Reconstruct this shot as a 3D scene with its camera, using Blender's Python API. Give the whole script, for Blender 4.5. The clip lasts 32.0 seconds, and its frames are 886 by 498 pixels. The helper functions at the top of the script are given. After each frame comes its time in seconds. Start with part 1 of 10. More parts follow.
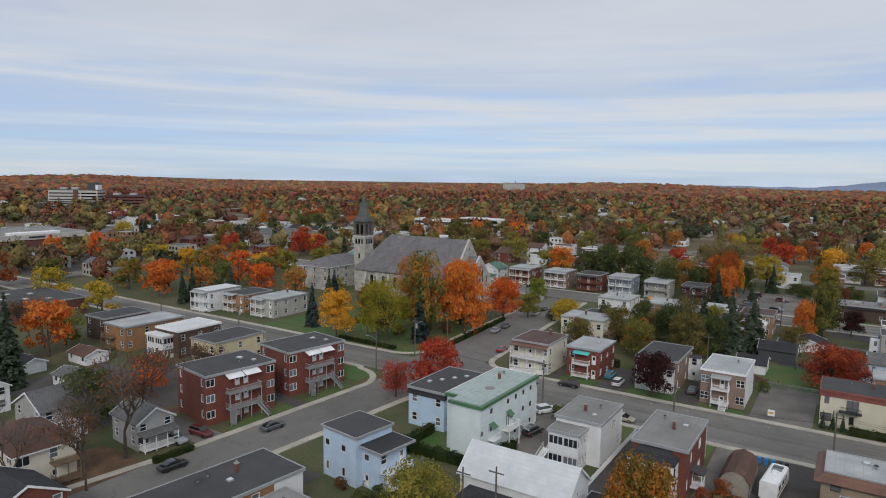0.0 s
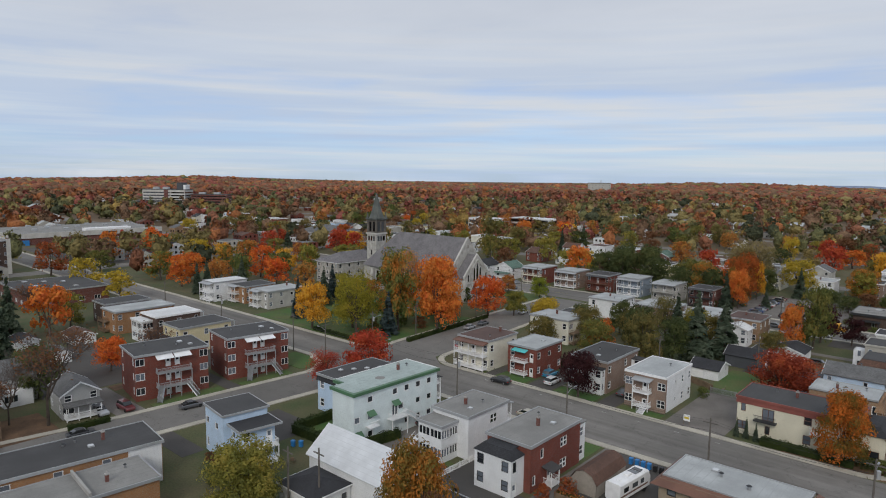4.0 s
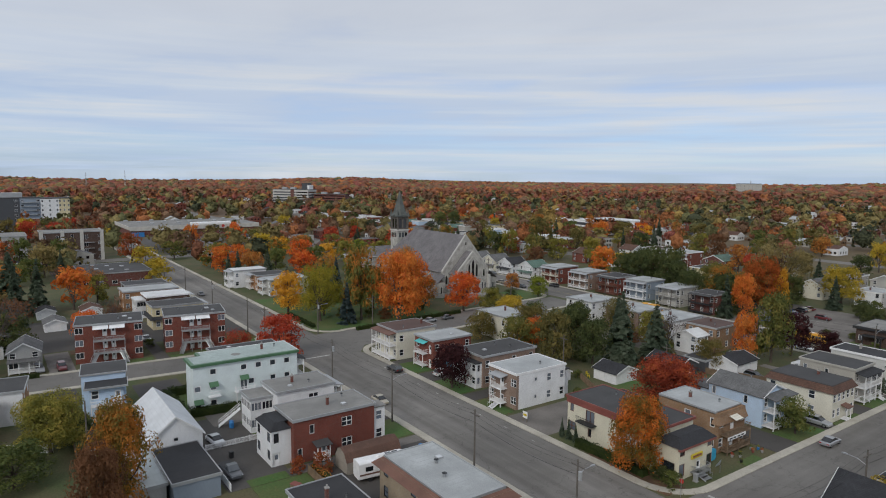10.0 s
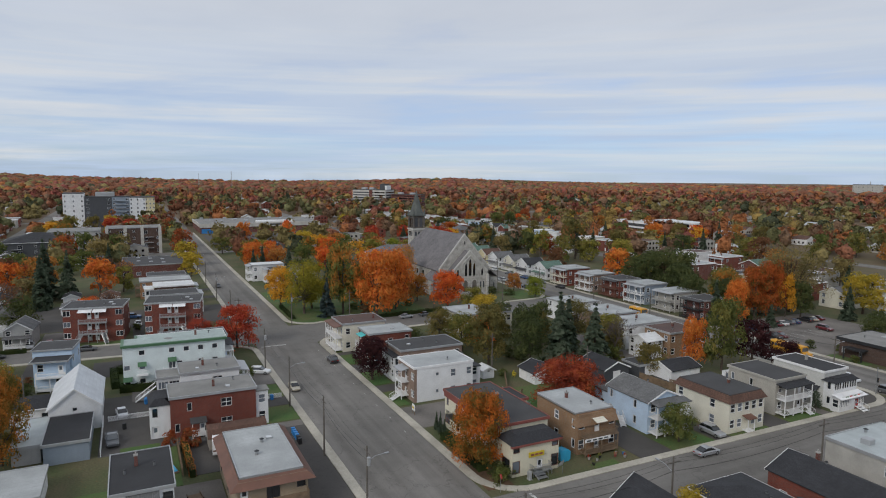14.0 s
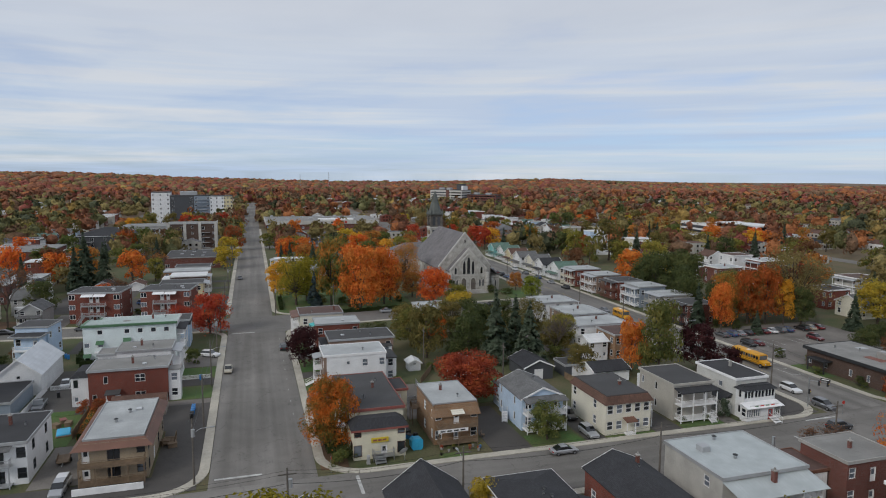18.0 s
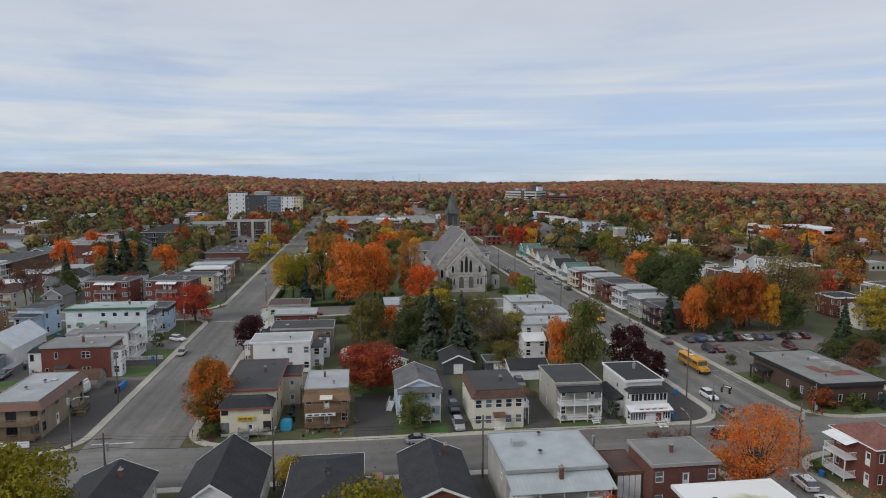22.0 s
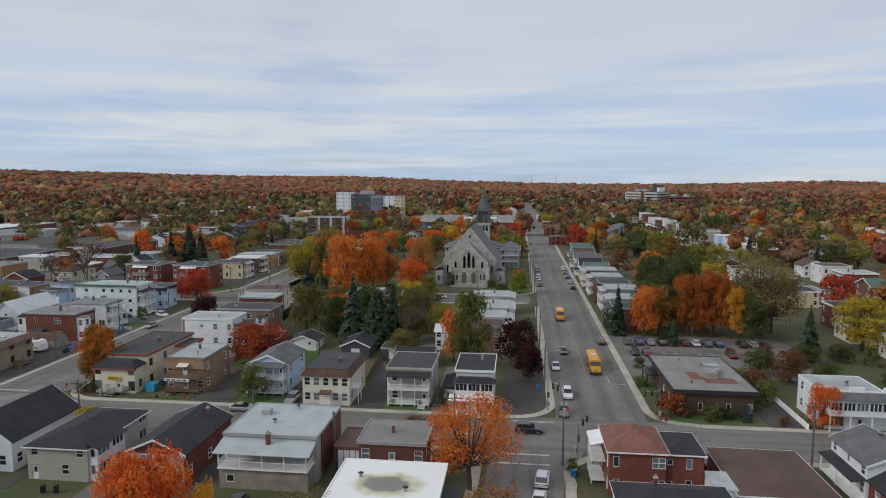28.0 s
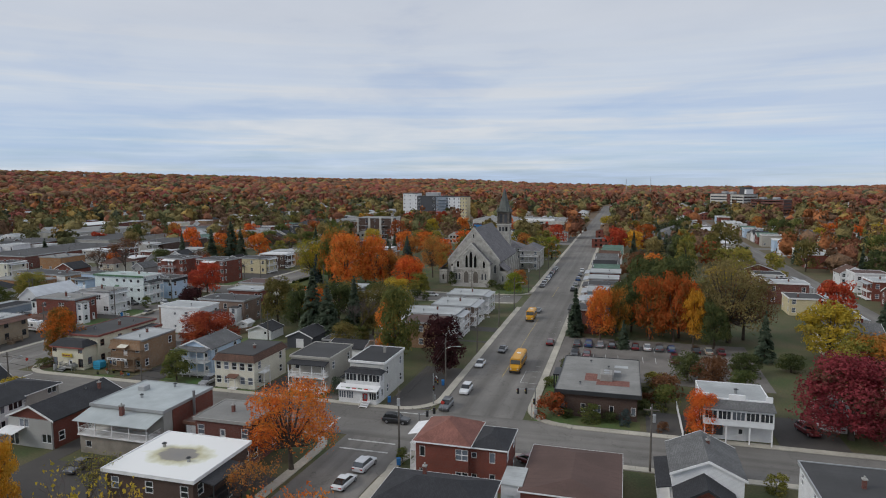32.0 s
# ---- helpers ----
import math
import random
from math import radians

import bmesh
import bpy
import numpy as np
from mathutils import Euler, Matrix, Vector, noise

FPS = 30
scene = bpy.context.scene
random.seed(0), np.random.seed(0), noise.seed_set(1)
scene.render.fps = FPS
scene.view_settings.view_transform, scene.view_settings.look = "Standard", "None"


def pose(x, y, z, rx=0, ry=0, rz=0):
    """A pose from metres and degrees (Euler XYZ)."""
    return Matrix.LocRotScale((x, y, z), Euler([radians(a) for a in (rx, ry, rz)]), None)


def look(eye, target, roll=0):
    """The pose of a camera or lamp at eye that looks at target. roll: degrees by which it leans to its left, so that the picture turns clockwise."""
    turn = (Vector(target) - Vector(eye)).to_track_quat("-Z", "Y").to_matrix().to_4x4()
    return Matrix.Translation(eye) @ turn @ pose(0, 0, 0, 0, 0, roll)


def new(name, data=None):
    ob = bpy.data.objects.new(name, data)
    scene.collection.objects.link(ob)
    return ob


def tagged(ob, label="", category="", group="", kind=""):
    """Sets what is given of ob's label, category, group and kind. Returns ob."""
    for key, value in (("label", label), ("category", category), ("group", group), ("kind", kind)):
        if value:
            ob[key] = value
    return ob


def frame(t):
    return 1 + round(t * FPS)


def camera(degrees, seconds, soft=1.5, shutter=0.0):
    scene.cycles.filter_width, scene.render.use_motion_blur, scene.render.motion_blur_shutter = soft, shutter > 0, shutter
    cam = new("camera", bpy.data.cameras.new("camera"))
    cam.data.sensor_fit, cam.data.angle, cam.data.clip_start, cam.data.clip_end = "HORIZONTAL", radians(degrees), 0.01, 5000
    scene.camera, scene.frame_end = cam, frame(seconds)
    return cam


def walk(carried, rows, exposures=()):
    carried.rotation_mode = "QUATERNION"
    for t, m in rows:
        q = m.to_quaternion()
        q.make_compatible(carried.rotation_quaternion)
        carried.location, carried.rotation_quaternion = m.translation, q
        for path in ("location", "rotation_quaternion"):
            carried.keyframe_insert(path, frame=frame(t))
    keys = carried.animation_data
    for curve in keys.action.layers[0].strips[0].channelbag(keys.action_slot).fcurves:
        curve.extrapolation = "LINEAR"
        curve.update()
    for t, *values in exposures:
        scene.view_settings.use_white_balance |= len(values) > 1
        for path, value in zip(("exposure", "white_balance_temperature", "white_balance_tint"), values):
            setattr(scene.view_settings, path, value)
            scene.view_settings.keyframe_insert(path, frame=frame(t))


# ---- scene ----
cam = camera(68.9, 32.0, 1.05)
# seconds, place in metres, heading, tilt, roll in degrees
ROWS = [
    (0.0, 0.00, 0.00, 46.00, 32.75, 83.47, -0.90),
    (0.5, 3.85, 2.06, 45.97, 33.78, 83.46, -0.89),
    (1.0, 7.71, 4.16, 45.90, 34.81, 83.45, -0.85),
    (1.5, 11.57, 6.31, 45.93, 35.83, 83.44, -0.82),
    (2.0, 15.44, 8.57, 45.93, 36.92, 83.42, -0.81),
    (2.5, 19.31, 10.95, 45.96, 38.01, 83.41, -0.84),
    (3.0, 23.16, 13.46, 45.90, 39.10, 83.41, -0.78),
    (3.5, 26.91, 16.02, 45.87, 40.18, 83.39, -0.76),
    (5.5, 41.46, 26.84, 45.58, 44.47, 83.38, -0.65),
    (6.0, 45.10, 29.79, 45.50, 45.59, 83.35, -0.65),
    (6.5, 48.82, 32.93, 45.41, 46.74, 83.34, -0.64),
    (7.0, 52.50, 36.16, 45.36, 47.89, 83.33, -0.62),
    (7.5, 56.23, 39.46, 45.34, 49.05, 83.34, -0.59),
    (8.0, 59.84, 42.87, 45.32, 50.22, 83.34, -0.62),
    (8.5, 63.42, 46.33, 45.30, 51.37, 83.33, -0.58),
    (9.0, 66.92, 49.86, 45.34, 52.52, 83.34, -0.59),
    (9.5, 70.34, 53.44, 45.39, 53.68, 83.33, -0.58),
    (10.0, 73.66, 57.19, 45.34, 54.83, 83.35, -0.51),
    (10.5, 76.93, 60.94, 45.38, 55.99, 83.33, -0.49),
    (11.0, 80.14, 64.80, 45.37, 57.15, 83.35, -0.46),
    (11.5, 83.26, 68.75, 45.38, 58.33, 83.35, -0.41),
    (12.0, 86.32, 72.66, 45.37, 59.46, 83.38, -0.41),
    (12.5, 89.27, 76.69, 45.42, 60.62, 83.35, -0.39),
    (13.0, 92.11, 80.76, 45.37, 61.76, 83.36, -0.37),
    (13.5, 94.90, 84.87, 45.42, 62.91, 83.35, -0.39),
    (14.0, 97.58, 89.02, 45.41, 64.07, 83.35, -0.40),
    (14.5, 100.17, 93.26, 45.43, 65.22, 83.34, -0.37),
    (16.5, 110.05, 110.91, 45.25, 69.92, 83.36, -0.31),
    (17.0, 112.25, 115.46, 45.18, 71.10, 83.36, -0.31),
    (17.5, 114.28, 120.04, 45.07, 72.26, 83.37, -0.26),
    (18.0, 116.24, 124.62, 45.06, 73.41, 83.36, -0.29),
    (18.5, 118.09, 129.30, 44.96, 74.56, 83.38, -0.27),
    (19.0, 119.98, 134.05, 44.92, 75.70, 83.39, -0.24),
    (19.5, 121.71, 138.81, 44.91, 76.85, 83.40, -0.23),
    (20.0, 123.32, 143.59, 44.83, 78.00, 83.40, -0.20),
    (20.5, 124.90, 148.40, 44.82, 79.14, 83.41, -0.19),
    (21.0, 126.42, 153.20, 44.75, 80.29, 83.42, -0.16),
    (21.5, 127.82, 158.07, 44.67, 81.45, 83.44, -0.13),
    (22.0, 129.10, 162.95, 44.60, 82.60, 83.45, -0.12),
    (22.5, 130.24, 167.87, 44.43, 83.77, 83.46, -0.08),
    (23.0, 131.15, 172.75, 44.26, 84.94, 83.49, -0.08),
    (23.5, 132.04, 177.66, 44.12, 86.09, 83.50, -0.06),
    (24.0, 132.80, 182.59, 43.96, 87.27, 83.51, -0.04),
    (24.5, 133.47, 187.54, 43.79, 88.43, 83.52, -0.04),
    (25.0, 133.98, 192.16, 43.62, 89.52, 83.54, -0.04),
    (25.5, 134.44, 197.15, 43.48, 90.68, 83.55, -0.02),
    (27.5, 135.34, 217.20, 42.89, 95.39, 83.60, 0.01),
    (28.0, 135.33, 222.24, 42.75, 96.56, 83.60, 0.02),
    (28.5, 135.19, 227.24, 42.64, 97.73, 83.62, 0.02),
    (29.0, 134.96, 232.25, 42.50, 98.89, 83.65, 0.04),
    (29.5, 134.57, 237.23, 42.39, 100.05, 83.69, 0.05),
    (30.0, 134.13, 242.17, 42.28, 101.19, 83.71, 0.08),
    (30.5, 133.58, 247.12, 42.16, 102.34, 83.75, 0.08),
    (31.0, 132.92, 251.94, 42.02, 103.48, 83.78, 0.10),
    (31.5, 132.13, 256.80, 41.84, 104.62, 83.82, 0.11),
    (32.0, 131.24, 261.62, 41.67, 105.75, 83.86, 0.13),
]
walk(cam, [(t, pose(x, y, z, tilt, roll, yaw)) for t, x, y, z, yaw, tilt, roll in ROWS])

# ---- world, sun, exposure ----
def build_world():
    w = bpy.data.worlds.new("sky_world")
    scene.world = w
    w.use_nodes = True
    nt = w.node_tree
    nt.nodes.clear()
    N, L = nt.nodes.new, nt.links.new

    def math_node(op, a, b=None):
        n = N("ShaderNodeMath")
        n.operation = op
        for i, v in enumerate((a, b)):
            if v is None:
                continue
            if isinstance(v, (int, float)):
                n.inputs[i].default_value = v
            else:
                L(v, n.inputs[i])
        return n.outputs[0]

    def ramp(fac, stops):
        n = N("ShaderNodeValToRGB")
        L(fac, n.inputs[0])
        while len(n.color_ramp.elements) < len(stops):
            n.color_ramp.elements.new(0.5)
        for e, (p, c) in zip(n.color_ramp.elements, stops):
            e.position, e.color = p, (*c, 1)
        return n.outputs[0]

    sky = N("ShaderNodeTexSky")
    sky.sky_type = "NISHITA"
    sky.sun_disc = False
    sky.sun_elevation, sky.sun_rotation = radians(34), radians(SUN_TURN)
    sky.air_density, sky.dust_density, sky.ozone_density = 1.0, 0.4, 2.5
    tc = N("ShaderNodeTexCoord").outputs["Generated"]
    sep = N("ShaderNodeSeparateXYZ")
    L(tc, sep.inputs[0])
    x, y, z = sep.outputs
    # a cloud sheet seen in perspective: directions divided by their height
    zz = math_node("ADD", math_node("MAXIMUM", z, 0.0), 0.048)
    a = radians(-62)
    u = math_node("ADD", math_node("MULTIPLY", x, math.cos(a)), math_node("MULTIPLY", y, math.sin(a)))
    v = math_node("SUBTRACT", math_node("MULTIPLY", y, math.cos(a)), math_node("MULTIPLY", x, math.sin(a)))
    com = N("ShaderNodeCombineXYZ")
    L(math_node("DIVIDE", u, zz), com.inputs[0])
    L(math_node("MULTIPLY", math_node("DIVIDE", v, zz), 0.75), com.inputs[1])
    big = N("ShaderNodeTexNoise")
    big.inputs["Scale"].default_value = 0.55
    big.inputs["Detail"].default_value = 7
    big.inputs["Roughness"].default_value = 0.55
    big.inputs["Distortion"].default_value = 0.35
    L(com.outputs[0], big.inputs["Vector"])
    fine = N("ShaderNodeTexNoise")
    fine.inputs["Scale"].default_value = 2.1
    fine.inputs["Detail"].default_value = 5
    L(com.outputs[0], fine.inputs["Vector"])
    # cover thins towards the horizon
    thin = ramp(z, [(0.0, (0.74,) * 3), (0.06, (0.78,) * 3), (0.16, (0.97,) * 3), (0.4, (1.2,) * 3)])
    body = math_node("ADD", math_node("MULTIPLY", big.outputs[0], 1.0), math_node("MULTIPLY", fine.outputs[0], 0.24))
    cover = ramp(math_node("ADD", math_node("SUBTRACT", body, 0.64), thin), [(0.12, (0.0,) * 3), (0.9, (1.0,) * 3)])
    veil = ramp(body, [(0.4, CLOUD_DARK), (0.8, CLOUD_LIGHT)])
    # long level streaks low in the sky
    flat = N("ShaderNodeMapping")
    flat.inputs["Scale"].default_value = (1.6, 1.6, 48)
    L(tc, flat.inputs[0])
    streak = N("ShaderNodeTexNoise")
    streak.inputs["Scale"].default_value = 1.0
    streak.inputs["Detail"].default_value = 5
    streak.inputs["Roughness"].default_value = 0.5
    L(flat.outputs[0], streak.inputs["Vector"])
    low = ramp(streak.outputs[0], [(0.4, HAZE_DARK), (0.52, HAZE_LIGHT), (0.62, STREAK)])
    tone = N("ShaderNodeMix")
    tone.data_type = "RGBA"
    L(ramp(z, [(0.05, (0.0,) * 3), (0.23, (1.0,) * 3)]), tone.inputs[0])
    L(low, tone.inputs[6])
    L(veil, tone.inputs[7])
    shade = tone.outputs[2]
    hi = N("ShaderNodeMix")
    hi.data_type = "RGBA"
    L(cover, hi.inputs[0])
    tint = N("ShaderNodeMix")
    tint.data_type, tint.blend_type = "RGBA", "MULTIPLY"
    tint.inputs[0].default_value = 1.0
    L(sky.outputs[0], tint.inputs[6])
    tint.inputs[7].default_value = (*SKY_GAIN, 1)
    L(tint.outputs[2], hi.inputs[6])
    L(shade, hi.inputs[7])
    bg = N("ShaderNodeBackground")
    L(hi.outputs[2], bg.inputs[0])
    bg.inputs[1].default_value = SKY_STRENGTH
    out = N("ShaderNodeOutputWorld")
    L(bg.outputs[0], out.inputs[0])


SUN_TURN = 150
SKY_STRENGTH = 0.11
SKY_GAIN = (0.58, 0.74, 1.1)
HAZE_DARK, HAZE_LIGHT, STREAK = (4.2, 5.2, 6.8), (4.95, 5.8, 6.95), (5.95, 6.3, 6.75)
CLOUD_DARK, CLOUD_LIGHT = (4.75, 5.18, 5.98), (5.55, 5.93, 6.6)
build_world()
sun = new("sun", bpy.data.lights.new("sun", "SUN"))
sun.data.energy, sun.data.angle, sun.data.color = 1.32, radians(18), (1.0, 0.955, 0.88)
sun.matrix_world = look((0, 0, 200), (0 + 60 * math.sin(radians(SUN_TURN + 180)), 60 * math.cos(radians(SUN_TURN + 180)), 160))
scene.view_settings.exposure = 0.0

# ---- materials ----
def graph(name):
    m = bpy.data.materials.new(name)
    m.use_nodes = True
    nt = m.node_tree
    b = next(n for n in nt.nodes if n.type == "BSDF_PRINCIPLED")
    return m, nt, b


def noise_out(nt, vec, scale, detail=4.0):
    n = nt.nodes.new("ShaderNodeTexNoise")
    n.inputs["Scale"].default_value = scale
    n.inputs["Detail"].default_value = detail
    nt.links.new(vec, n.inputs["Vector"])
    return n.outputs[0]


def mathn(nt, op, a, b=0.0):
    n = nt.nodes.new("ShaderNodeMath")
    n.operation = op
    for i, v in enumerate((a, b)):
        if isinstance(v, (int, float)):
            n.inputs[i].default_value = v
        else:
            nt.links.new(v, n.inputs[i])
    return n.outputs[0]


def mixc(nt, fac, a, b, mode="MIX"):
    n = nt.nodes.new("ShaderNodeMix")
    n.data_type, n.blend_type = "RGBA", mode
    for sock, v in ((n.inputs[0], fac), (n.inputs[6], a), (n.inputs[7], b)):
        if isinstance(v, (int, float)):
            sock.default_value = v
        elif isinstance(v, (tuple, list)):
            sock.default_value = (*v[:3], 1)
        else:
            nt.links.new(v, sock)
    return n.outputs[2]


def spread(nt, value, lo, hi):
    n = nt.nodes.new("ShaderNodeMapRange")
    nt.links.new(value, n.inputs[0])
    n.inputs[1].default_value, n.inputs[2].default_value = lo, hi
    return n.outputs[0]


def coords(nt, world=False):
    if world:
        return nt.nodes.new("ShaderNodeNewGeometry").outputs["Position"]
    return nt.nodes.new("ShaderNodeTexCoord").outputs["Object"]


def bump(nt, b, height, strength=0.3, dist=0.02):
    n = nt.nodes.new("ShaderNodeBump")
    n.inputs["Strength"].default_value, n.inputs["Distance"].default_value = strength, dist
    nt.links.new(height, n.inputs["Height"])
    nt.links.new(n.outputs[0], b.inputs["Normal"])


def plain(name, col, rough=0.8, metal=0.0, var=0.25, big=0.35, fine=6.0, world=False, relief=0.2):
    """Worn surface: stains at a large scale and grain at a small one."""
    m, nt, b = graph(name)
    vec = coords(nt, world)
    s = spread(nt, noise_out(nt, vec, big, 5), 0.3, 0.7)
    g = noise_out(nt, vec, fine, 3)
    dark = tuple(c * (1 - var) for c in col)
    light = tuple(min(1, c * (1 + var * 0.5)) for c in col)
    c = mixc(nt, s, dark, light)
    c = mixc(nt, var, c, g, "OVERLAY")
    nt.links.new(c, b.inputs["Base Color"])
    b.inputs["Roughness"].default_value, b.inputs["Metallic"].default_value = rough, metal
    bump(nt, b, g, relief)
    return m


def siding(name, col, period=0.16, rough=0.6):
    """Lapped boards: a shallow saw-tooth relief, each board darker along its lowest fifth."""
    m, nt, b = graph(name)
    vec = coords(nt)
    sep = nt.nodes.new("ShaderNodeSeparateXYZ")
    nt.links.new(vec, sep.inputs[0])
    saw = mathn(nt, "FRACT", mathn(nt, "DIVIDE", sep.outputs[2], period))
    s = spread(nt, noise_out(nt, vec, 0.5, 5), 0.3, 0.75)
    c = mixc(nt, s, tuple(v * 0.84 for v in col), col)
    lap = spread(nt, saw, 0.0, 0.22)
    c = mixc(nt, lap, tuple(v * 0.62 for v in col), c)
    nt.links.new(c, b.inputs["Base Color"])
    b.inputs["Roughness"].default_value = rough
    bump(nt, b, mathn(nt, "SUBTRACT", 1.0, saw), 0.5, 0.02)
    return m


def bricks(name, c1, c2, mortar):
    m, nt, b = graph(name)
    vec = coords(nt)
    sep = nt.nodes.new("ShaderNodeSeparateXYZ")
    nt.links.new(vec, sep.inputs[0])
    com = nt.nodes.new("ShaderNodeCombineXYZ")
    nt.links.new(mathn(nt, "ADD", sep.outputs[0], sep.outputs[1]), com.inputs[0])
    nt.links.new(sep.outputs[2], com.inputs[1])
    t = nt.nodes.new("ShaderNodeTexBrick")
    t.inputs["Scale"].default_value = 1.0
    t.inputs["Brick Width"].default_value, t.inputs["Row Height"].default_value = 0.23, 0.075
    t.inputs["Mortar Size"].default_value = 0.009
    for k, c in (("Color1", c1), ("Color2", c2), ("Mortar", mortar)):
        t.inputs[k].default_value = (*c, 1)
    nt.links.new(com.outputs[0], t.inputs["Vector"])
    s = spread(nt, noise_out(nt, vec, 0.4, 5), 0.3, 0.75)
    c = mixc(nt, s, (0.72, 0.7, 0.7), (1.0, 1.0, 1.0))
    nt.links.new(mixc(nt, 1.0, t.outputs[0], c, "MULTIPLY"), b.inputs["Base Color"])
    b.inputs["Roughness"].default_value = 0.88
    bump(nt, b, t.outputs["Fac"], 0.3, 0.01)
    return m


def roofing(name, col, streak=0.3):
    """Membrane or gravel roof: puddle stains, patches and seams."""
    m, nt, b = graph(name)
    vec = coords(nt)
    s = spread(nt, noise_out(nt, vec, 0.22, 6), 0.35, 0.68)
    p = spread(nt, noise_out(nt, vec, 0.9, 4), 0.5, 0.72)
    g = noise_out(nt, vec, 9.0, 3)
    c = mixc(nt, s, tuple(v * (1 - streak) for v in col), col)
    c = mixc(nt, mathn(nt, "MULTIPLY", p, 0.45), c, tuple(v * 0.55 for v in col))
    w = nt.nodes.new("ShaderNodeSeparateXYZ")
    nt.links.new(vec, w.inputs[0])
    seam = spread(nt, mathn(nt, "ABSOLUTE", mathn(nt, "SUBTRACT", mathn(nt, "FRACT", mathn(nt, "MULTIPLY", w.outputs[0], 0.9)), 0.5)), 0.02, 0.05)
    c = mixc(nt, seam, tuple(v * 0.7 for v in col), c)
    c = mixc(nt, 0.25, c, g, "OVERLAY")
    nt.links.new(c, b.inputs["Base Color"])
    b.inputs["Roughness"].default_value = 0.85
    bump(nt, b, g, 0.25)
    return m


def shingles(name, col):
    m, nt, b = graph(name)
    vec = coords(nt)
    t = nt.nodes.new("ShaderNodeTexBrick")
    t.inputs["Scale"].default_value = 1.0
    t.inputs["Brick Width"].default_value, t.inputs["Row Height"].default_value = 0.34, 0.2
    t.inputs["Mortar Size"].default_value = 0.012
    t.inputs["Color1"].default_value = (*[v * 0.82 for v in col], 1)
    t.inputs["Color2"].default_value = (*[v * 1.15 for v in col], 1)
    t.inputs["Mortar"].default_value = (*[v * 0.5 for v in col], 1)
    nt.links.new(vec, t.inputs["Vector"])
    s = spread(nt, noise_out(nt, vec, 0.35, 5), 0.3, 0.72)
    c = mixc(nt, s, (0.7, 0.7, 0.7), (1.05, 1.05, 1.05))
    nt.links.new(mixc(nt, 1.0, t.outputs[0], c, "MULTIPLY"), b.inputs["Base Color"])
    b.inputs["Roughness"].default_value = 0.9
    bump(nt, b, noise_out(nt, vec, 14.0, 2), 0.3)
    return m


def standing_seam(name, col):
    m, nt, b = graph(name)
    vec = coords(nt)
    w = nt.nodes.new("ShaderNodeSeparateXYZ")
    nt.links.new(vec, w.inputs[0])
    saw = mathn(nt, "ABSOLUTE", mathn(nt, "SUBTRACT", mathn(nt, "FRACT", mathn(nt, "MULTIPLY", w.outputs[1], 1.8)), 0.5))
    line = spread(nt, saw, 0.02, 0.07)
    s = spread(nt, noise_out(nt, vec, 0.5, 5), 0.3, 0.72)
    c = mixc(nt, s, tuple(v * 0.78 for v in col), col)
    c = mixc(nt, line, tuple(v * 0.8 for v in col), c)
    nt.links.new(c, b.inputs["Base Color"])
    b.inputs["Roughness"].default_value, b.inputs["Metallic"].default_value = 0.55, 0.08
    bump(nt, b, line, 0.4, 0.03)
    return m


def asphalt(name, col, crack=0.5, along=None):
    """Worn asphalt: large stains, cracks, and lanes rubbed pale or tarred dark along the street."""
    m, nt, b = graph(name)
    vec = coords(nt, True)
    s = spread(nt, noise_out(nt, vec, 0.045, 6), 0.3, 0.7)
    s2 = spread(nt, noise_out(nt, vec, 0.35, 5), 0.35, 0.7)
    g = noise_out(nt, vec, 7.0, 3)
    c = mixc(nt, s, tuple(v * 0.72 for v in col), tuple(v * 1.22 for v in col))
    c = mixc(nt, mathn(nt, "MULTIPLY", s2, 0.35), c, tuple(v * 0.62 for v in col))
    if along:
        st = nt.nodes.new("ShaderNodeVectorMath")
        st.operation = "MULTIPLY"
        nt.links.new(vec, st.inputs[0])
        st.inputs[1].default_value = (0.012, 0.42, 0.1) if along == "x" else (0.42, 0.012, 0.1)
        lane = spread(nt, noise_out(nt, st.outputs[0], 1.0, 5), 0.36, 0.64)
        c = mixc(nt, 1.0, c, mixc(nt, lane, (0.82, 0.81, 0.8), (1.16, 1.16, 1.16)), "MULTIPLY")
    v = nt.nodes.new("ShaderNodeTexVoronoi")
    v.feature = "DISTANCE_TO_EDGE"
    v.inputs["Scale"].default_value = 0.11
    warp = nt.nodes.new("ShaderNodeVectorMath")
    warp.operation = "MULTIPLY_ADD"
    nz = nt.nodes.new("ShaderNodeTexNoise")
    nz.inputs["Scale"].default_value = 0.6
    nt.links.new(vec, nz.inputs["Vector"])
    nt.links.new(nz.outputs["Color"], warp.inputs[0])
    warp.inputs[1].default_value = (4, 4, 4)
    nt.links.new(vec, warp.inputs[2])
    nt.links.new(warp.outputs[0], v.inputs["Vector"])
    edge = spread(nt, v.outputs["Distance"], 0.0, 0.012)
    c = mixc(nt, mathn(nt, "MULTIPLY", mathn(nt, "SUBTRACT", 1.0, edge), crack), c, tuple(q * 0.35 for q in col))
    c = mixc(nt, 0.25, c, g, "OVERLAY")
    nt.links.new(c, b.inputs["Base Color"])
    b.inputs["Roughness"].default_value = 0.9
    bump(nt, b, g, 0.15)
    return m


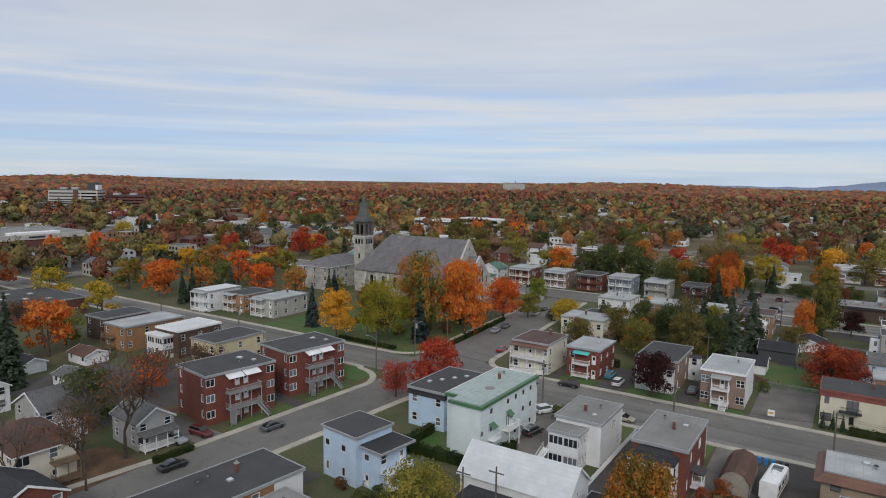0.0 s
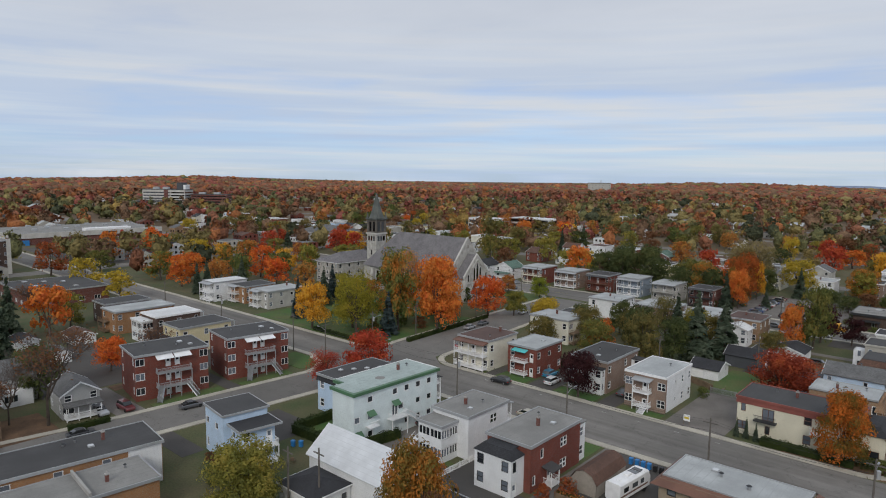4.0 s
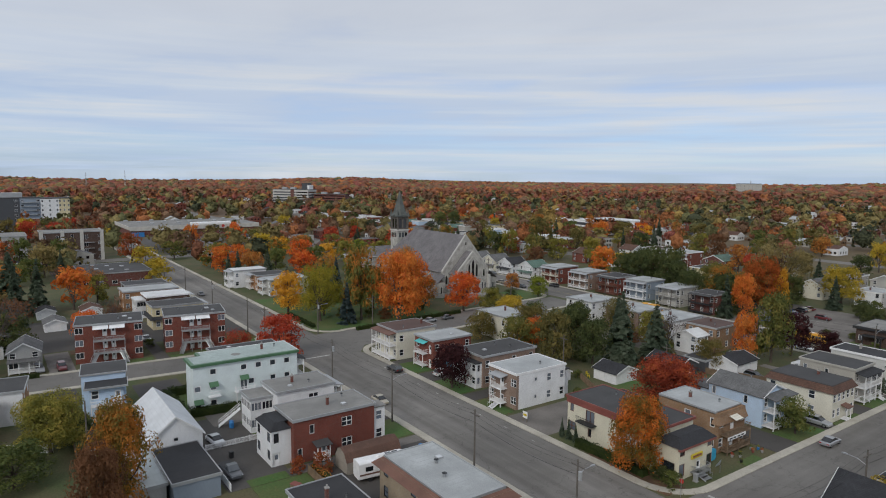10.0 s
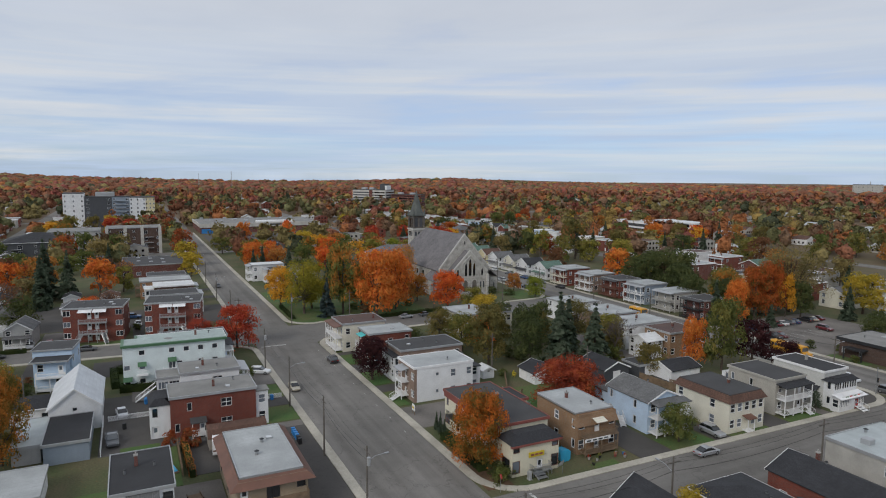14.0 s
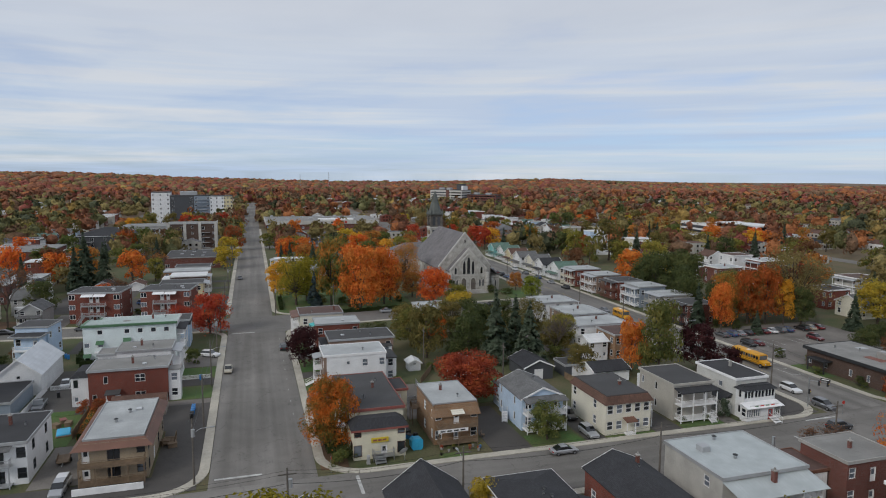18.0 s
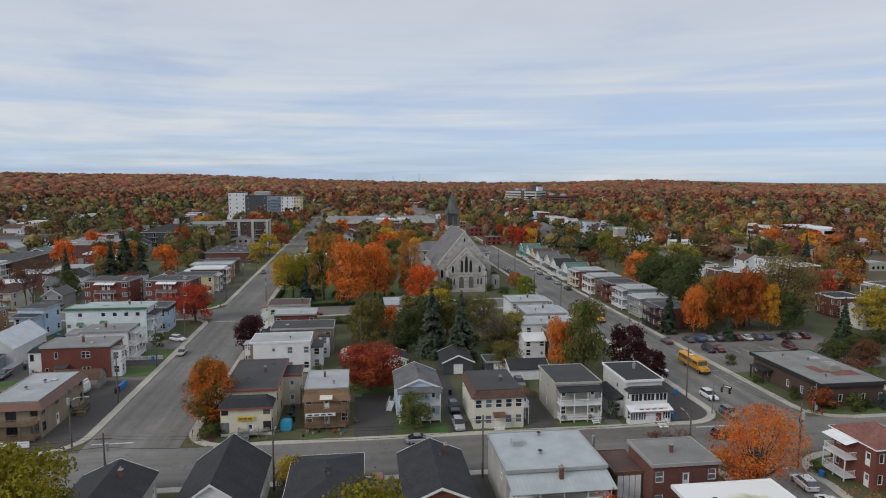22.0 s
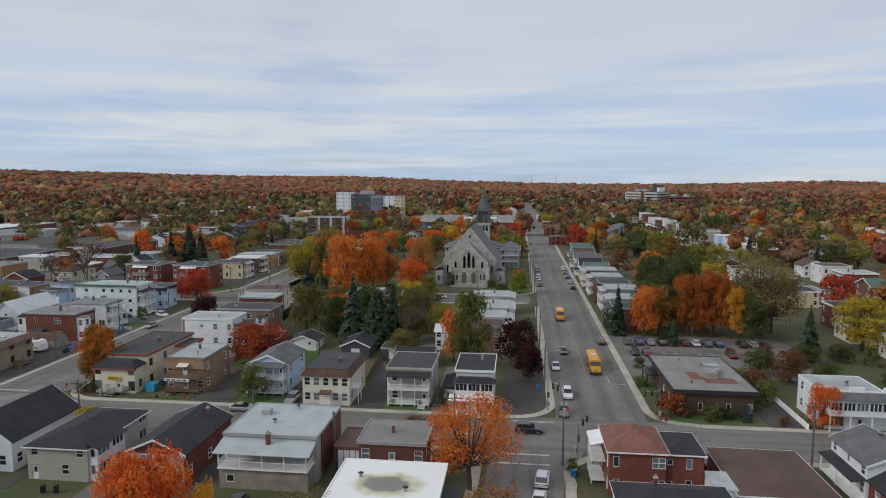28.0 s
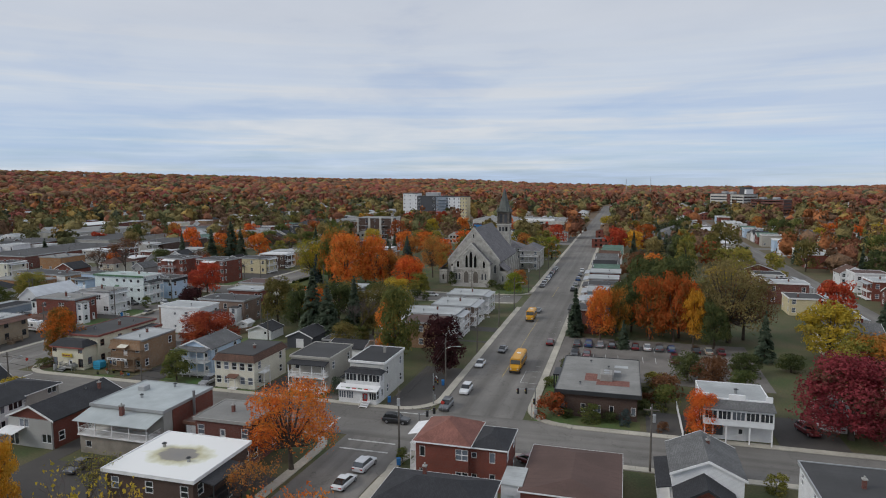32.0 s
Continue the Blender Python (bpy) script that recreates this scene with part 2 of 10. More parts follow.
def grass_mat(name, col, dry):
    m, nt, b = graph(name)
    vec = coords(nt, True)
    s = spread(nt, noise_out(nt, vec, 0.12, 7), 0.35, 0.65)
    g = noise_out(nt, vec, 3.0, 5)
    c = mixc(nt, s, col, dry)
    c = mixc(nt, 0.5, c, g, "OVERLAY")
    ln = nt.nodes.new("ShaderNodeVectorMath")
    ln.operation = "LENGTH"
    nt.links.new(vec, ln.inputs[0])
    c = mixc(nt, mathn(nt, "MULTIPLY", spread(nt, ln.outputs["Value"], 300, 560), 0.85), c, (0.14, 0.088, 0.052))
    fall = spread(nt, noise_out(nt, vec, 2.2, 6), 0.62, 0.72)
    c = mixc(nt, mathn(nt, "MULTIPLY", fall, 0.55), c, (0.2, 0.09, 0.03))
    nt.links.new(c, b.inputs["Base Color"])
    b.inputs["Roughness"].default_value = 0.95
    bump(nt, b, g, 0.5, 0.05)
    return m


def leafy(name, cols, rough=0.75):
    """Leaves: a hue for each leaf clump, and drifts of colour through the crown."""
    m, nt, b = graph(name)
    geo = nt.nodes.new("ShaderNodeNewGeometry")
    info = nt.nodes.new("ShaderNodeObjectInfo")
    vec = coords(nt)
    drift = spread(nt, noise_out(nt, vec, 0.42, 3), 0.36, 0.64)
    k = mathn(nt, "ADD", mathn(nt, "MULTIPLY", geo.outputs["Random Per Island"], 0.3), mathn(nt, "MULTIPLY", drift, 0.62))
    k = mathn(nt, "ADD", k, mathn(nt, "MULTIPLY", mathn(nt, "SUBTRACT", info.outputs["Random"], 0.5), 0.25))
    r = nt.nodes.new("ShaderNodeValToRGB")
    nt.links.new(k, r.inputs[0])
    while len(r.color_ramp.elements) < len(cols):
        r.color_ramp.elements.new(0.5)
    for i, (e, c) in enumerate(zip(r.color_ramp.elements, cols)):
        e.position, e.color = 0.12 + 0.76 * i / (len(cols) - 1), (*c, 1)
    nt.links.new(r.outputs[0], b.inputs["Base Color"])
    b.inputs["Roughness"].default_value = rough
    b.inputs["Specular IOR Level"].default_value = 0.2
    tr = nt.nodes.new("ShaderNodeBsdfTranslucent")
    nt.links.new(r.outputs[0], tr.inputs[0])
    mx = nt.nodes.new("ShaderNodeMixShader")
    mx.inputs[0].default_value = 0.4
    nt.links.new(b.outputs[0], mx.inputs[1])
    nt.links.new(tr.outputs[0], mx.inputs[2])
    out = next(n for n in nt.nodes if n.type == "OUTPUT_MATERIAL")
    nt.links.new(mx.outputs[0], out.inputs[0])
    return m


def canopy(name, col):
    """Crowns seen from afar, distance haze put into their base colour: a hue for each crown, mottled by leaf clumps
    with their own relief.
    """
    m, nt, b = graph(name)
    geo = nt.nodes.new("ShaderNodeNewGeometry")
    vec = geo.outputs["Position"]
    clump = spread(nt, noise_out(nt, vec, 0.6, 5), 0.34, 0.68)
    c = mixc(nt, geo.outputs["Random Per Island"], tuple(v * 0.78 for v in col), tuple(v * 1.22 for v in col))
    c = mixc(nt, clump, mixc(nt, 1.0, c, (0.7, 0.74, 0.78), "MULTIPLY"), mixc(nt, 1.0, c, (1.2, 1.17, 1.1), "MULTIPLY"))
    nt.links.new(c, b.inputs["Base Color"])
    b.inputs["Roughness"].default_value = 0.9
    b.inputs["Specular IOR Level"].default_value = 0.1
    bump(nt, b, clump, 0.9, 1.2)
    return m


def glass_mat(name, inside):
    """Window glass over a dim room: clear gloss on top of what hangs behind it."""
    m, nt, b = graph(name)
    info = nt.nodes.new("ShaderNodeObjectInfo")
    k = spread(nt, info.outputs["Random"], 0.62, 0.66)
    nt.links.new(mixc(nt, k, inside, tuple(min(0.45, v * 5 + 0.04) for v in inside)), b.inputs["Base Color"])
    b.inputs["Roughness"].default_value = 0.06
    b.inputs["IOR"].default_value = 1.5
    b.inputs["Coat Weight"].default_value = 0.6
    b.inputs["Coat Roughness"].default_value = 0.03
    return m


def lamp_glow(name, col, power):
    m, nt, b = graph(name)
    b.inputs["Base Color"].default_value = (*col, 1)
    b.inputs["Emission Color"].default_value = (*col, 1)
    b.inputs["Emission Strength"].default_value = power
    return m


def stained_roof(name):
    """White roof with a brown pond stain and a dark middle where water stands."""
    m, nt, b = graph(name)
    vec = coords(nt)
    d = nt.nodes.new("ShaderNodeVectorMath")
    d.operation = "MULTIPLY"
    nt.links.new(vec, d.inputs[0])
    d.inputs[1].default_value = (0.3, 0.2, 0.0)
    ln = nt.nodes.new("ShaderNodeVectorMath")
    ln.operation = "LENGTH"
    nt.links.new(d.outputs[0], ln.inputs[0])
    r = mathn(nt, "ADD", ln.outputs["Value"], mathn(nt, "MULTIPLY", mathn(nt, "SUBTRACT", noise_out(nt, vec, 0.6, 5), 0.5), 0.7))
    k = nt.nodes.new("ShaderNodeValToRGB")
    nt.links.new(r, k.inputs[0])
    for _ in range(3):
        k.color_ramp.elements.new(0.5)
    for e, (q, c) in zip(k.color_ramp.elements, ((0.0, (0.2, 0.19, 0.18)), (0.5, (0.24, 0.22, 0.19)), (0.62, (0.5, 0.47, 0.3)), (0.9, (0.72, 0.72, 0.62)), (1.0, (0.78, 0.78, 0.76)))):
        e.position, e.color = q, (*c, 1)
    nt.links.new(k.outputs[0], b.inputs["Base Color"])
    b.inputs["Roughness"].default_value = 0.6
    return m


M = dict(
    belfry=plain("dark_belfry_wood", (0.13, 0.115, 0.1), 0.85, var=0.3, big=0.8, fine=5),
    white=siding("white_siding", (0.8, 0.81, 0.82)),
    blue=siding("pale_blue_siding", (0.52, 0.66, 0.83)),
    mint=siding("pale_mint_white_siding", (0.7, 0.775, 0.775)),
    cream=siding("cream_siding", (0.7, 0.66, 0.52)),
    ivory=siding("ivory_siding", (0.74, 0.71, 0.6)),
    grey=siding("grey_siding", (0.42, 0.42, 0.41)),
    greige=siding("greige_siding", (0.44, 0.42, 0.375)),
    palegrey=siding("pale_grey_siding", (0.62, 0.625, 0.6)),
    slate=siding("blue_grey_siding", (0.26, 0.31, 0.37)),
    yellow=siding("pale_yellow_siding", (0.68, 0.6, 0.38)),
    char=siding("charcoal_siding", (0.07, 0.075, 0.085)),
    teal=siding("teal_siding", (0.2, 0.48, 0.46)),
    stucco=plain("grey_stucco", (0.42, 0.41, 0.38), 0.9, var=0.2, big=0.4, fine=12),
    block=plain("concrete_block", (0.3, 0.27, 0.23), 0.92, var=0.3, big=0.5, fine=9),
    redbrick=bricks("red_brick", (0.245, 0.052, 0.03), (0.15, 0.034, 0.022), (0.18, 0.105, 0.085)),
    darkbrick=bricks("dark_red_brick", (0.19, 0.05, 0.035), (0.13, 0.038, 0.03), (0.2, 0.15, 0.13)),
    tanbrick=bricks("tan_brick", (0.33, 0.19, 0.095), (0.26, 0.145, 0.075), (0.32, 0.26, 0.2)),
    orangebrick=bricks("orange_brick", (0.4, 0.19, 0.07), (0.33, 0.15, 0.055), (0.36, 0.28, 0.2)),
    beigebrick=bricks("beige_brick", (0.38, 0.3, 0.2), (0.31, 0.24, 0.16), (0.36, 0.32, 0.26)),
    brownbrick=bricks("brown_brick", (0.1, 0.055, 0.04), (0.07, 0.042, 0.032), (0.13, 0.1, 0.085)),
    pinkbrick=bricks("pinkish_brown_brick", (0.3, 0.2, 0.15), (0.24, 0.16, 0.12), (0.3, 0.25, 0.21)),
    stone=plain("grey_church_stone", (0.42, 0.405, 0.37), 0.92, var=0.35, big=0.6, fine=2.5, relief=0.5),
    trimstone=plain("pale_dressed_stone", (0.5, 0.485, 0.45), 0.9, var=0.2),
    trim=plain("white_trim_paint", (0.8, 0.8, 0.8), 0.5, var=0.12, big=0.8),
    fascia=plain("metal_fascia", (0.4, 0.41, 0.42), 0.45, 0.3, var=0.12),
    darktrim=plain("dark_metal_trim", (0.035, 0.037, 0.04), 0.5, 0.2, var=0.2),
    greentrim=plain("green_enamel_trim", (0.07, 0.16, 0.08), 0.45, var=0.2),
    redtrim=plain("faded_red_trim", (0.24, 0.075, 0.06), 0.55, var=0.25),
    browntrim=plain("brown_enamel_trim", (0.16, 0.075, 0.05), 0.55, var=0.25),
    roof_grey=roofing("grey_membrane", (0.27, 0.265, 0.25)),
    roof_pale=roofing("pale_membrane", (0.46, 0.48, 0.48)),
    roof_white=roofing("white_membrane", (0.72, 0.73, 0.73), 0.2),
    roof_mid=roofing("weathered_gravel_roof", (0.068, 0.067, 0.068)),
    roof_dark=roofing("dark_gravel_roof", (0.04, 0.04, 0.043)),
    roof_brown=roofing("brown_membrane", (0.12, 0.072, 0.06)),
    stained=stained_roof("ponded_white_roof"),
    roof_mint=roofing("pale_mint_membrane", (0.4, 0.47, 0.45), 0.18),
    sh_dark=shingles("charcoal_shingles", (0.036, 0.037, 0.042)),
    sh_grey=shingles("grey_shingles", (0.15, 0.15, 0.15)),
    sh_brown=shingles("brown_shingles", (0.13, 0.07, 0.05)),
    sh_red=shingles("faded_red_shingles", (0.26, 0.11, 0.085)),
    sh_green=shingles("green_shingles", (0.12, 0.2, 0.16)),
    tin=standing_seam("galvanised_seamed_roof", (0.45, 0.49, 0.49)),
    tinwhite=standing_seam("white_seamed_roof", (0.66, 0.68, 0.7)),
    slate_roof=shingles("church_slate", (0.19, 0.18, 0.185)),
    copper=plain("weathered_spire_metal", (0.11, 0.12, 0.11), 0.7, 0.2, var=0.35),
    glass=glass_mat("window_glass", (0.02, 0.024, 0.03)),
    glass_dark=glass_mat("dark_glass", (0.008, 0.009, 0.011)),
    wood=plain("weathered_wood", (0.2, 0.14, 0.09), 0.85, var=0.35, big=1.0, fine=14),
    pole=plain("grey_pole_wood", (0.13, 0.115, 0.1), 0.9, var=0.3, big=1.2, fine=10),
    concrete=plain("worn_concrete", (0.34, 0.33, 0.31), 0.92, var=0.25, big=0.15, fine=3, world=True),
    kerbstone=plain("pale_kerb_concrete", (0.44, 0.41, 0.345), 0.92, var=0.25, big=0.2, fine=3, world=True),
    asphalt=asphalt("street_asphalt", (0.172, 0.163, 0.15)),
    asphalt_x=asphalt("street_asphalt_east", (0.178, 0.168, 0.154), 0.5, "x"),
    asphalt_y=asphalt("street_asphalt_north", (0.178, 0.168, 0.154), 0.5, "y"),
    asphalt2=asphalt("driveway_asphalt", (0.08, 0.073, 0.067), 0.3),
    litter=plain("fallen_leaf_litter", (0.13, 0.075, 0.04), 0.95, var=0.5, big=0.3, fine=5, world=True, relief=0.4),
    gravel=plain("gravel_yard", (0.17, 0.155, 0.14), 0.95, var=0.35, big=0.15, fine=4, world=True),
    grass=grass_mat("autumn_lawn", (0.058, 0.078, 0.026), (0.105, 0.092, 0.046)),
    lawn=grass_mat("mown_lawn", (0.05, 0.115, 0.024), (0.095, 0.11, 0.036)),
    paint=plain("worn_road_paint", (0.5, 0.5, 0.48), 0.8, var=0.45, big=0.8, fine=5, world=True),
    paint_y=plain("worn_yellow_road_paint", (0.45, 0.34, 0.12), 0.8, var=0.45, big=0.8, fine=5, world=True),
    bark=plain("bark", (0.09, 0.07, 0.055), 0.95, var=0.4, big=1.5, fine=9, relief=0.6),
    twig=plain("bare_twigs", (0.12, 0.095, 0.085), 0.95, var=0.3),
    metal=plain("galvanised_metal", (0.42, 0.43, 0.44), 0.4, 0.8, var=0.2),
    rubber=plain("tyre_rubber", (0.015, 0.015, 0.016), 0.85, var=0.3),
    rim=plain("alloy_rim", (0.4, 0.4, 0.42), 0.35, 0.8, var=0.15),
    carglass=glass_mat("vehicle_glass", (0.01, 0.012, 0.014)),
    redlamp=plain("red_lamp_lens", (0.35, 0.01, 0.01), 0.25, var=0.1),
    headlamp=plain("headlamp_lens", (0.6, 0.62, 0.64), 0.15, var=0.1),
    bin_blue=plain("blue_plastic", (0.03, 0.2, 0.5), 0.5, var=0.15),
    tarp=plain("bright_blue_tarp", (0.04, 0.38, 0.62), 0.5, var=0.2),
    busyellow=plain("school_bus_yellow", (0.62, 0.3, 0.015), 0.4, var=0.12, big=0.8),
    bin_dark=plain("black_plastic", (0.02, 0.02, 0.022), 0.5, var=0.2),
    awn_teal=plain("teal_awning_cloth", (0.1, 0.5, 0.5), 0.8, var=0.15),
    sign_yellow=plain("yellow_sign", (0.55, 0.42, 0.03), 0.6, var=0.15),
    sign_red=plain("red_sign", (0.45, 0.04, 0.03), 0.6, var=0.15),
    reddoor=plain("red_door_paint", (0.35, 0.03, 0.03), 0.5, var=0.15),
    l_orange=leafy("orange_maple_leaves", [(0.470, 0.110, 0.030), (0.700, 0.180, 0.040), (0.780, 0.290, 0.056), (0.560, 0.200, 0.048)]),
    l_red=leafy("red_maple_leaves", [(0.300, 0.045, 0.026), (0.500, 0.074, 0.040), (0.600, 0.130, 0.050)]),
    l_crimson=leafy("crimson_leaves", [(0.110, 0.028, 0.030), (0.240, 0.038, 0.050), (0.360, 0.066, 0.080), (0.150, 0.075, 0.050)]),
    l_maroon=leafy("maroon_leaves", [(0.036, 0.014, 0.017), (0.066, 0.022, 0.024), (0.102, 0.036, 0.036)]),
    l_rust=leafy("rust_leaves", [(0.269, 0.113, 0.048), (0.504, 0.189, 0.048), (0.605, 0.284, 0.071), (0.269, 0.208, 0.071)]),
    l_russet=leafy("russet_leaves", [(0.297, 0.068, 0.027), (0.432, 0.108, 0.034), (0.351, 0.121, 0.054), (0.162, 0.108, 0.041)]),
    l_amber=leafy("amber_leaves", [(0.583, 0.274, 0.034), (0.810, 0.437, 0.046), (0.778, 0.493, 0.092)]),
    l_yellow=leafy("yellow_leaves", [(0.299, 0.248, 0.047), (0.538, 0.393, 0.047), (0.628, 0.437, 0.062)]),
    l_olive=leafy("olive_leaves", [(0.155, 0.161, 0.041), (0.310, 0.284, 0.061), (0.466, 0.360, 0.082)]),
    l_green=leafy("green_leaves", [(0.074, 0.100, 0.035), (0.148, 0.177, 0.051), (0.248, 0.238, 0.070)]),
    l_dark=leafy("dark_green_leaves", [(0.056, 0.072, 0.03), (0.1, 0.125, 0.045), (0.17, 0.175, 0.062)]),
    l_turn=leafy("turning_leaves", [(0.101, 0.151, 0.048), (0.252, 0.227, 0.060), (0.538, 0.227, 0.048), (0.672, 0.227, 0.048)]),
    l_turn2=leafy("turning_orange_leaves", [(0.140, 0.125, 0.030), (0.300, 0.150, 0.032), (0.640, 0.190, 0.034), (0.800, 0.250, 0.044)]),
    l_russet2=leafy("deep_red_leaves", [(0.221, 0.047, 0.028), (0.416, 0.081, 0.039), (0.546, 0.149, 0.050)]),
    l_fire=leafy("red_orange_leaves", [(0.522, 0.097, 0.029), (0.766, 0.157, 0.037), (0.820, 0.255, 0.049), (0.592, 0.138, 0.037)]),
    l_ember=leafy("dark_ember_leaves", [(0.150, 0.110, 0.030), (0.360, 0.115, 0.030), (0.560, 0.135, 0.034), (0.420, 0.140, 0.036)]),
    l_olivegreen=leafy("olive_green_leaves", [(0.100, 0.119, 0.037), (0.221, 0.216, 0.060), (0.372, 0.259, 0.070)]),
    l_yellowgreen=leafy("yellow_green_leaves", [(0.135, 0.176, 0.027), (0.270, 0.311, 0.041), (0.405, 0.378, 0.054)]),
    l_spruce=leafy("spruce_needles", [(0.06, 0.084, 0.056), (0.1, 0.135, 0.088), (0.16, 0.19, 0.13)]),
    l_bluespruce=leafy("blue_spruce_needles", [(0.037, 0.062, 0.062), (0.075, 0.106, 0.106), (0.125, 0.163, 0.163)]),
    l_hedge=leafy("hedge_leaves", [(0.020, 0.035, 0.010), (0.040, 0.060, 0.018), (0.060, 0.080, 0.020)]),
    haze=plain("mountain_haze_blue", (0.2, 0.25, 0.36), 1.0, var=0.12, big=0.004, fine=0.03, world=True, relief=0.0),
    # far crowns: paler, duller base colours that carry the haze of distance
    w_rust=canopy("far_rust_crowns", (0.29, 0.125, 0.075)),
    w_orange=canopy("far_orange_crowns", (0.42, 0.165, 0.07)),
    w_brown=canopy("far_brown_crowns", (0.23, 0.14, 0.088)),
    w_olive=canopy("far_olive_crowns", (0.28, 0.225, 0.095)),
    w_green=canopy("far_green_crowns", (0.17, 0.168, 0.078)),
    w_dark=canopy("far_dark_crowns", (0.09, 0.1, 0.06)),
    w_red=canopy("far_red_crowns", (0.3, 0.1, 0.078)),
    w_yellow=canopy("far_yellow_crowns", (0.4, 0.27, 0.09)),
    l_yellowolive=leafy("yellow_olive_leaves", [(0.144, 0.132, 0.018), (0.276, 0.240, 0.026), (0.408, 0.324, 0.036)]),
    l_rust2=leafy("rusty_orange_leaves", [(0.180, 0.150, 0.036), (0.360, 0.190, 0.042), (0.620, 0.230, 0.045), (0.420, 0.210, 0.045)]),
    l_brown=leafy("brown_leaves", [(0.130, 0.065, 0.035), (0.210, 0.100, 0.050), (0.270, 0.130, 0.065)]),
    l_park=leafy("bright_olive_leaves", [(0.172, 0.168, 0.024), (0.333, 0.291, 0.036), (0.483, 0.370, 0.048)]),
    l_brownolive=leafy("brownish_olive_leaves", [(0.1, 0.098, 0.036), (0.2, 0.17, 0.055), (0.31, 0.23, 0.075)]),
    l_tan=leafy("tan_olive_leaves", [(0.17, 0.145, 0.062), (0.3, 0.235, 0.092), (0.41, 0.31, 0.125)]),
    l_far=leafy("distant_mixed_leaves", [(0.050, 0.060, 0.020), (0.090, 0.085, 0.025), (0.200, 0.100, 0.022), (0.300, 0.100, 0.020), (0.260, 0.060, 0.018), (0.120, 0.100, 0.030)]),
)

# ---- kit ----
def mesh_of(name, verts, faces, mats=(), slots=None, smooth=False):
    me = bpy.data.meshes.new(name)
    me.from_pydata(verts, [], faces)
    for m in mats:
        me.materials.append(m)
    if slots:
        me.polygons.foreach_set("material_index", slots)
    if smooth:
        me.polygons.foreach_set("use_smooth", [True] * len(me.polygons))
    me.update()
    return me


def put(name, me, parent=None, m=None, label=""):
    ob = new(name, me)
    if parent is not None:
        ob.parent = parent
    if m is not None:
        ob.matrix_local = m
    if label:
        ob["label"] = label
    return ob


class Shape:
    """Collects boxes, prisms and tubes into one mesh."""

    def __init__(self):
        self.v, self.f = [], []

    def add(self, verts, faces):
        n = len(self.v)
        self.v += [tuple(p) for p in verts]
        self.f += [tuple(i + n for i in f) for f in faces]
        return self

    def box(self, x0, y0, z0, x1, y1, z1):
        v = [(x0, y0, z0), (x1, y0, z0), (x1, y1, z0), (x0, y1, z0), (x0, y0, z1), (x1, y0, z1), (x1, y1, z1), (x0, y1, z1)]
        return self.add(v, [(0, 3, 2, 1), (4, 5, 6, 7), (0, 1, 5, 4), (1, 2, 6, 5), (2, 3, 7, 6), (3, 0, 4, 7)])

    def bev(self, x0, y0, z0, x1, y1, z1, b):
        """A box with its four upright edges and its top edge cut off."""
        def ring(i, z):
            return [(x0 + i + b, y0 + i, z), (x1 - i - b, y0 + i, z), (x1 - i, y0 + i + b, z), (x1 - i, y1 - i - b, z), (x1 - i - b, y1 - i, z), (x0 + i + b, y1 - i, z), (x0 + i, y1 - i - b, z), (x0 + i, y0 + i + b, z)]
        v = ring(0, z0) + ring(0, z1 - b) + ring(b, z1)
        f = [(7, 6, 5, 4, 3, 2, 1, 0), tuple(range(16, 24))]
        for k in (0, 8):
            f += [(k + i, k + (i + 1) % 8, k + 8 + (i + 1) % 8, k + 8 + i) for i in range(8)]
        return self.add(v, f)

    def tube(self, a, b, r0, r1=None, n=8, cap=True):
        a, b = Vector(a), Vector(b)
        r1 = r0 if r1 is None else r1
        q = (b - a).to_track_quat("Z", "Y").to_matrix()
        v = []
        for p, r in ((a, r0), (b, r1)):
            for i in range(n):
                t = 2 * math.pi * i / n
                v.append(p + q @ Vector((r * math.cos(t), r * math.sin(t), 0)))
        f = [(i, (i + 1) % n, n + (i + 1) % n, n + i) for i in range(n)]
        if cap:
            f += [tuple(range(n - 1, -1, -1)), tuple(range(n, 2 * n))]
        return self.add(v, f)

    def poly(self, pts, z0, z1):
        """An upright prism over a plan outline that runs counter-clockwise."""
        n = len(pts)
        v = [(x, y, z0) for x, y in pts] + [(x, y, z1) for x, y in pts]
        f = [tuple(range(n - 1, -1, -1)), tuple(range(n, 2 * n))] + [(i, (i + 1) % n, n + (i + 1) % n, n + i) for i in range(n)]
        return self.add(v, f)

    def mesh(self, name, mat, smooth=False):
        return mesh_of(name, self.v, self.f, [mat] if mat else [], None, smooth)


def part(name, shape, mat, parent, label="", m=None, smooth=False):
    return put(name, shape.mesh(name, mat, smooth), parent, m, label)


def thing(name, x, y, z=0.0, ang=0.0, label="", category="", group="", kind=""):
    ob = new(name)
    ob.empty_display_size = 0.5
    ob.matrix_world = pose(x, y, z, 0, 0, ang)
    return tagged(ob, label, category, group, kind)


# --- windows and doors, one mesh for each size
CACHE = {}


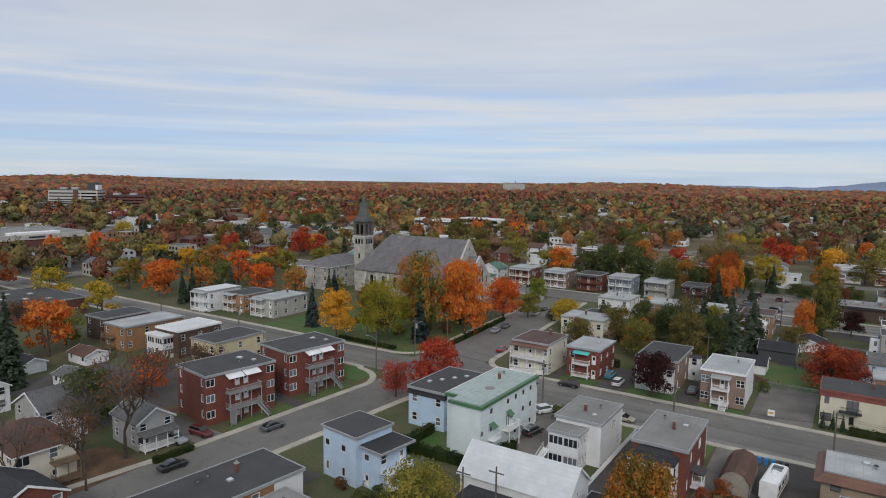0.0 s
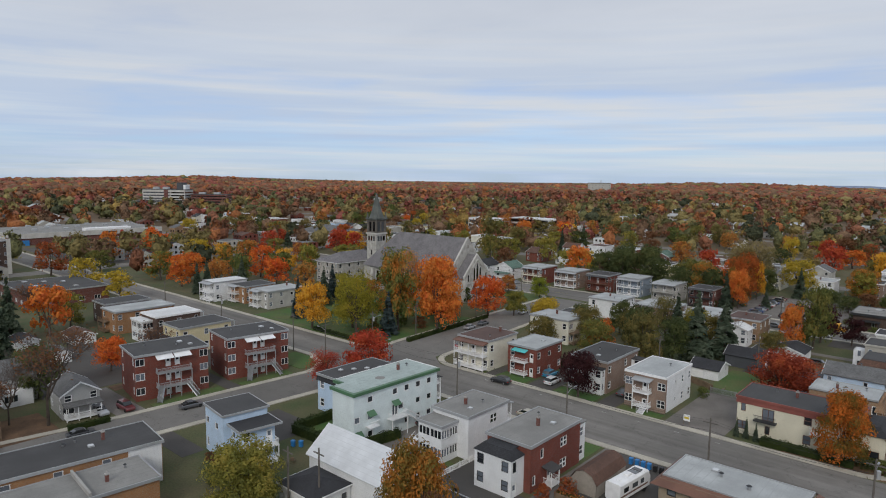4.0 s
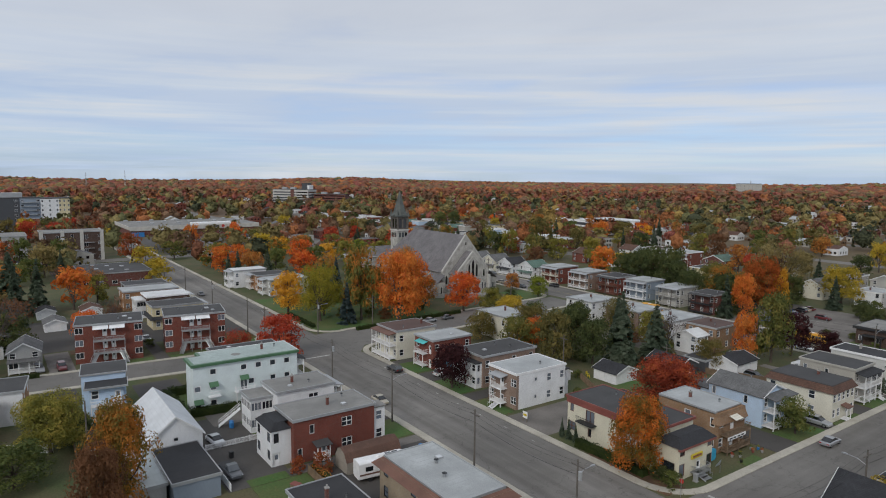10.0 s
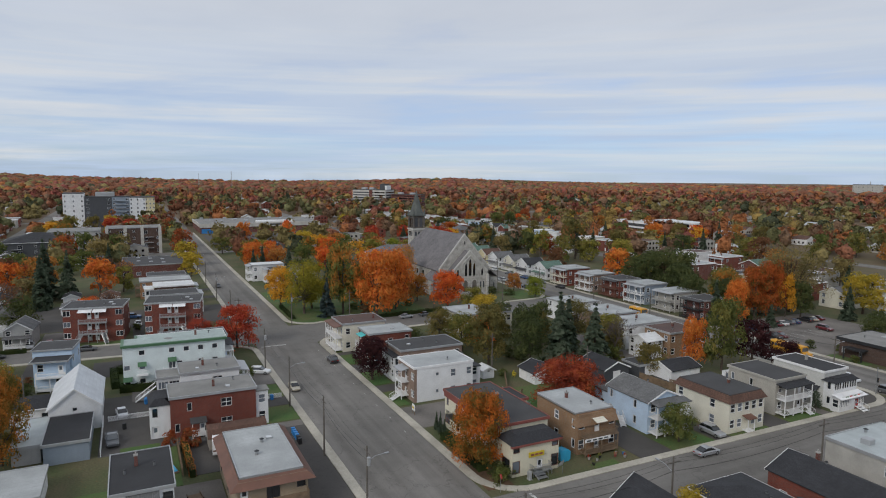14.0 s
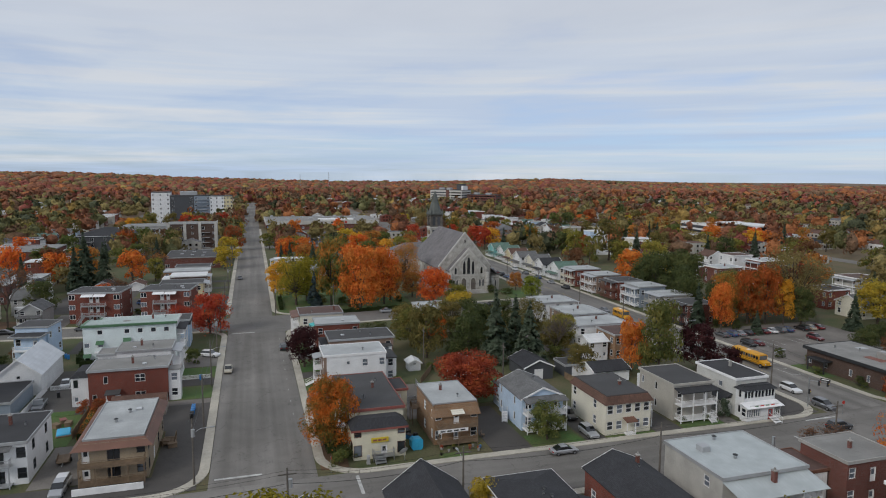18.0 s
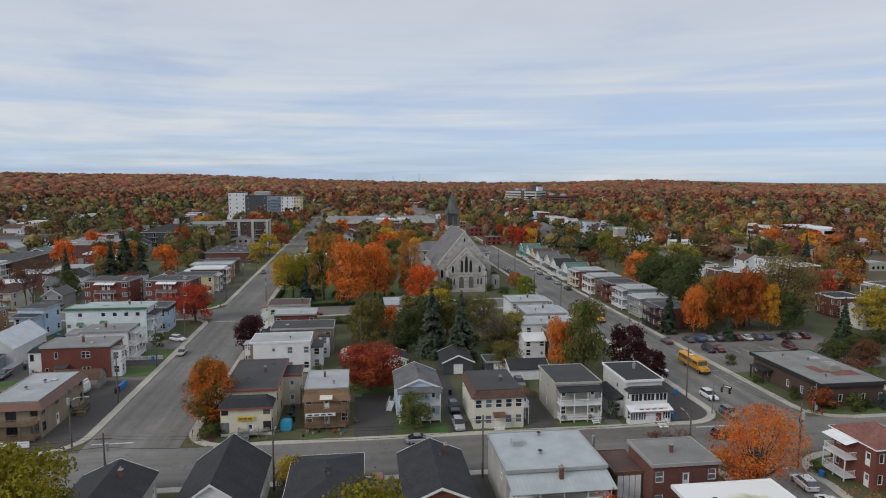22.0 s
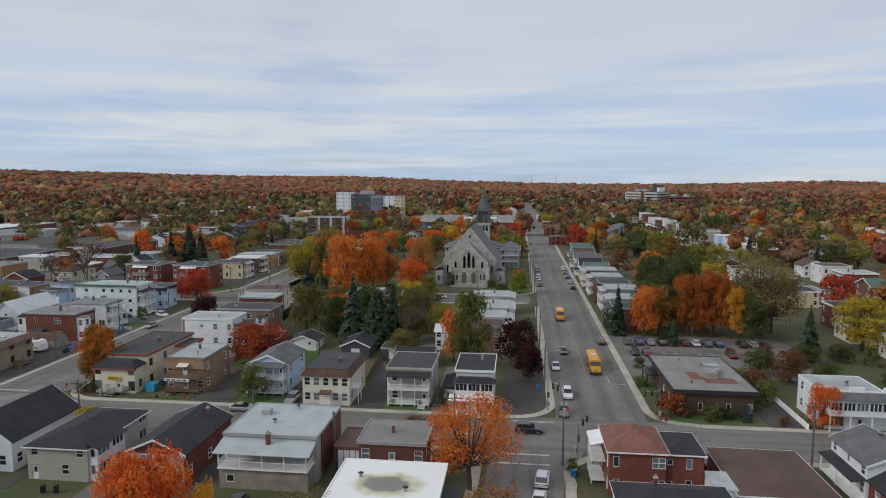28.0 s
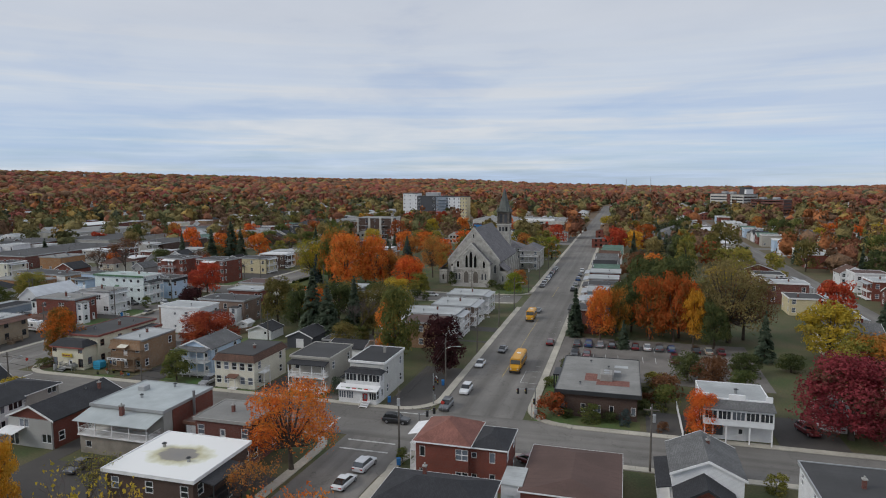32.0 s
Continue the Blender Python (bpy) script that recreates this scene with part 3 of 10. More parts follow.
def lattice(xs, zs, y0, y1):
    """One connected frame: bars fill the even columns and rows between the given lines, panes are left open."""
    s, nx, nz = Shape(), len(xs), len(zs)
    s.v = [(x, y, z) for y in (y0, y1) for z in zs for x in xs]

    def solid(i, j):
        return 0 <= i < nx - 1 and 0 <= j < nz - 1 and (i % 2 == 0 or j % 2 == 0)

    def q(i, j, k):
        return k * nx * nz + j * nx + i
    for i in range(nx - 1):
        for j in range(nz - 1):
            if not solid(i, j):
                continue
            s.f.append((q(i, j, 0), q(i + 1, j, 0), q(i + 1, j + 1, 0), q(i, j + 1, 0)))
            s.f.append((q(i, j + 1, 1), q(i + 1, j + 1, 1), q(i + 1, j, 1), q(i, j, 1)))
            for di, dj, a, b in ((-1, 0, (i, j + 1), (i, j)), (1, 0, (i + 1, j), (i + 1, j + 1)), (0, -1, (i, j), (i + 1, j)), (0, 1, (i + 1, j + 1), (i, j + 1))):
                if not solid(i + di, j + dj):
                    s.f.append((q(*b, 0), q(*a, 0), q(*a, 1), q(*b, 1)))
    return s


def sash(w, h, style, mat):
    """Frame with its mullions, standing 6 cm proud of the hole's plane; x across, y outwards negative, z up."""
    key = (round(w, 2), round(h, 2), style, mat.name)
    if key not in CACHE:
        b = 0.05
        xs, zs = [-w / 2 - 0.05, -w / 2 + b, w / 2 - b, w / 2 + 0.05], [-0.05, b, h - b, h + 0.05]
        if style in "WT":
            zs[2:2] = [h * 0.5 - 0.035, h * 0.5 + 0.035]
        if style in "BPT":
            xs[2:2] = [-0.04, 0.04]
        if style == "G":
            xs[2:2] = [-w / 6 - 0.035, -w / 6 + 0.035, w / 6 - 0.035, w / 6 + 0.035]
        s = lattice(xs, zs, -0.05, 0.1)
        g = Shape().box(-w / 2 + 0.02, 0.06, 0.02, w / 2 - 0.02, 0.085, h - 0.02)
        CACHE[key] = (s.mesh("window_frame", mat), g.mesh("pane", M["glass"]))
    return CACHE[key]


def leaf_door(w, h, mat):
    key = ("door", round(w, 2), round(h, 2), mat.name)
    if key not in CACHE:
        s = Shape().box(-w / 2 - 0.07, -0.05, 0, -w / 2 + 0.02, 0.1, h + 0.07).box(w / 2 - 0.02, -0.05, 0, w / 2 + 0.07, 0.1, h + 0.07)
        s.box(-w / 2 + 0.02, -0.05, h - 0.02, w / 2 - 0.02, 0.1, h + 0.07).box(-w / 2 + 0.02, 0.03, 0, w / 2 - 0.02, 0.08, h - 0.02)
        s.box(-w / 2 + 0.16, 0.015, 0.2, w / 2 - 0.16, 0.03, 0.85)
        g = Shape().box(-w / 2 + 0.2, 0.012, 1.05, w / 2 - 0.2, 0.03, h - 0.25)
        k = Shape().box(w / 2 - 0.16, -0.03, 0.95, w / 2 - 0.09, 0.03, 1.05)
        CACHE[key] = (s.mesh("door", mat), g.mesh("pane", M["glass"]), k.mesh("handle", M["metal"]))
    return CACHE[key]


SIZES = dict(W=(1.12, 1.5), B=(1.9, 1.4), S=(0.7, 0.75), N=(0.75, 1.45), T=(1.8, 1.5), P=(1.85, 2.05), D=(0.92, 2.05), G=(2.6, 1.4), R=(0.92, 2.05), V=(2.7, 2.3), X=(1.1, 1.05), L=(2.2, 1.9))


def body(H, x, y, w, d, z0, h, wall, S=(), E=(), N=(), W=(), sh=None, frame_mat="trim", door_mat="trim", base=0.0, name="wall"):
    """Four outer walls round (x, y) in the house's own axes, with a hole for each window or door. Each facade lists its storeys from
    the ground up, each a row of letters set evenly along the wall: SIZES names them, a dot is blank wall."""
    s = Shape()
    T = 0.22
    sides = dict(S=((x - w / 2, y - d / 2), (1, 0), w, S), E=((x + w / 2, y - d / 2), (0, 1), d, E), N=((x + w / 2, y + d / 2), (-1, 0), w, N), W=((x - w / 2, y + d / 2), (0, -1), d, W[:1]))
    for side, ((ox, oy), (dx, dy), L, rows) in sides.items():
        holes = []
        nx, ny = dy, -dx
        step = sh or (h / max(1, len(rows)) if rows else h)
        for i, row in enumerate(rows):
            for j, c in enumerate(row):
                if c in ". ":
                    continue
                ww, hh = SIZES[c]
                ww = min(ww, L / len(row) * 0.92)
                u = (j + 0.5) / len(row) * L
                sill = 0.06 if c in "DPR" else (0.1 if c == "V" else (0.55 if c == "L" else (1.45 if c == "S" else 0.95)))
                v = base + i * step + sill
                hh = min(hh, h - v - 0.12)
                if hh > 0.3:
                    holes.append((u - ww / 2, v, u + ww / 2, v + hh, c))
        us = sorted({0.0, L, *[q for k in holes for q in (k[0], k[2])]})
        vs = sorted({0.0, h, *[q for k in holes for q in (k[1], k[3])]})

        def P(u, v, t=0.0):
            return (ox + dx * u - nx * t, oy + dy * u - ny * t, z0 + v)
        for a, b in zip(us, us[1:]):
            for p, q in zip(vs, vs[1:]):
                if any(k[0] - 1e-6 <= a and b <= k[2] + 1e-6 and k[1] - 1e-6 <= p and q <= k[3] + 1e-6 for k in holes):
                    continue
                s.add([P(a, p), P(b, p), P(b, q), P(a, q)], [(0, 1, 2, 3)])
        for a, p, b, q, c in holes:
            o = [P(a, p), P(b, p), P(b, q), P(a, q)]
            i = [P(a, p, T), P(b, p, T), P(b, q, T), P(a, q, T)]
            s.add(o + i, [(1, 0, 4, 5), (2, 1, 5, 6), (3, 2, 6, 7), (0, 3, 7, 4)])
            m = pose(*P((a + b) / 2, p, 0.05), 0, 0, math.degrees(math.atan2(dy, dx)))
            if c in "DR":
                fr, gl, kn = leaf_door(b - a, q - p, M["reddoor"] if c == "R" else M[door_mat])
                o = put("door", fr, H, m)
                if name != "far_wall":
                    put("pane", gl, o)
            elif c == "V":
                key = ("garage_door", round(b - a, 2), round(q - p, 2))
                if key not in CACHE:
                    g = Shape()
                    n = 5
                    for r in range(n):
                        g.box(-(b - a) / 2, 0.0, (q - p) * r / n + 0.012, (b - a) / 2, 0.07, (q - p) * (r + 1) / n - 0.012)
                    g.box(-(b - a) / 2, 0.05, 0, (b - a) / 2, 0.09, q - p)
                    CACHE[key] = g.mesh("garage_door", M["trim"])
                put("garage_door", CACHE[key], H, m)
            else:
                fr, gl = sash(b - a, q - p, c, M[frame_mat])
                if name == "far_wall":
                    key = ("far", fr.name, gl.name)
                    if key not in CACHE:
                        me = fr.copy()
                        k, q = len(me.vertices), [v.co[:] for v in me.vertices]
                        fc = [tuple(pl.vertices) for pl in fr.polygons] + [tuple(i + k for i in pl.vertices) for pl in gl.polygons]
                        CACHE[key] = mesh_of("window", q + [v.co[:] for v in gl.vertices], fc, [fr.materials[0], gl.materials[0]], [0] * len(fr.polygons) + [1] * len(gl.polygons))
                    put("window", CACHE[key], H, m)
                else:
                    put("pane", gl, put("window", fr, H, m))
    if not s.f:
        return
    # inner shell and floor close the body
    s.add([(x - w / 2 + T, y - d / 2 + T, z0 + h - 0.05), (x + w / 2 - T, y - d / 2 + T, z0 + h - 0.05), (x + w / 2 - T, y + d / 2 - T, z0 + h - 0.05), (x - w / 2 + T, y + d / 2 - T, z0 + h - 0.05)], [(0, 1, 2, 3)])
    part("wall" if name == "far_wall" else name, s, M[wall], H)


def flat_roof(H, x, y, w, d, z, mat, edge="fascia", over=0.25, thick=0.32, lip=0.12):
    """Flat roof: a deck, and a fascia rim that stands a little above it."""
    x0, x1, y0, y1 = x - w / 2 - over, x + w / 2 + over, y - d / 2 - over, y + d / 2 + over
    part("roof", Shape().box(x0 + 0.1, y0 + 0.1, z, x1 - 0.1, y1 - 0.1, z + thick - lip), M[mat], H)
    e = Shape()
    for a in ((x0, y0, x1, y0 + 0.14), (x0, y1 - 0.14, x1, y1), (x0, y0 + 0.14, x0 + 0.14, y1 - 0.14), (x1 - 0.14, y0 + 0.14, x1, y1 - 0.14)):
        e.box(a[0], a[1], z - 0.14, a[2], a[3], z + thick)
    part("fascia", e, M[edge], H)


def gable_roof(H, x, y, w, d, z, rise, along, mat, wall, over=0.35, edge="trim"):
    """Pitched roof whose ridge runs along x or y, with gable walls and verge boards."""
    swap = along == "y"
    L, B = (d, w) if swap else (w, d)

    def P(u, v, q):
        return (x + v, y + u, q) if swap else (x + u, y - v, q)
    s, k = Shape(), rise / (B / 2)
    t = 0.16
    ze = z - over * k
    for sg in (-1, 1):
        o = [P(-L / 2 - over, sg * (B / 2 + over), ze), P(L / 2 + over, sg * (B / 2 + over), ze), P(L / 2 + over, 0, z + rise), P(-L / 2 - over, 0, z + rise)]
        lo = o
        hi = [(a, b, c + t) for a, b, c in o]
        s.add(lo + hi, [(0, 1, 2, 3), (7, 6, 5, 4), (0, 4, 5, 1), (1, 5, 6, 2), (3, 7, 4, 0)])
    part("roof", s, M[mat], H)
    for u in (-L / 2, L / 2):
        g = Shape()
        a = [P(u, -B / 2, z), P(u, B / 2, z), P(u, 0, z + rise)]
        b = [P(u * 0.985, -B / 2, z), P(u * 0.985, B / 2, z), P(u * 0.985, 0, z + rise)]
        g.add(a + b, [(0, 1, 2), (5, 4, 3), (0, 3, 4, 1), (1, 4, 5, 2), (2, 5, 3, 0)])
        part("gable_wall", g, M[wall], H)
    for u in (-1, 1):
        e = Shape()
        uu = u * (L / 2 + over + 0.03)
        for sg in (-1, 1):
            o = [P(uu, sg * (B / 2 + over), ze - 0.1), P(uu, sg * (B / 2 + over), ze + t + 0.05), P(uu, 0, z + rise + t + 0.05), P(uu, 0, z + rise - 0.12)]
            i = [P(uu - u * 0.06, sg * (B / 2 + over), ze - 0.1), P(uu - u * 0.06, sg * (B / 2 + over), ze + t + 0.05), P(uu - u * 0.06, 0, z + rise + t + 0.05), P(uu - u * 0.06, 0, z + rise - 0.12)]
            e.add(o + i, [(0, 1, 2, 3), (7, 6, 5, 4), (0, 4, 5, 1), (1, 5, 6, 2), (2, 6, 7, 3), (3, 7, 4, 0)])
        part("verge_board", e, M[edge], H)


def hip_roof(H, x, y, w, d, z, rise, mat, over=0.35, ridge=None, edge="trim"):
    x0, x1, y0, y1 = x - w / 2 - over, x + w / 2 + over, y - d / 2 - over, y + d / 2 + over
    r = max(0.0, abs(w - d) / 2) if ridge is None else ridge
    a, b = ((x - r, y), (x + r, y)) if w >= d else ((x, y - r), (x, y + r))
    if w >= d:
        f = [(0, 1, 5, 4), (1, 2, 5), (2, 3, 4, 5), (3, 0, 4)]
    else:
        f = [(0, 1, 4), (1, 2, 5, 4), (2, 3, 5), (3, 0, 4, 5)]
    v = [(x0, y0, z), (x1, y0, z), (x1, y1, z), (x0, y1, z), (*a, z + rise), (*b, z + rise)]
    s = Shape().add(v, f)
    s.box(x0, y0, z - 0.06, x1, y1, z)
    part("roof", s, M[mat], H)
    e = Shape()
    for q in ((x0 - .04, y0 - .04, x1 + .04, y0), (x0 - .04, y1, x1 + .04, y1 + .04), (x0 - .04, y0, x0, y1), (x1, y0, x1 + .04, y1)):
        e.box(q[0], q[1], z - 0.16, q[2], q[3], z + 0.03)
    part("eaves_board", e, M[edge], H)


def skirt(H, x, y, w, d, z0, z1, out, mat, inn=0.0):
    """A mansard band: sloping faces round the top of the walls."""
    a = [(x - w / 2 - out, y - d / 2 - out), (x + w / 2 + out, y - d / 2 - out), (x + w / 2 + out, y + d / 2 + out), (x - w / 2 - out, y + d / 2 + out)]
    b = [(x - w / 2 + inn, y - d / 2 + inn), (x + w / 2 - inn, y - d / 2 + inn), (x + w / 2 - inn, y + d / 2 - inn), (x - w / 2 + inn, y + d / 2 - inn)]
    v = [(*p, z0) for p in a] + [(*p, z1) for p in b] + [(x - w / 2, y - d / 2, z0), (x + w / 2, y - d / 2, z0), (x + w / 2, y + d / 2, z0), (x - w / 2, y + d / 2, z0)]
    f = [(i, (i + 1) % 4, 4 + (i + 1) % 4, 4 + i) for i in range(4)] + [(8 + i, 8 + (i + 1) % 4, (i + 1) % 4, i) for i in range(4)]
    part("mansard_band", Shape().add(v, f), M[mat], H)


def chimney(H, x, y, z, h=1.3, mat="darkbrick", a=0.42):
    c = part("chimney", Shape().box(x - a / 2, y - a / 2, z - 0.3, x + a / 2, y + a / 2, z + h - 0.15), M[mat], H)
    part("chimney_cap", Shape().box(x - a / 2 - 0.07, y - a / 2 - 0.07, z + h - 0.15, x + a / 2 + 0.07, y + a / 2 + 0.07, z + h).tube((x, y, z + h), (x, y, z + h + 0.3), 0.11), M["concrete"], c)


def vent(H, x, y, z, r=0.2, h=0.5, mat="metal"):
    v = part("roof_vent", Shape().tube((x, y, z - 0.1), (x, y, z + h), r * 0.7, n=8), M[mat], H)
    part("vent_cap", Shape().tube((x, y, z + h), (x, y, z + h + 0.14), r * 1.25, r * 0.5, n=8), M["darktrim" if mat == "metal" else mat], v)


def hatch(H, x, y, z, a=1.0):
    c = part("skylight", Shape().box(x - a / 2, y - a / 2, z - 0.1, x + a / 2, y + a / 2, z + 0.22), M["fascia"], H)
    part("pane", Shape().box(x - a / 2 + 0.08, y - a / 2 + 0.08, z + 0.22, x + a / 2 - 0.08, y + a / 2 - 0.08, z + 0.27), M["headlamp"], c)


def rail(parent, a, b, h=0.95, gap=0.14, mat="trim", name="railing"):
    """Guard between two floor points: two bars, end posts and thin balusters."""
    a, b = Vector(a), Vector(b)
    n = max(1, int((b - a).length / gap))
    s = Shape()
    up = Vector((0, 0, 1))
    s.tube(a + up * h, b + up * h, 0.045, n=4)
    s.tube(a + up * 0.1, b + up * 0.1, 0.035, n=4)
    for i in range(1, n):
        p = a.lerp(b, i / n)
        s.tube(p + up * 0.1, p + up * h, 0.022, n=3, cap=False)
    return part(name, s, M[mat], parent)


SIDE = dict(S=(0, -1), N=(0, 1), E=(1, 0), W=(-1, 0))


def porch(H, x, y, w, d, side, u0, u1, depth, decks, top=None, mat="trim", roof="fascia", posts=3, rails=True, thick=0.16, skirt_mat=None, name="porch"):
    """Galleries on one side of a body at (x, y) of size w by d: decks at the heights given, posts, rails, and a roof at top.
    u runs along the wall in metres from its middle."""
    nx, ny = SIDE[side]
    tx, ty = (1, 0) if nx == 0 else (0, 1)
    off = (d if nx == 0 else w) / 2

    def P(u, o, z):
        return (x + tx * u + nx * (off + o), y + ty * u + ny * (off + o), z)

    def slab(s, ua, ub, oa, ob, za, zb):
        p, q = P(ua, oa, za), P(ub, ob, zb)
        return s.box(min(p[0], q[0]), min(p[1], q[1]), za, max(p[0], q[0]), max(p[1], q[1]), zb)
    G = part(name, slab(Shape(), u0, u1, 0.01, depth, decks[0] - thick, decks[0]), M[mat], H)
    for z in decks[1:]:
        part("deck", slab(Shape(), u0, u1, 0.01, depth, z - thick, z), M[mat], G)
    hi = top if top is not None else decks[-1]
    for i in range(posts):
        u = u0 + 0.1 + (u1 - u0 - 0.2) * i / max(1, posts - 1)
        p = P(u, depth - 0.1, 0)
        part("post", Shape().box(p[0] - 0.07, p[1] - 0.07, 0.0, p[0] + 0.07, p[1] + 0.07, hi), M[mat], G)
    if rails:
        for z in decks:
            if z < 0.5:
                continue
            rail(G, P(u0 + 0.08, depth - 0.06, z), P(u1 - 0.08, depth - 0.06, z), mat=mat)
            rail(G, P(u0 + 0.06, 0.1, z), P(u0 + 0.06, depth - 0.1, z), mat=mat)
            rail(G, P(u1 - 0.06, 0.1, z), P(u1 - 0.06, depth - 0.1, z), mat=mat)
    if top is not None:
        s = Shape()
        a, b, c, e = P(u0 - 0.2, 0.0, top + 0.35), P(u1 + 0.2, 0.0, top + 0.35), P(u1 + 0.2, depth + 0.25, top), P(u0 - 0.2, depth + 0.25, top)
        hi4 = [(p[0], p[1], p[2] + 0.14) for p in (a, b, c, e)]
        s.add([a, b, c, e] + hi4, [(3, 2, 1, 0), (4, 5, 6, 7), (0, 1, 5, 4), (1, 2, 6, 5), (2, 3, 7, 6), (3, 0, 4, 7)])
        part("porch_roof", s, M[roof], G)
    if skirt_mat:
        part("apron", slab(Shape(), u0 + 0.05, u1 - 0.05, depth - 0.06, depth - 0.02, 0, decks[0] - thick), M[skirt_mat], G)
    return G


def stair(H, a, b, width=0.95, mat="metal", rails=True):
    """Open flight from the foot a to the head b: treads between two strings, with handrails."""
    a, b = Vector(a), Vector(b)
    go = Vector((b.x - a.x, b.y - a.y, 0))
    n = max(2, round((b.z - a.z) / 0.19))
    side = Vector((-go.y, go.x, 0)).normalized() * width / 2
    step = go / n
    line = []
    for i in range(n):
        z = a.z + (b.z - a.z) * (i + 1) / n
        line += [(a + step * i, z), (a + step * (i + 1), z)]
    v = []
    for p, z in line:
        v += [(*(p - side).xy, z), (*(p + side).xy, z), (*(p + side).xy, z - 0.07), (*(p - side).xy, z - 0.07)]
    m = len(line)
    s = Shape().add(v, [(4 * i + j, 4 * i + (j + 1) % 4, 4 * i + 4 + (j + 1) % 4, 4 * i + 4 + j) for i in range(m - 1) for j in range(4)] + [(3, 2, 1, 0), (4 * m - 4, 4 * m - 3, 4 * m - 2, 4 * m - 1)])
    st = part("stair", s, M[mat], H)
    for k in (-1, 1):
        part("string", Shape().tube(a + side * k, b + side * k, 0.09, n=4), M[mat], st)
        if rails:
            r = Shape().tube(a + side * k + Vector((0, 0, 0.95)), b + side * k + Vector((0, 0, 0.95)), 0.04, n=4)
            for i in range(n + 1):
                p = a.lerp(b, i / n) + side * k
                r.tube(p, p + Vector((0, 0, 0.95)), 0.02, n=3, cap=False)
            part("handrail", r, M[mat], st)
    return st


def awning(H, side, x, y, z, w, depth, mat, drop=0.5):
    nx, ny = SIDE[side]
    tx, ty = (1, 0) if nx == 0 else (0, 1)
    a = [(x - tx * w / 2, y - ty * w / 2, z), (x + tx * w / 2, y + ty * w / 2, z)]
    b = [(x + tx * w / 2 + nx * depth, y + ty * w / 2 + ny * depth, z - drop), (x - tx * w / 2 + nx * depth, y - ty * w / 2 + ny * depth, z - drop)]
    v = a + b
    v = v + [(p[0], p[1], p[2] - 0.07) for p in v]
    s = Shape().add(v, [(0, 1, 2, 3), (7, 6, 5, 4), (0, 4, 5, 1), (1, 5, 6, 2), (2, 6, 7, 3), (3, 7, 4, 0)])
    part("awning", s, M[mat], H)


# --- trees
def quads_mesh(name, C, Nrm, size, mat, rng, hues=None):
    """Many small leaf clumps: one bent quad at each centre, facing roughly along its normal."""
    n = len(C)
    t = rng.normal(size=(n, 3))
    t -= (t * Nrm).sum(1, keepdims=True) * Nrm
    t /= np.linalg.norm(t, axis=1, keepdims=True) + 1e-9
    b = np.cross(Nrm, t)
    s = size * rng.uniform(0.6, 1.35, (n, 1))
    k = Nrm * s * 0.25
    V = np.stack([C - t * s - k, C - b * s * 0.62 + k, C + t * s - k, C + b * s * 0.62 + k], 1).reshape(-1, 3)
    me = bpy.data.meshes.new(name)
    me.vertices.add(4 * n)
    me.vertices.foreach_set("co", V.astype(np.float32).ravel())
    me.loops.add(4 * n)
    me.loops.foreach_set("vertex_index", np.arange(4 * n, dtype=np.int32))
    me.polygons.add(n)
    me.polygons.foreach_set("loop_start", np.arange(0, 4 * n, 4, dtype=np.int32))
    for m in mat if hues is not None else (mat,):
        me.materials.append(m)
    if hues is not None:
        me.polygons.foreach_set("material_index", hues.astype(np.int32))
    me.update(calc_edges=True)
    me.validate()
    return me


def crown_points(rng, n, blobs, flat=0.85, low=0.28, spreadr=1.0):
    """Leaf places for a crown 1 high (z from low to 1) and about 1 wide: shells of many overlapping clumps, open between them."""
    z = rng.uniform(low + 0.1, 0.9, blobs)
    prof = 0.41 * np.sqrt(np.clip(1 - ((z - 0.4) / 0.6) ** 2, 0.03, 1))
    ang = rng.uniform(0, 2 * np.pi, blobs)
    rr = prof * np.sqrt(rng.uniform(0.12, 1.0, blobs)) * rng.uniform(0.85, 1.12, blobs) * spreadr
    rad = rng.uniform(0.2, 0.38, blobs)
    ctr = np.stack([rr * np.cos(ang), rr * np.sin(ang), z], 1)
    who = rng.integers(0, blobs, n)
    d = rng.normal(size=(n, 3))
    d[:, 2] = np.abs(d[:, 2]) * 0.95 - 0.4
    d /= np.linalg.norm(d, axis=1, keepdims=True)
    r = rad[who, None] * 0.52 * rng.uniform(0.74, 1.12, (n, 1))
    C = ctr[who] + d * r * np.array([1, 1, flat])
    Nn = d + rng.normal(scale=0.3, size=(n, 3))
    Nn /= np.linalg.norm(Nn, axis=1, keepdims=True)
    return C, Nn, ctr


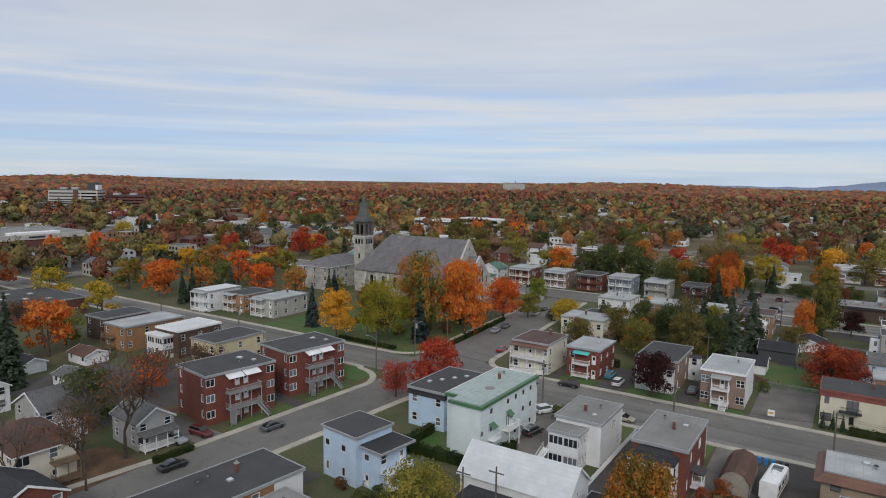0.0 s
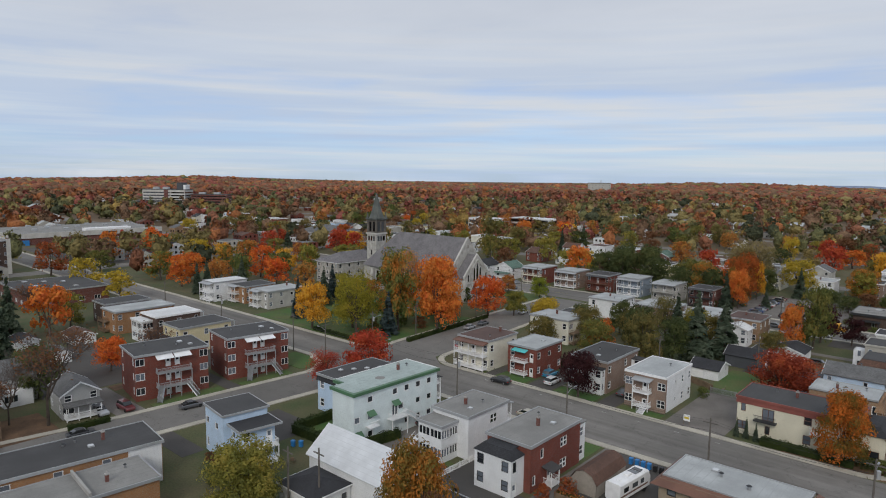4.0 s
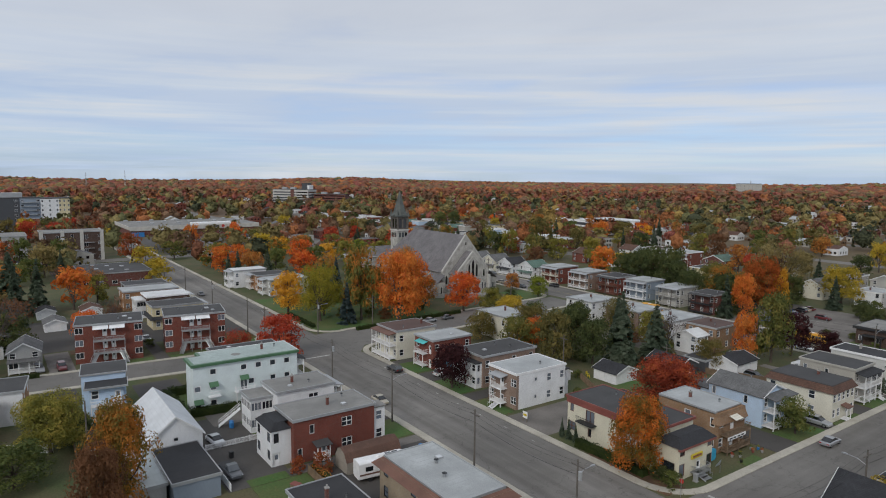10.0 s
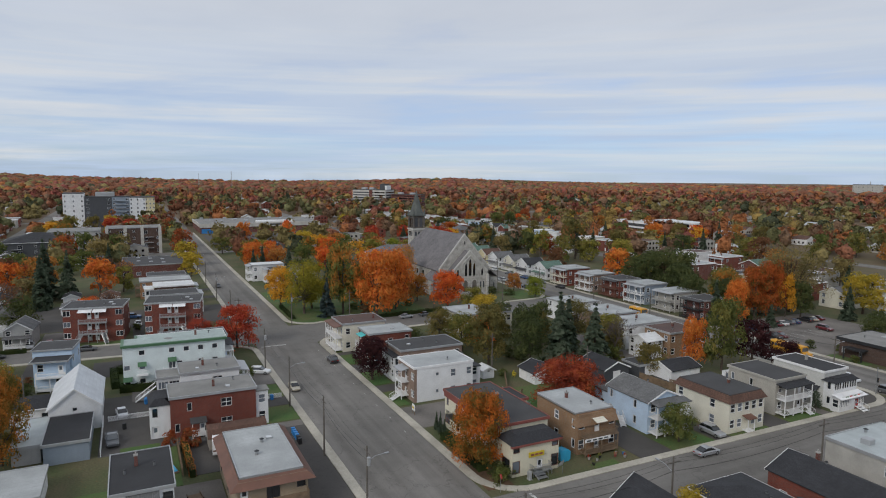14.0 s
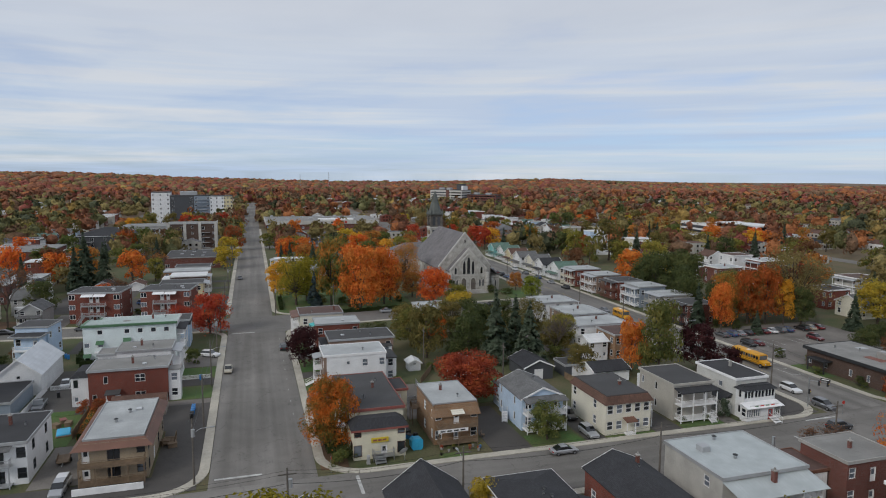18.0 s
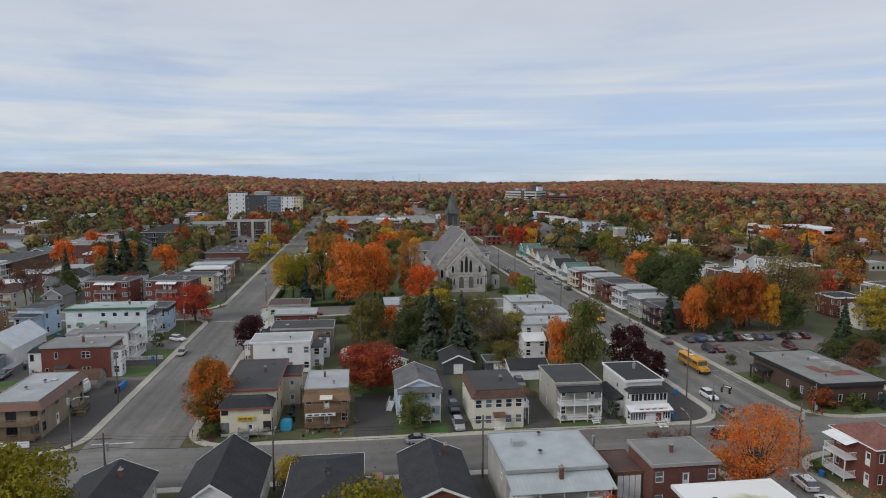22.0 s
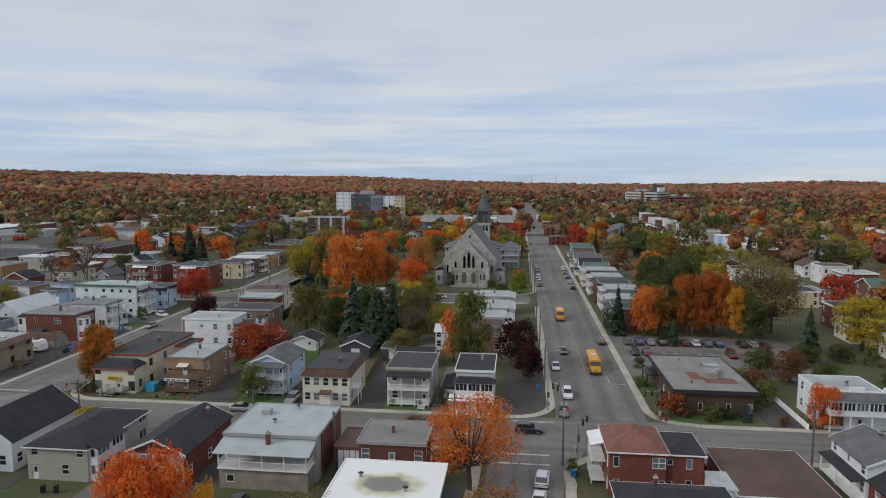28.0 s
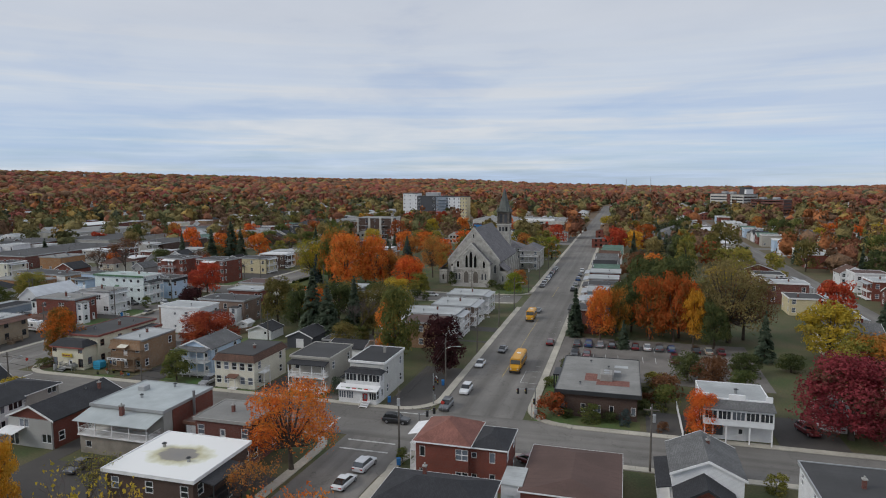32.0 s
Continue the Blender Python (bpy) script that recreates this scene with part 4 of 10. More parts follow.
def broadleaf(seed, n, leaf, blobs=34, low=0.25, spreadr=1.0, limbs=9):
    """A prototype 10 m high and 8 m wide: trunk and limbs in one mesh, the crown in another."""
    rng = np.random.default_rng(seed)
    C, Nn, ctr = crown_points(rng, n, blobs, low=low, spreadr=spreadr)
    S3 = np.array([9.0, 9.0, 10.0])
    crown = quads_mesh("crown", C * S3, Nn, leaf, M["l_green"], rng)
    s = Shape()
    fork = Vector((rng.uniform(-.2, .2), rng.uniform(-.2, .2), 10 * low + 1.6))
    s.tube((0, 0, -0.3), fork * 0.5, 0.3, 0.24, 9, False)
    s.tube(fork * 0.5, fork, 0.24, 0.2, 9, False)
    s.tube(fork, (0, 0, 8.6), 0.17, 0.03, 6, False)
    for p in ctr[:: max(1, blobs // limbs)]:
        e = Vector(p * S3)
        mid = fork.lerp(e, 0.5) + Vector((0, 0, -0.4))
        s.tube(fork * 0.97, mid, 0.12, 0.07, 6, False)
        s.tube(mid, e, 0.07, 0.02, 5, False)
    return s.mesh("trunk", M["bark"], True), crown


def conifer(seed, n, leaf, slim=1.0):
    """A prototype 10 m high and about 4.4 m wide: whorls of drooping boughs."""
    rng = np.random.default_rng(seed)
    z = 1 - np.sqrt(rng.uniform(0, 1, n))
    tier = np.round(z * 15) / 15
    z = tier + rng.normal(scale=0.012, size=n)
    boughs = rng.uniform(0, 2 * np.pi, (16, 9))
    a = boughs[np.clip((tier * 15).astype(int), 0, 15), rng.integers(0, 9, n)] + rng.normal(scale=0.16, size=n)
    r = np.sqrt(rng.uniform(0.05, 1, n)) * (1 - z) * rng.uniform(0.85, 1.1, n) * 2.35 * slim
    r = np.maximum(r, 0.05)
    C = np.stack([r * np.cos(a), r * np.sin(a), 0.7 + 9.3 * z - r * 0.28], 1)
    Nn = np.stack([0.5 * np.cos(a), 0.5 * np.sin(a), np.ones(n)], 1) + rng.normal(scale=0.35, size=(n, 3))
    Nn /= np.linalg.norm(Nn, axis=1, keepdims=True)
    crown = quads_mesh("crown", C, Nn, leaf, M["l_spruce"], rng)
    s = Shape().tube((0, 0, -0.3), (0, 0, 9.6), 0.2, 0.03, 7, False)
    return s.mesh("trunk", M["bark"], True), crown


def bare(seed, leaves=0):
    """A prototype 10 m high: trunk that forks five times into fine twigs."""
    rng = random.Random(seed)
    s, t = Shape(), Shape()
    tips = []

    def grow(p, d, ln, r, k):
        e = p + d * ln
        (s if k > 2 else t).tube(p, e, r, r * 0.68, 6 if k > 3 else 3, False)
        if k == 0:
            tips.append(e)
            return
        for i in range(3):
            q = d.copy()
            q.rotate(Euler((rng.uniform(-0.62, 0.62), rng.uniform(-0.62, 0.62), rng.uniform(-1, 1))))
            q = (q + Vector((0, 0, 0.16))).normalized()
            grow(e, q, ln * rng.uniform(0.62, 0.86), r * 0.66, k - 1)
    grow(Vector((0, 0, -0.3)), Vector((0, 0, 1)), 2.5, 0.15, 6)
    # stretch to 10 m high and about 8 m wide
    kz = 10.0 / max(p.z for p in tips)
    kx = 4.0 / sorted(math.hypot(p.x, p.y) for p in tips)[int(len(tips) * 0.96)]
    s.v = [(v[0] * kx, v[1] * kx, v[2] * kz) for v in s.v]
    t.v = [(v[0] * kx, v[1] * kx, v[2] * kz) for v in t.v]
    tips = [Vector((p.x * kx, p.y * kx, p.z * kz)) for p in tips]
    g = np.random.default_rng(seed)
    me = None
    if leaves:
        pick = g.integers(0, len(tips), leaves)
        C = np.array([tips[i] for i in pick]) + g.normal(scale=0.25, size=(leaves, 3))
        Nn = g.normal(size=(leaves, 3))
        Nn /= np.linalg.norm(Nn, axis=1, keepdims=True)
        me = quads_mesh("crown", C, Nn, 0.12, M["l_rust"], g)
    return s.mesh("trunk", M["bark"], True), t.mesh("twig_mass", M["twig"]), me


PROTO = {}


def protos():
    for i in range(5):
        PROTO["broad", i] = broadleaf(11 + i, 4700, 0.212, blobs=(44, 52, 38, 48, 58)[i], low=(0.1, 0.06, 0.13, 0.09, 0.05)[i])
        PROTO["mid", i] = broadleaf(41 + i, 1080, 0.365, blobs=22 + 3 * i, low=0.06, limbs=5)
    for i in range(2):
        PROTO["fine", i] = broadleaf(61 + i, 13000, 0.145, blobs=(60, 72)[i], low=0.03, spreadr=0.96, limbs=14)
        PROTO["airy", i] = broadleaf(83 + i, 8200, 0.115, blobs=84, low=0.12, spreadr=1.08, limbs=40)
    for i in range(3):
        PROTO["pine", i] = conifer(71 + i, 2400, 0.325, (1.0, 0.8, 1.15)[i])
    for i in range(3):
        PROTO["bare", i] = bare(91 + i, (0, 900, 1300)[i])


protos()


def tree(kind, x, y, h, w, leaf, what, seed=None, turn=None, stump=False, z=0.0, group=""):
    """A tree h high and w wide with its foot at (x, y). leaf names the foliage, what describes the tree."""
    if kind == "broad" and x < -128:
        kind = "mid"
    k = seed if seed is not None else int(abs(x * 7 + y * 3)) % {"broad": 5, "mid": 5, "pine": 3, "bare": 3, "fine": 2, "airy": 2}[kind]
    a = turn if turn is not None else (x * 37 + y * 91) % 360
    T = thing("tree", x, y, z, a, what, "tree", group)
    wide = {"broad": 8.6, "mid": 8.6, "pine": 4.4, "bare": 8.0, "fine": 8.6, "airy": 9.0}[kind]
    sc = Matrix.Diagonal((w / wide, w / wide, h / 10, 1))
    meshes = PROTO[kind, k]
    put("trunk", meshes[0], T, sc)
    if kind == "bare":
        tagged(put("twig_mass", meshes[1], T, sc), kind="stuff")
        crown = meshes[2]
    else:
        crown = meshes[1]
    if crown is not None:
        c = put("crown", crown, T, sc)
        c.material_slots[0].link = "OBJECT"
        c.material_slots[0].material = M[leaf]
    return T


def hedge(x0, y0, x1, y1, w, h, leaf="l_hedge", label="clipped green hedge along a garden", z=0.0):
    """A clipped hedge between two points: leaf clumps over a box, uneven at the top."""
    rng = np.random.default_rng(int(abs(x0 * 13 + y0 * 7)) + 5)
    L = math.hypot(x1 - x0, y1 - y0)
    n = int(L * (w + 2 * h) * 22) + 40
    u, v = rng.uniform(0, L, n), rng.uniform(-1, 1, n)
    f = rng.uniform(0, 1, n) * (w + 2 * h)
    wob = 1 + 0.1 * np.sin(u * 2.1) + rng.normal(scale=0.05, size=n)
    top = f < w
    py = np.where(top, v * w / 2, np.where(f < w + h, -w / 2, w / 2)) * wob
    pz = np.where(top, h, ((f - w) % h)) * wob
    C = np.stack([u, py, pz], 1)
    Nn = np.stack([np.zeros(n), np.where(top, 0, np.sign(py)), np.where(top, 1.0, 0.2)], 1) + rng.normal(scale=0.5, size=(n, 3))
    Nn /= np.linalg.norm(Nn, axis=1, keepdims=True)
    T = thing("hedge", x0, y0, z, math.degrees(math.atan2(y1 - y0, x1 - x0)), label, "hedge")
    put("leaves", quads_mesh("leaves", C, Nn, 0.13, M[leaf], rng), T)
    part("stem_core", Shape().box(0.1, -w * 0.42, 0, L - 0.1, w * 0.42, h * 0.9), M["l_hedge"], T)
    return T


def shrub(x, y, h, w, leaf="l_green", label="rounded garden shrub", z=0.0):
    T = thing("shrub", x, y, z, (x * 31 + y * 17) % 360, label, "shrub")
    me = PROTO["mid", int(abs(x + y)) % 5][1]
    c = put("leaves", me, T, Matrix.Translation((0, 0, -0.15 * h)) @ Matrix.Diagonal((w / 8.6, w / 8.6, h / 8.5, 1)))
    c.material_slots[0].link = "OBJECT"
    c.material_slots[0].material = M[leaf]
    part("stem", Shape().tube((0, 0, -0.1), (0, 0, h * 0.5), 0.06, 0.03, 5), M["bark"], T)
    return T

# ---- ground, streets ----
def hills(x, y):
    """Height of the land: level in the town, low rolling rises far out."""
    r = math.hypot(x + 60, y - 150)
    k = min(1.0, max(0.0, (r - 900) / 2400))
    if k <= 0:
        return 0.0
    b = math.degrees(math.atan2(y - 150, x + 60)) % 360
    a = noise.noise((x * 0.0016, y * 0.0016, 3.1)) * 6 + noise.noise((x * 0.004, y * 0.004, 7.7)) * 4 - 12
    for mid, wide, high in ((236, 28, 84), (195, 13, 32), (214, 9, 12), (154, 6.5, 20), (107, 8, 16)):
        a += high * math.exp(-((b - mid) / wide) ** 2)
    return k * k * (3 - 2 * k) * a


def build_ground():
    xs = []
    step = [0, 40, 80, 120, 160, 200, 250, 300, 400, 500, 650, 800, 950, 1100, 1250, 1400, 1600, 1800, 2000, 2250, 2500, 2800, 3200, 3700, 4300]
    axis = sorted({-s for s in step} | set(step))
    vs = [(x - 60, y + 150, hills(x - 60, y + 150)) for y in axis for x in axis]
    n = len(axis)
    fs = [(j * n + i, j * n + i + 1, (j + 1) * n + i + 1, (j + 1) * n + i) for j in range(n - 1) for i in range(n - 1)]
    g = new("ground", mesh_of("ground", vs, fs, [M["grass"]], None, True))
    tagged(g, "flat autumn grass and earth that runs out to low hills", "ground", kind="structure")


build_ground()


LAID = []


def slab(name, pts, z, mat, label, cat, thick=0.3, kind="structure"):
    """A paved sheet over a plan outline, its top at z."""
    LAID.append(name)
    z += 0.004 * (len(LAID) % 11)
    ob = new(name, Shape().poly(pts, z - thick, z).mesh(name, M[mat]))
    return tagged(ob, label, cat, kind=kind)


def rect(x0, y0, x1, y1):
    return [(x0, y0), (x1, y0), (x1, y1), (x0, y1)]


ROAD = 0.03
# street A runs along x, C along x, B and D along y
slab("road", rect(-70, 117.6, 23, 133.2), ROAD, "asphalt_x", "worn grey asphalt street with patched cracks", "road")
slab("road", [(-900, 117.6), (-92, 117.6), (-92, 130.4), (-900, 132.5)], ROAD, "asphalt_x", "long worn asphalt street that runs out of town", "road")
slab("road", [(-95, 20), (-82, 20), (-75.4, 117.6), (-70, 117.6), (-70, 133.2), (-75, 137), (-83, 227), (-97, 227), (-92, 137), (-92, 130.4), (-92, 117.6), (-88, 113)], ROAD, "asphalt", "worn grey asphalt side street between houses", "road")
slab("road", rect(23, 40, 37, 330), ROAD, "asphalt_y", "worn grey asphalt side street in front of houses", "road")
slab("road", rect(-900, 229.6, 23, 245.4), ROAD, "asphalt_x", "wide asphalt street with a faint yellow line", "road")
slab("road", [(37, 218.5), (160, 214), (160, 224), (50, 229), (37, 233)], ROAD, "asphalt_x", "asphalt street lined with parked cars", "road")


def kerb(pts, w=1.5, z=0.15, name="pavement"):
    """A raised concrete pavement strip that follows a line; its slabs are cut by joints every 3 m."""
    s = Shape()
    for (ax, ay), (bx, by) in zip(pts, pts[1:]):
        L = math.hypot(bx - ax, by - ay)
        if L < 0.01:
            continue
        n = max(1, round(L / 3.0))
        dx, dy = (bx - ax) / L, (by - ay) / L
        px, py = -dy * w / 2, dx * w / 2
        for i in range(n):
            a, b = i * L / n + 0.012, (i + 1) * L / n - 0.012
            q = [(ax + dx * a + px, ay + dy * a + py), (ax + dx * a - px, ay + dy * a - py), (ax + dx * b - px, ay + dy * b - py), (ax + dx * b + px, ay + dy * b + py)]
            s.poly(q, -0.1, z)
    ob = new(name, s.mesh(name, M["kerbstone"]))
    return tagged(ob, "pale concrete pavement strip with joints beside the street", "pavement", kind="structure")


def corner(cx, cy, r, a0, a1, n=7):
    return [(cx + r * math.cos(radians(a0 + (a1 - a0) * i / n)), cy + r * math.sin(radians(a0 + (a1 - a0) * i / n))) for i in range(n + 1)]


# block between A, B, C and D: one strip all round with rounded corners
kerb([(-66, 134.0), (16, 134.0)] + corner(16, 141, 7, -90, 0) + [(23, 141), (23.2, 222)] + corner(16.2, 222, 7, 0, 90) + [(16, 229), (-76, 229)])
kerb([(-66, 134.0)] + corner(-67, 141.5, 7.5, -90, -170) + [(-74.6, 142), (-82, 226)])
# south of A
kerb([(-68, 116.8), (16, 116.8)] + corner(16, 109.8, 7, 90, 0) + [(23, 109), (23, 45)])
kerb(corner(-68, 109.5, 7.3, 90, 172) + [(-75.2, 108), (-81, 30)])
# west of D
kerb([(-95.5, 30), (-91.2, 60), (-88.4, 104)] + corner(-97.5, 106, 9.5, 8, 85) + [(-98, 116.8), (-420, 116.8)])
kerb([(-420, 131.6), (-100, 131.2)] + corner(-100, 139, 7.8, -90, -5) + [(-92.8, 140), (-97.8, 222)] + corner(-105, 222, 7, 0, 90) + [(-107, 228.9), (-420, 228.9)])
# north of C
kerb([(-420, 246.2), (17, 246.2)] + corner(17, 253, 6.8, -90, 0) + [(24.2, 254), (24.4, 330)])
# east of B
kerb([(37.8, 45), (37.8, 211)] + corner(43.5, 211, 5.7, 180, 90) + [(48, 216.6), (150, 212.5)])
kerb([(150, 225), (50, 230)] + corner(46, 238, 8, -75, -180) + [(37.8, 240), (37.8, 330)])

# ---- houses ----
def house(label, x, y, ang=0.0, cat="house", name="house", group=""):
    return thing(name, x, y, 0, ang, label, cat, group)


def box_house(label, x, y, w, d, h, wall, roof, ang=0.0, edge="fascia", S=(), E=(), N=(), W=(), over=0.25, cat="house", name="house", group="", name_of_wall="wall", **k):
    H = house(label, x, y, ang, cat, name, group)
    body(H, 0, 0, w, d, 0, h, wall, S, E, N, W, name=name_of_wall, **k)
    flat_roof(H, 0, 0, w, d, h, roof, edge, over)
    return H


def gable_house(label, x, y, w, d, h, rise, along, wall, roof, ang=0.0, S=(), E=(), N=(), W=(), cat="house", name="house", group="", edge="trim", name_of_wall="wall", **k):
    H = house(label, x, y, ang, cat, name, group)
    body(H, 0, 0, w, d, 0, h, wall, S, E, N, W, name=name_of_wall, **k)
    gable_roof(H, 0, 0, w, d, h, rise, along, roof, wall, edge=edge)
    return H


# -- south of A --
H = house("white three-storey apartment block with a green roof band", -51.7, 96.7, -1)
body(H, 1.2, 0, 5.6, 20.2, 0, 9.4, "mint", S=("..",), E=("X.X.....X.X.X.", "X.X...PX..X.X.", "..X...X.X.X.X."), N=("W.D", "W.D", "W.D"), sh=3.0, base=0.4)
body(H, -2.8, 1.3, 2.4, 17.6, 0, 9.4, "mint", N=("W", "W", "W"), sh=3.0, base=0.4, name="rear_wall")
plan = [(-1.9, -10.4), (4.3, -10.4), (4.3, 10.4), (-4.3, 10.4), (-4.3, -7.8), (-1.9, -7.8)]
part("roof", Shape().poly(plan, 9.4, 9.62), M["roof_mint"], H)
part("fascia", Shape().box(-4.36, -7.8, 9.3, -4.3, 10.4, 9.72).box(-4.36, 10.4, 9.3, 4.36, 10.46, 9.72), M["trim"], H)
part("green_band", Shape().box(3.75, -10.46, 9.18, 4.42, 10.46, 9.7), M["greentrim"], H, "green metal band along the roof edge")
part("green_band", Shape().box(-1.96, -10.46, 9.18, 3.75, -9.85, 9.7), M["greentrim"], H, "green metal band along the roof edge")
part("green_band", Shape().box(-4.36, -7.86, 9.18, -1.96, -7.3, 9.7), M["greentrim"], H, "green metal band along the roof edge")
chimney(H, -0.6, 4.4, 9.6, 1.2)
vent(H, -1.2, 7.2, 9.6)
part("roof_patch", Shape().tube((0.6, -1.2, 9.62), (0.6, -1.2, 9.65), 0.9, n=14), M["roof_grey"], H)
porch(H, 0, 0, 8.0, 20.2, "E", -2.6, 1.2, 1.4, [3.4], posts=2)
stair(H, (5.3, 6.2, 0.1), (5.1, 1.3, 3.4), 0.9, "trim")
part("balcony", Shape().box(4.02, -7.6, 3.24, 5.3, -5.4, 3.4), M["trim"], H)
rail(H, (5.24, -7.5, 3.4), (5.24, -5.5, 3.4))
for u, z in ((-9.3, 2.9), (-6.5, 5.9), (-0.7, 6.3)):
    awning(H, "E", 4.0, u, z, 1.7, 0.9, "greentrim", 0.7)
porch(H, 0, 0, 8.0, 20.2, "N", -3.4, 3.4, 1.8, [0.5, 3.4, 6.4], top=7.4, posts=3, roof="roof_dark")

H = box_house("pale blue two-storey house with a dark flat roof", -63.6, 101.5, 7.8, 14.2, 7.0, "blue", "roof_mid", 0, "fascia", S=("W.W", "W.W"), E=("W.W.W", "W.W.W"), N=("W.W",) * 2)
skirt(H, 0, 0, 7.8, 14.2, 5.9, 7.0, 0.25, "sh_dark", 0.0)
for i in range(4):
    hatch(H, -2 + 1.4 * i, -3 + 2.2 * i, 7.2, 0.8)

H = house("white two-storey house with glazed rear galleries", -35.4, 101.9)
body(H, 0, 0, 7.6, 10.8, 0, 7.0, "white", S=("..", "..",), E=("...T", "..T."), N=("W.D", "W.D"))
flat_roof(H, 0, 0, 7.6, 10.8, 7.0, "roof_grey")
body(H, -0.9, -7.4, 5.0, 4.0, 0, 6.0, "white", S=("GG", "GG"), E=("GG", "GG"), name="gallery_wall")
flat_roof(H, -0.9, -7.4, 5.0, 4.0, 6.0, "roof_grey")
chimney(H, -0.4, -1.0, 7.2, 1.3)
vent(H, 1.3, 1.5, 7.2)
hatch(H, 1.6, -2.2, 7.2, 0.7)
stair(H, (-4.6, -13.2, 0.1), (-3.6, -9.6, 3.0), 1.0, "trim")
porch(H, 0, 0, 7.6, 10.8, "N", -3.4, 3.4, 1.8, [0.5, 3.4], top=6.2, posts=4)

H = house("red brick two-storey house with a white rear wing", -21.9, 101.0)
body(H, 0, 0, 7.8, 14.2, 0, 7.0, "redbrick", S=(".",), E=("N.D.T..", ".N..T.."), N=("W.D", "W.W"))
flat_roof(H, 0, 0, 7.8, 14.2, 7.0, "roof_grey")
body(H, -0.5, -8.7, 6.6, 3.2, 0, 5.7, "white", S=("W.W", "W.W"), E=("D.", "N."), frame_mat="darktrim", name="wing_wall")
skirt(H, -0.5, -8.7, 6.6, 3.2, 5.7, 6.7, 0.2, "sh_dark", 0.9)
part("wing_roof", Shape().box(-2.9, -9.4, 6.6, 1.9, -7.2, 6.72), M["sh_dark"], H)
chimney(H, 0.3, 0.3, 7.2, 1.4)
hatch(H, 1.6, 2.6, 7.2, 0.8)
vent(H, -2, 4, 7.2)
porch(H, 0, 0, 7.8, 14.2, "E", -3.9, -1.6, 1.7, [0.5], top=2.7, posts=2, roof="roof_mid")
body(H, 2.3, 8.2, 2.6, 2.2, 0, 6.2, "white", N=("W", "W"), E=("W", "W"), name="bay_wall")
part("bay_roof", Shape().box(0.8, 6.95, 6.2, 3.8, 9.5, 6.4), M["roof_grey"], H)

H = gable_house("white gabled shed with a pale metal roof", -36.6, 79.0, 16, 8, 4.4, 3.2, "x", "white", "tinwhite", E=("...", ".S."), S=("..V...",))
H = box_house("low grey garage with a dark flat roof", -21.2, 78.6, 12.8, 6.3, 3.2, "slate", "roof_dark", E=("..",), cat="garage", name="garage")
H = box_house("low garage with a worn streaked metal roof", -22.9, 73.0, 12.6, 3.9, 2.8, "grey", "tin", cat="garage", name="garage")
H = house("white garage with a low black hip roof", -38.9, 71.6, 0, "garage", "garage")
body(H, 0, 0, 7.6, 6.4, 0, 2.9, "white", E=("X.X",), S=("V.",))
hip_roof(H, 0, 0, 7.6, 6.4, 2.9, 1.2, "sh_dark")

H = house("pale blue two-storey house with stepped dark roofs", -62.2, 73.6, -8)
body(H, 0, 0, 7.4, 7.4, 0, 7.7, "blue", S=("N.N.", "X.X."), E=("W.", "W."), N=("W.W",) * 2)
flat_roof(H, 0, 0, 7.4, 7.4, 7.7, "roof_mid", "fascia", 0.3, 0.2, 0.05)
body(H, 5.5, 0.4, 3.6, 5.6, 0, 6.3, "blue", S=("D.", "X."), E=(".W", "W.D"), name="wing_wall")
flat_roof(H, 5.8, 0.4, 4.8, 6.6, 6.3, "roof_dark", "fascia", 0.3, 0.2, 0.05)
porch(H, 5.5, 0.4, 3.6, 5.6, "E", -2.6, 2.8, 1.6, [0.5, 3.1], posts=3)

H = box_house("orange brick block with a long dark flat roof", -66.9, 47.6, 9.2, 27, 6.0, "orangebrick", "roof_mid", -7, E=("W.W.W.W.W", "W.W.W.W.W"), N=("W.W",) * 2, S=("W.W",) * 2)
chimney(H, -1.2, 7.0, 6.2, 1.3)
vent(H, -2.2, 2.0, 6.2, 0.3, 0.4)
vent(H, -2.6, 3.6, 6.2)
hatch(H, 0.4, 5.0, 6.2, 0.8)
part("white_end_panel", Shape().box(4.6, 8.8, 0, 4.66, 13.4, 6.0), M["white"], H, "white siding on the end of the wall")
H = box_house("orange brick annex with a pale worn roof", -56.6, 45.6, 8.4, 21, 5.1, "orangebrick", "roof_grey", -5, E=("W.W.W", ), N=("W.",))
chimney(H, 1.0, 5.0, 5.3, 1.1)
vent(H, -1.5, 8.0, 5.3)
part("parapet", Shape().box(-4.3, 2.0, 5.1, 4.3, 2.3, 5.9), M["concrete"], H)
H = house("dark hip-roofed bungalow with white eaves", -44.5, 46.5, -4)
body(H, 0, 0, 12.5, 8.6, 0, 3.4, "white", E=("W.W",), N=("W.W.W",))
hip_roof(H, 0, 0, 12.5, 8.6, 3.4, 2.4, "sh_dark", 0.5)

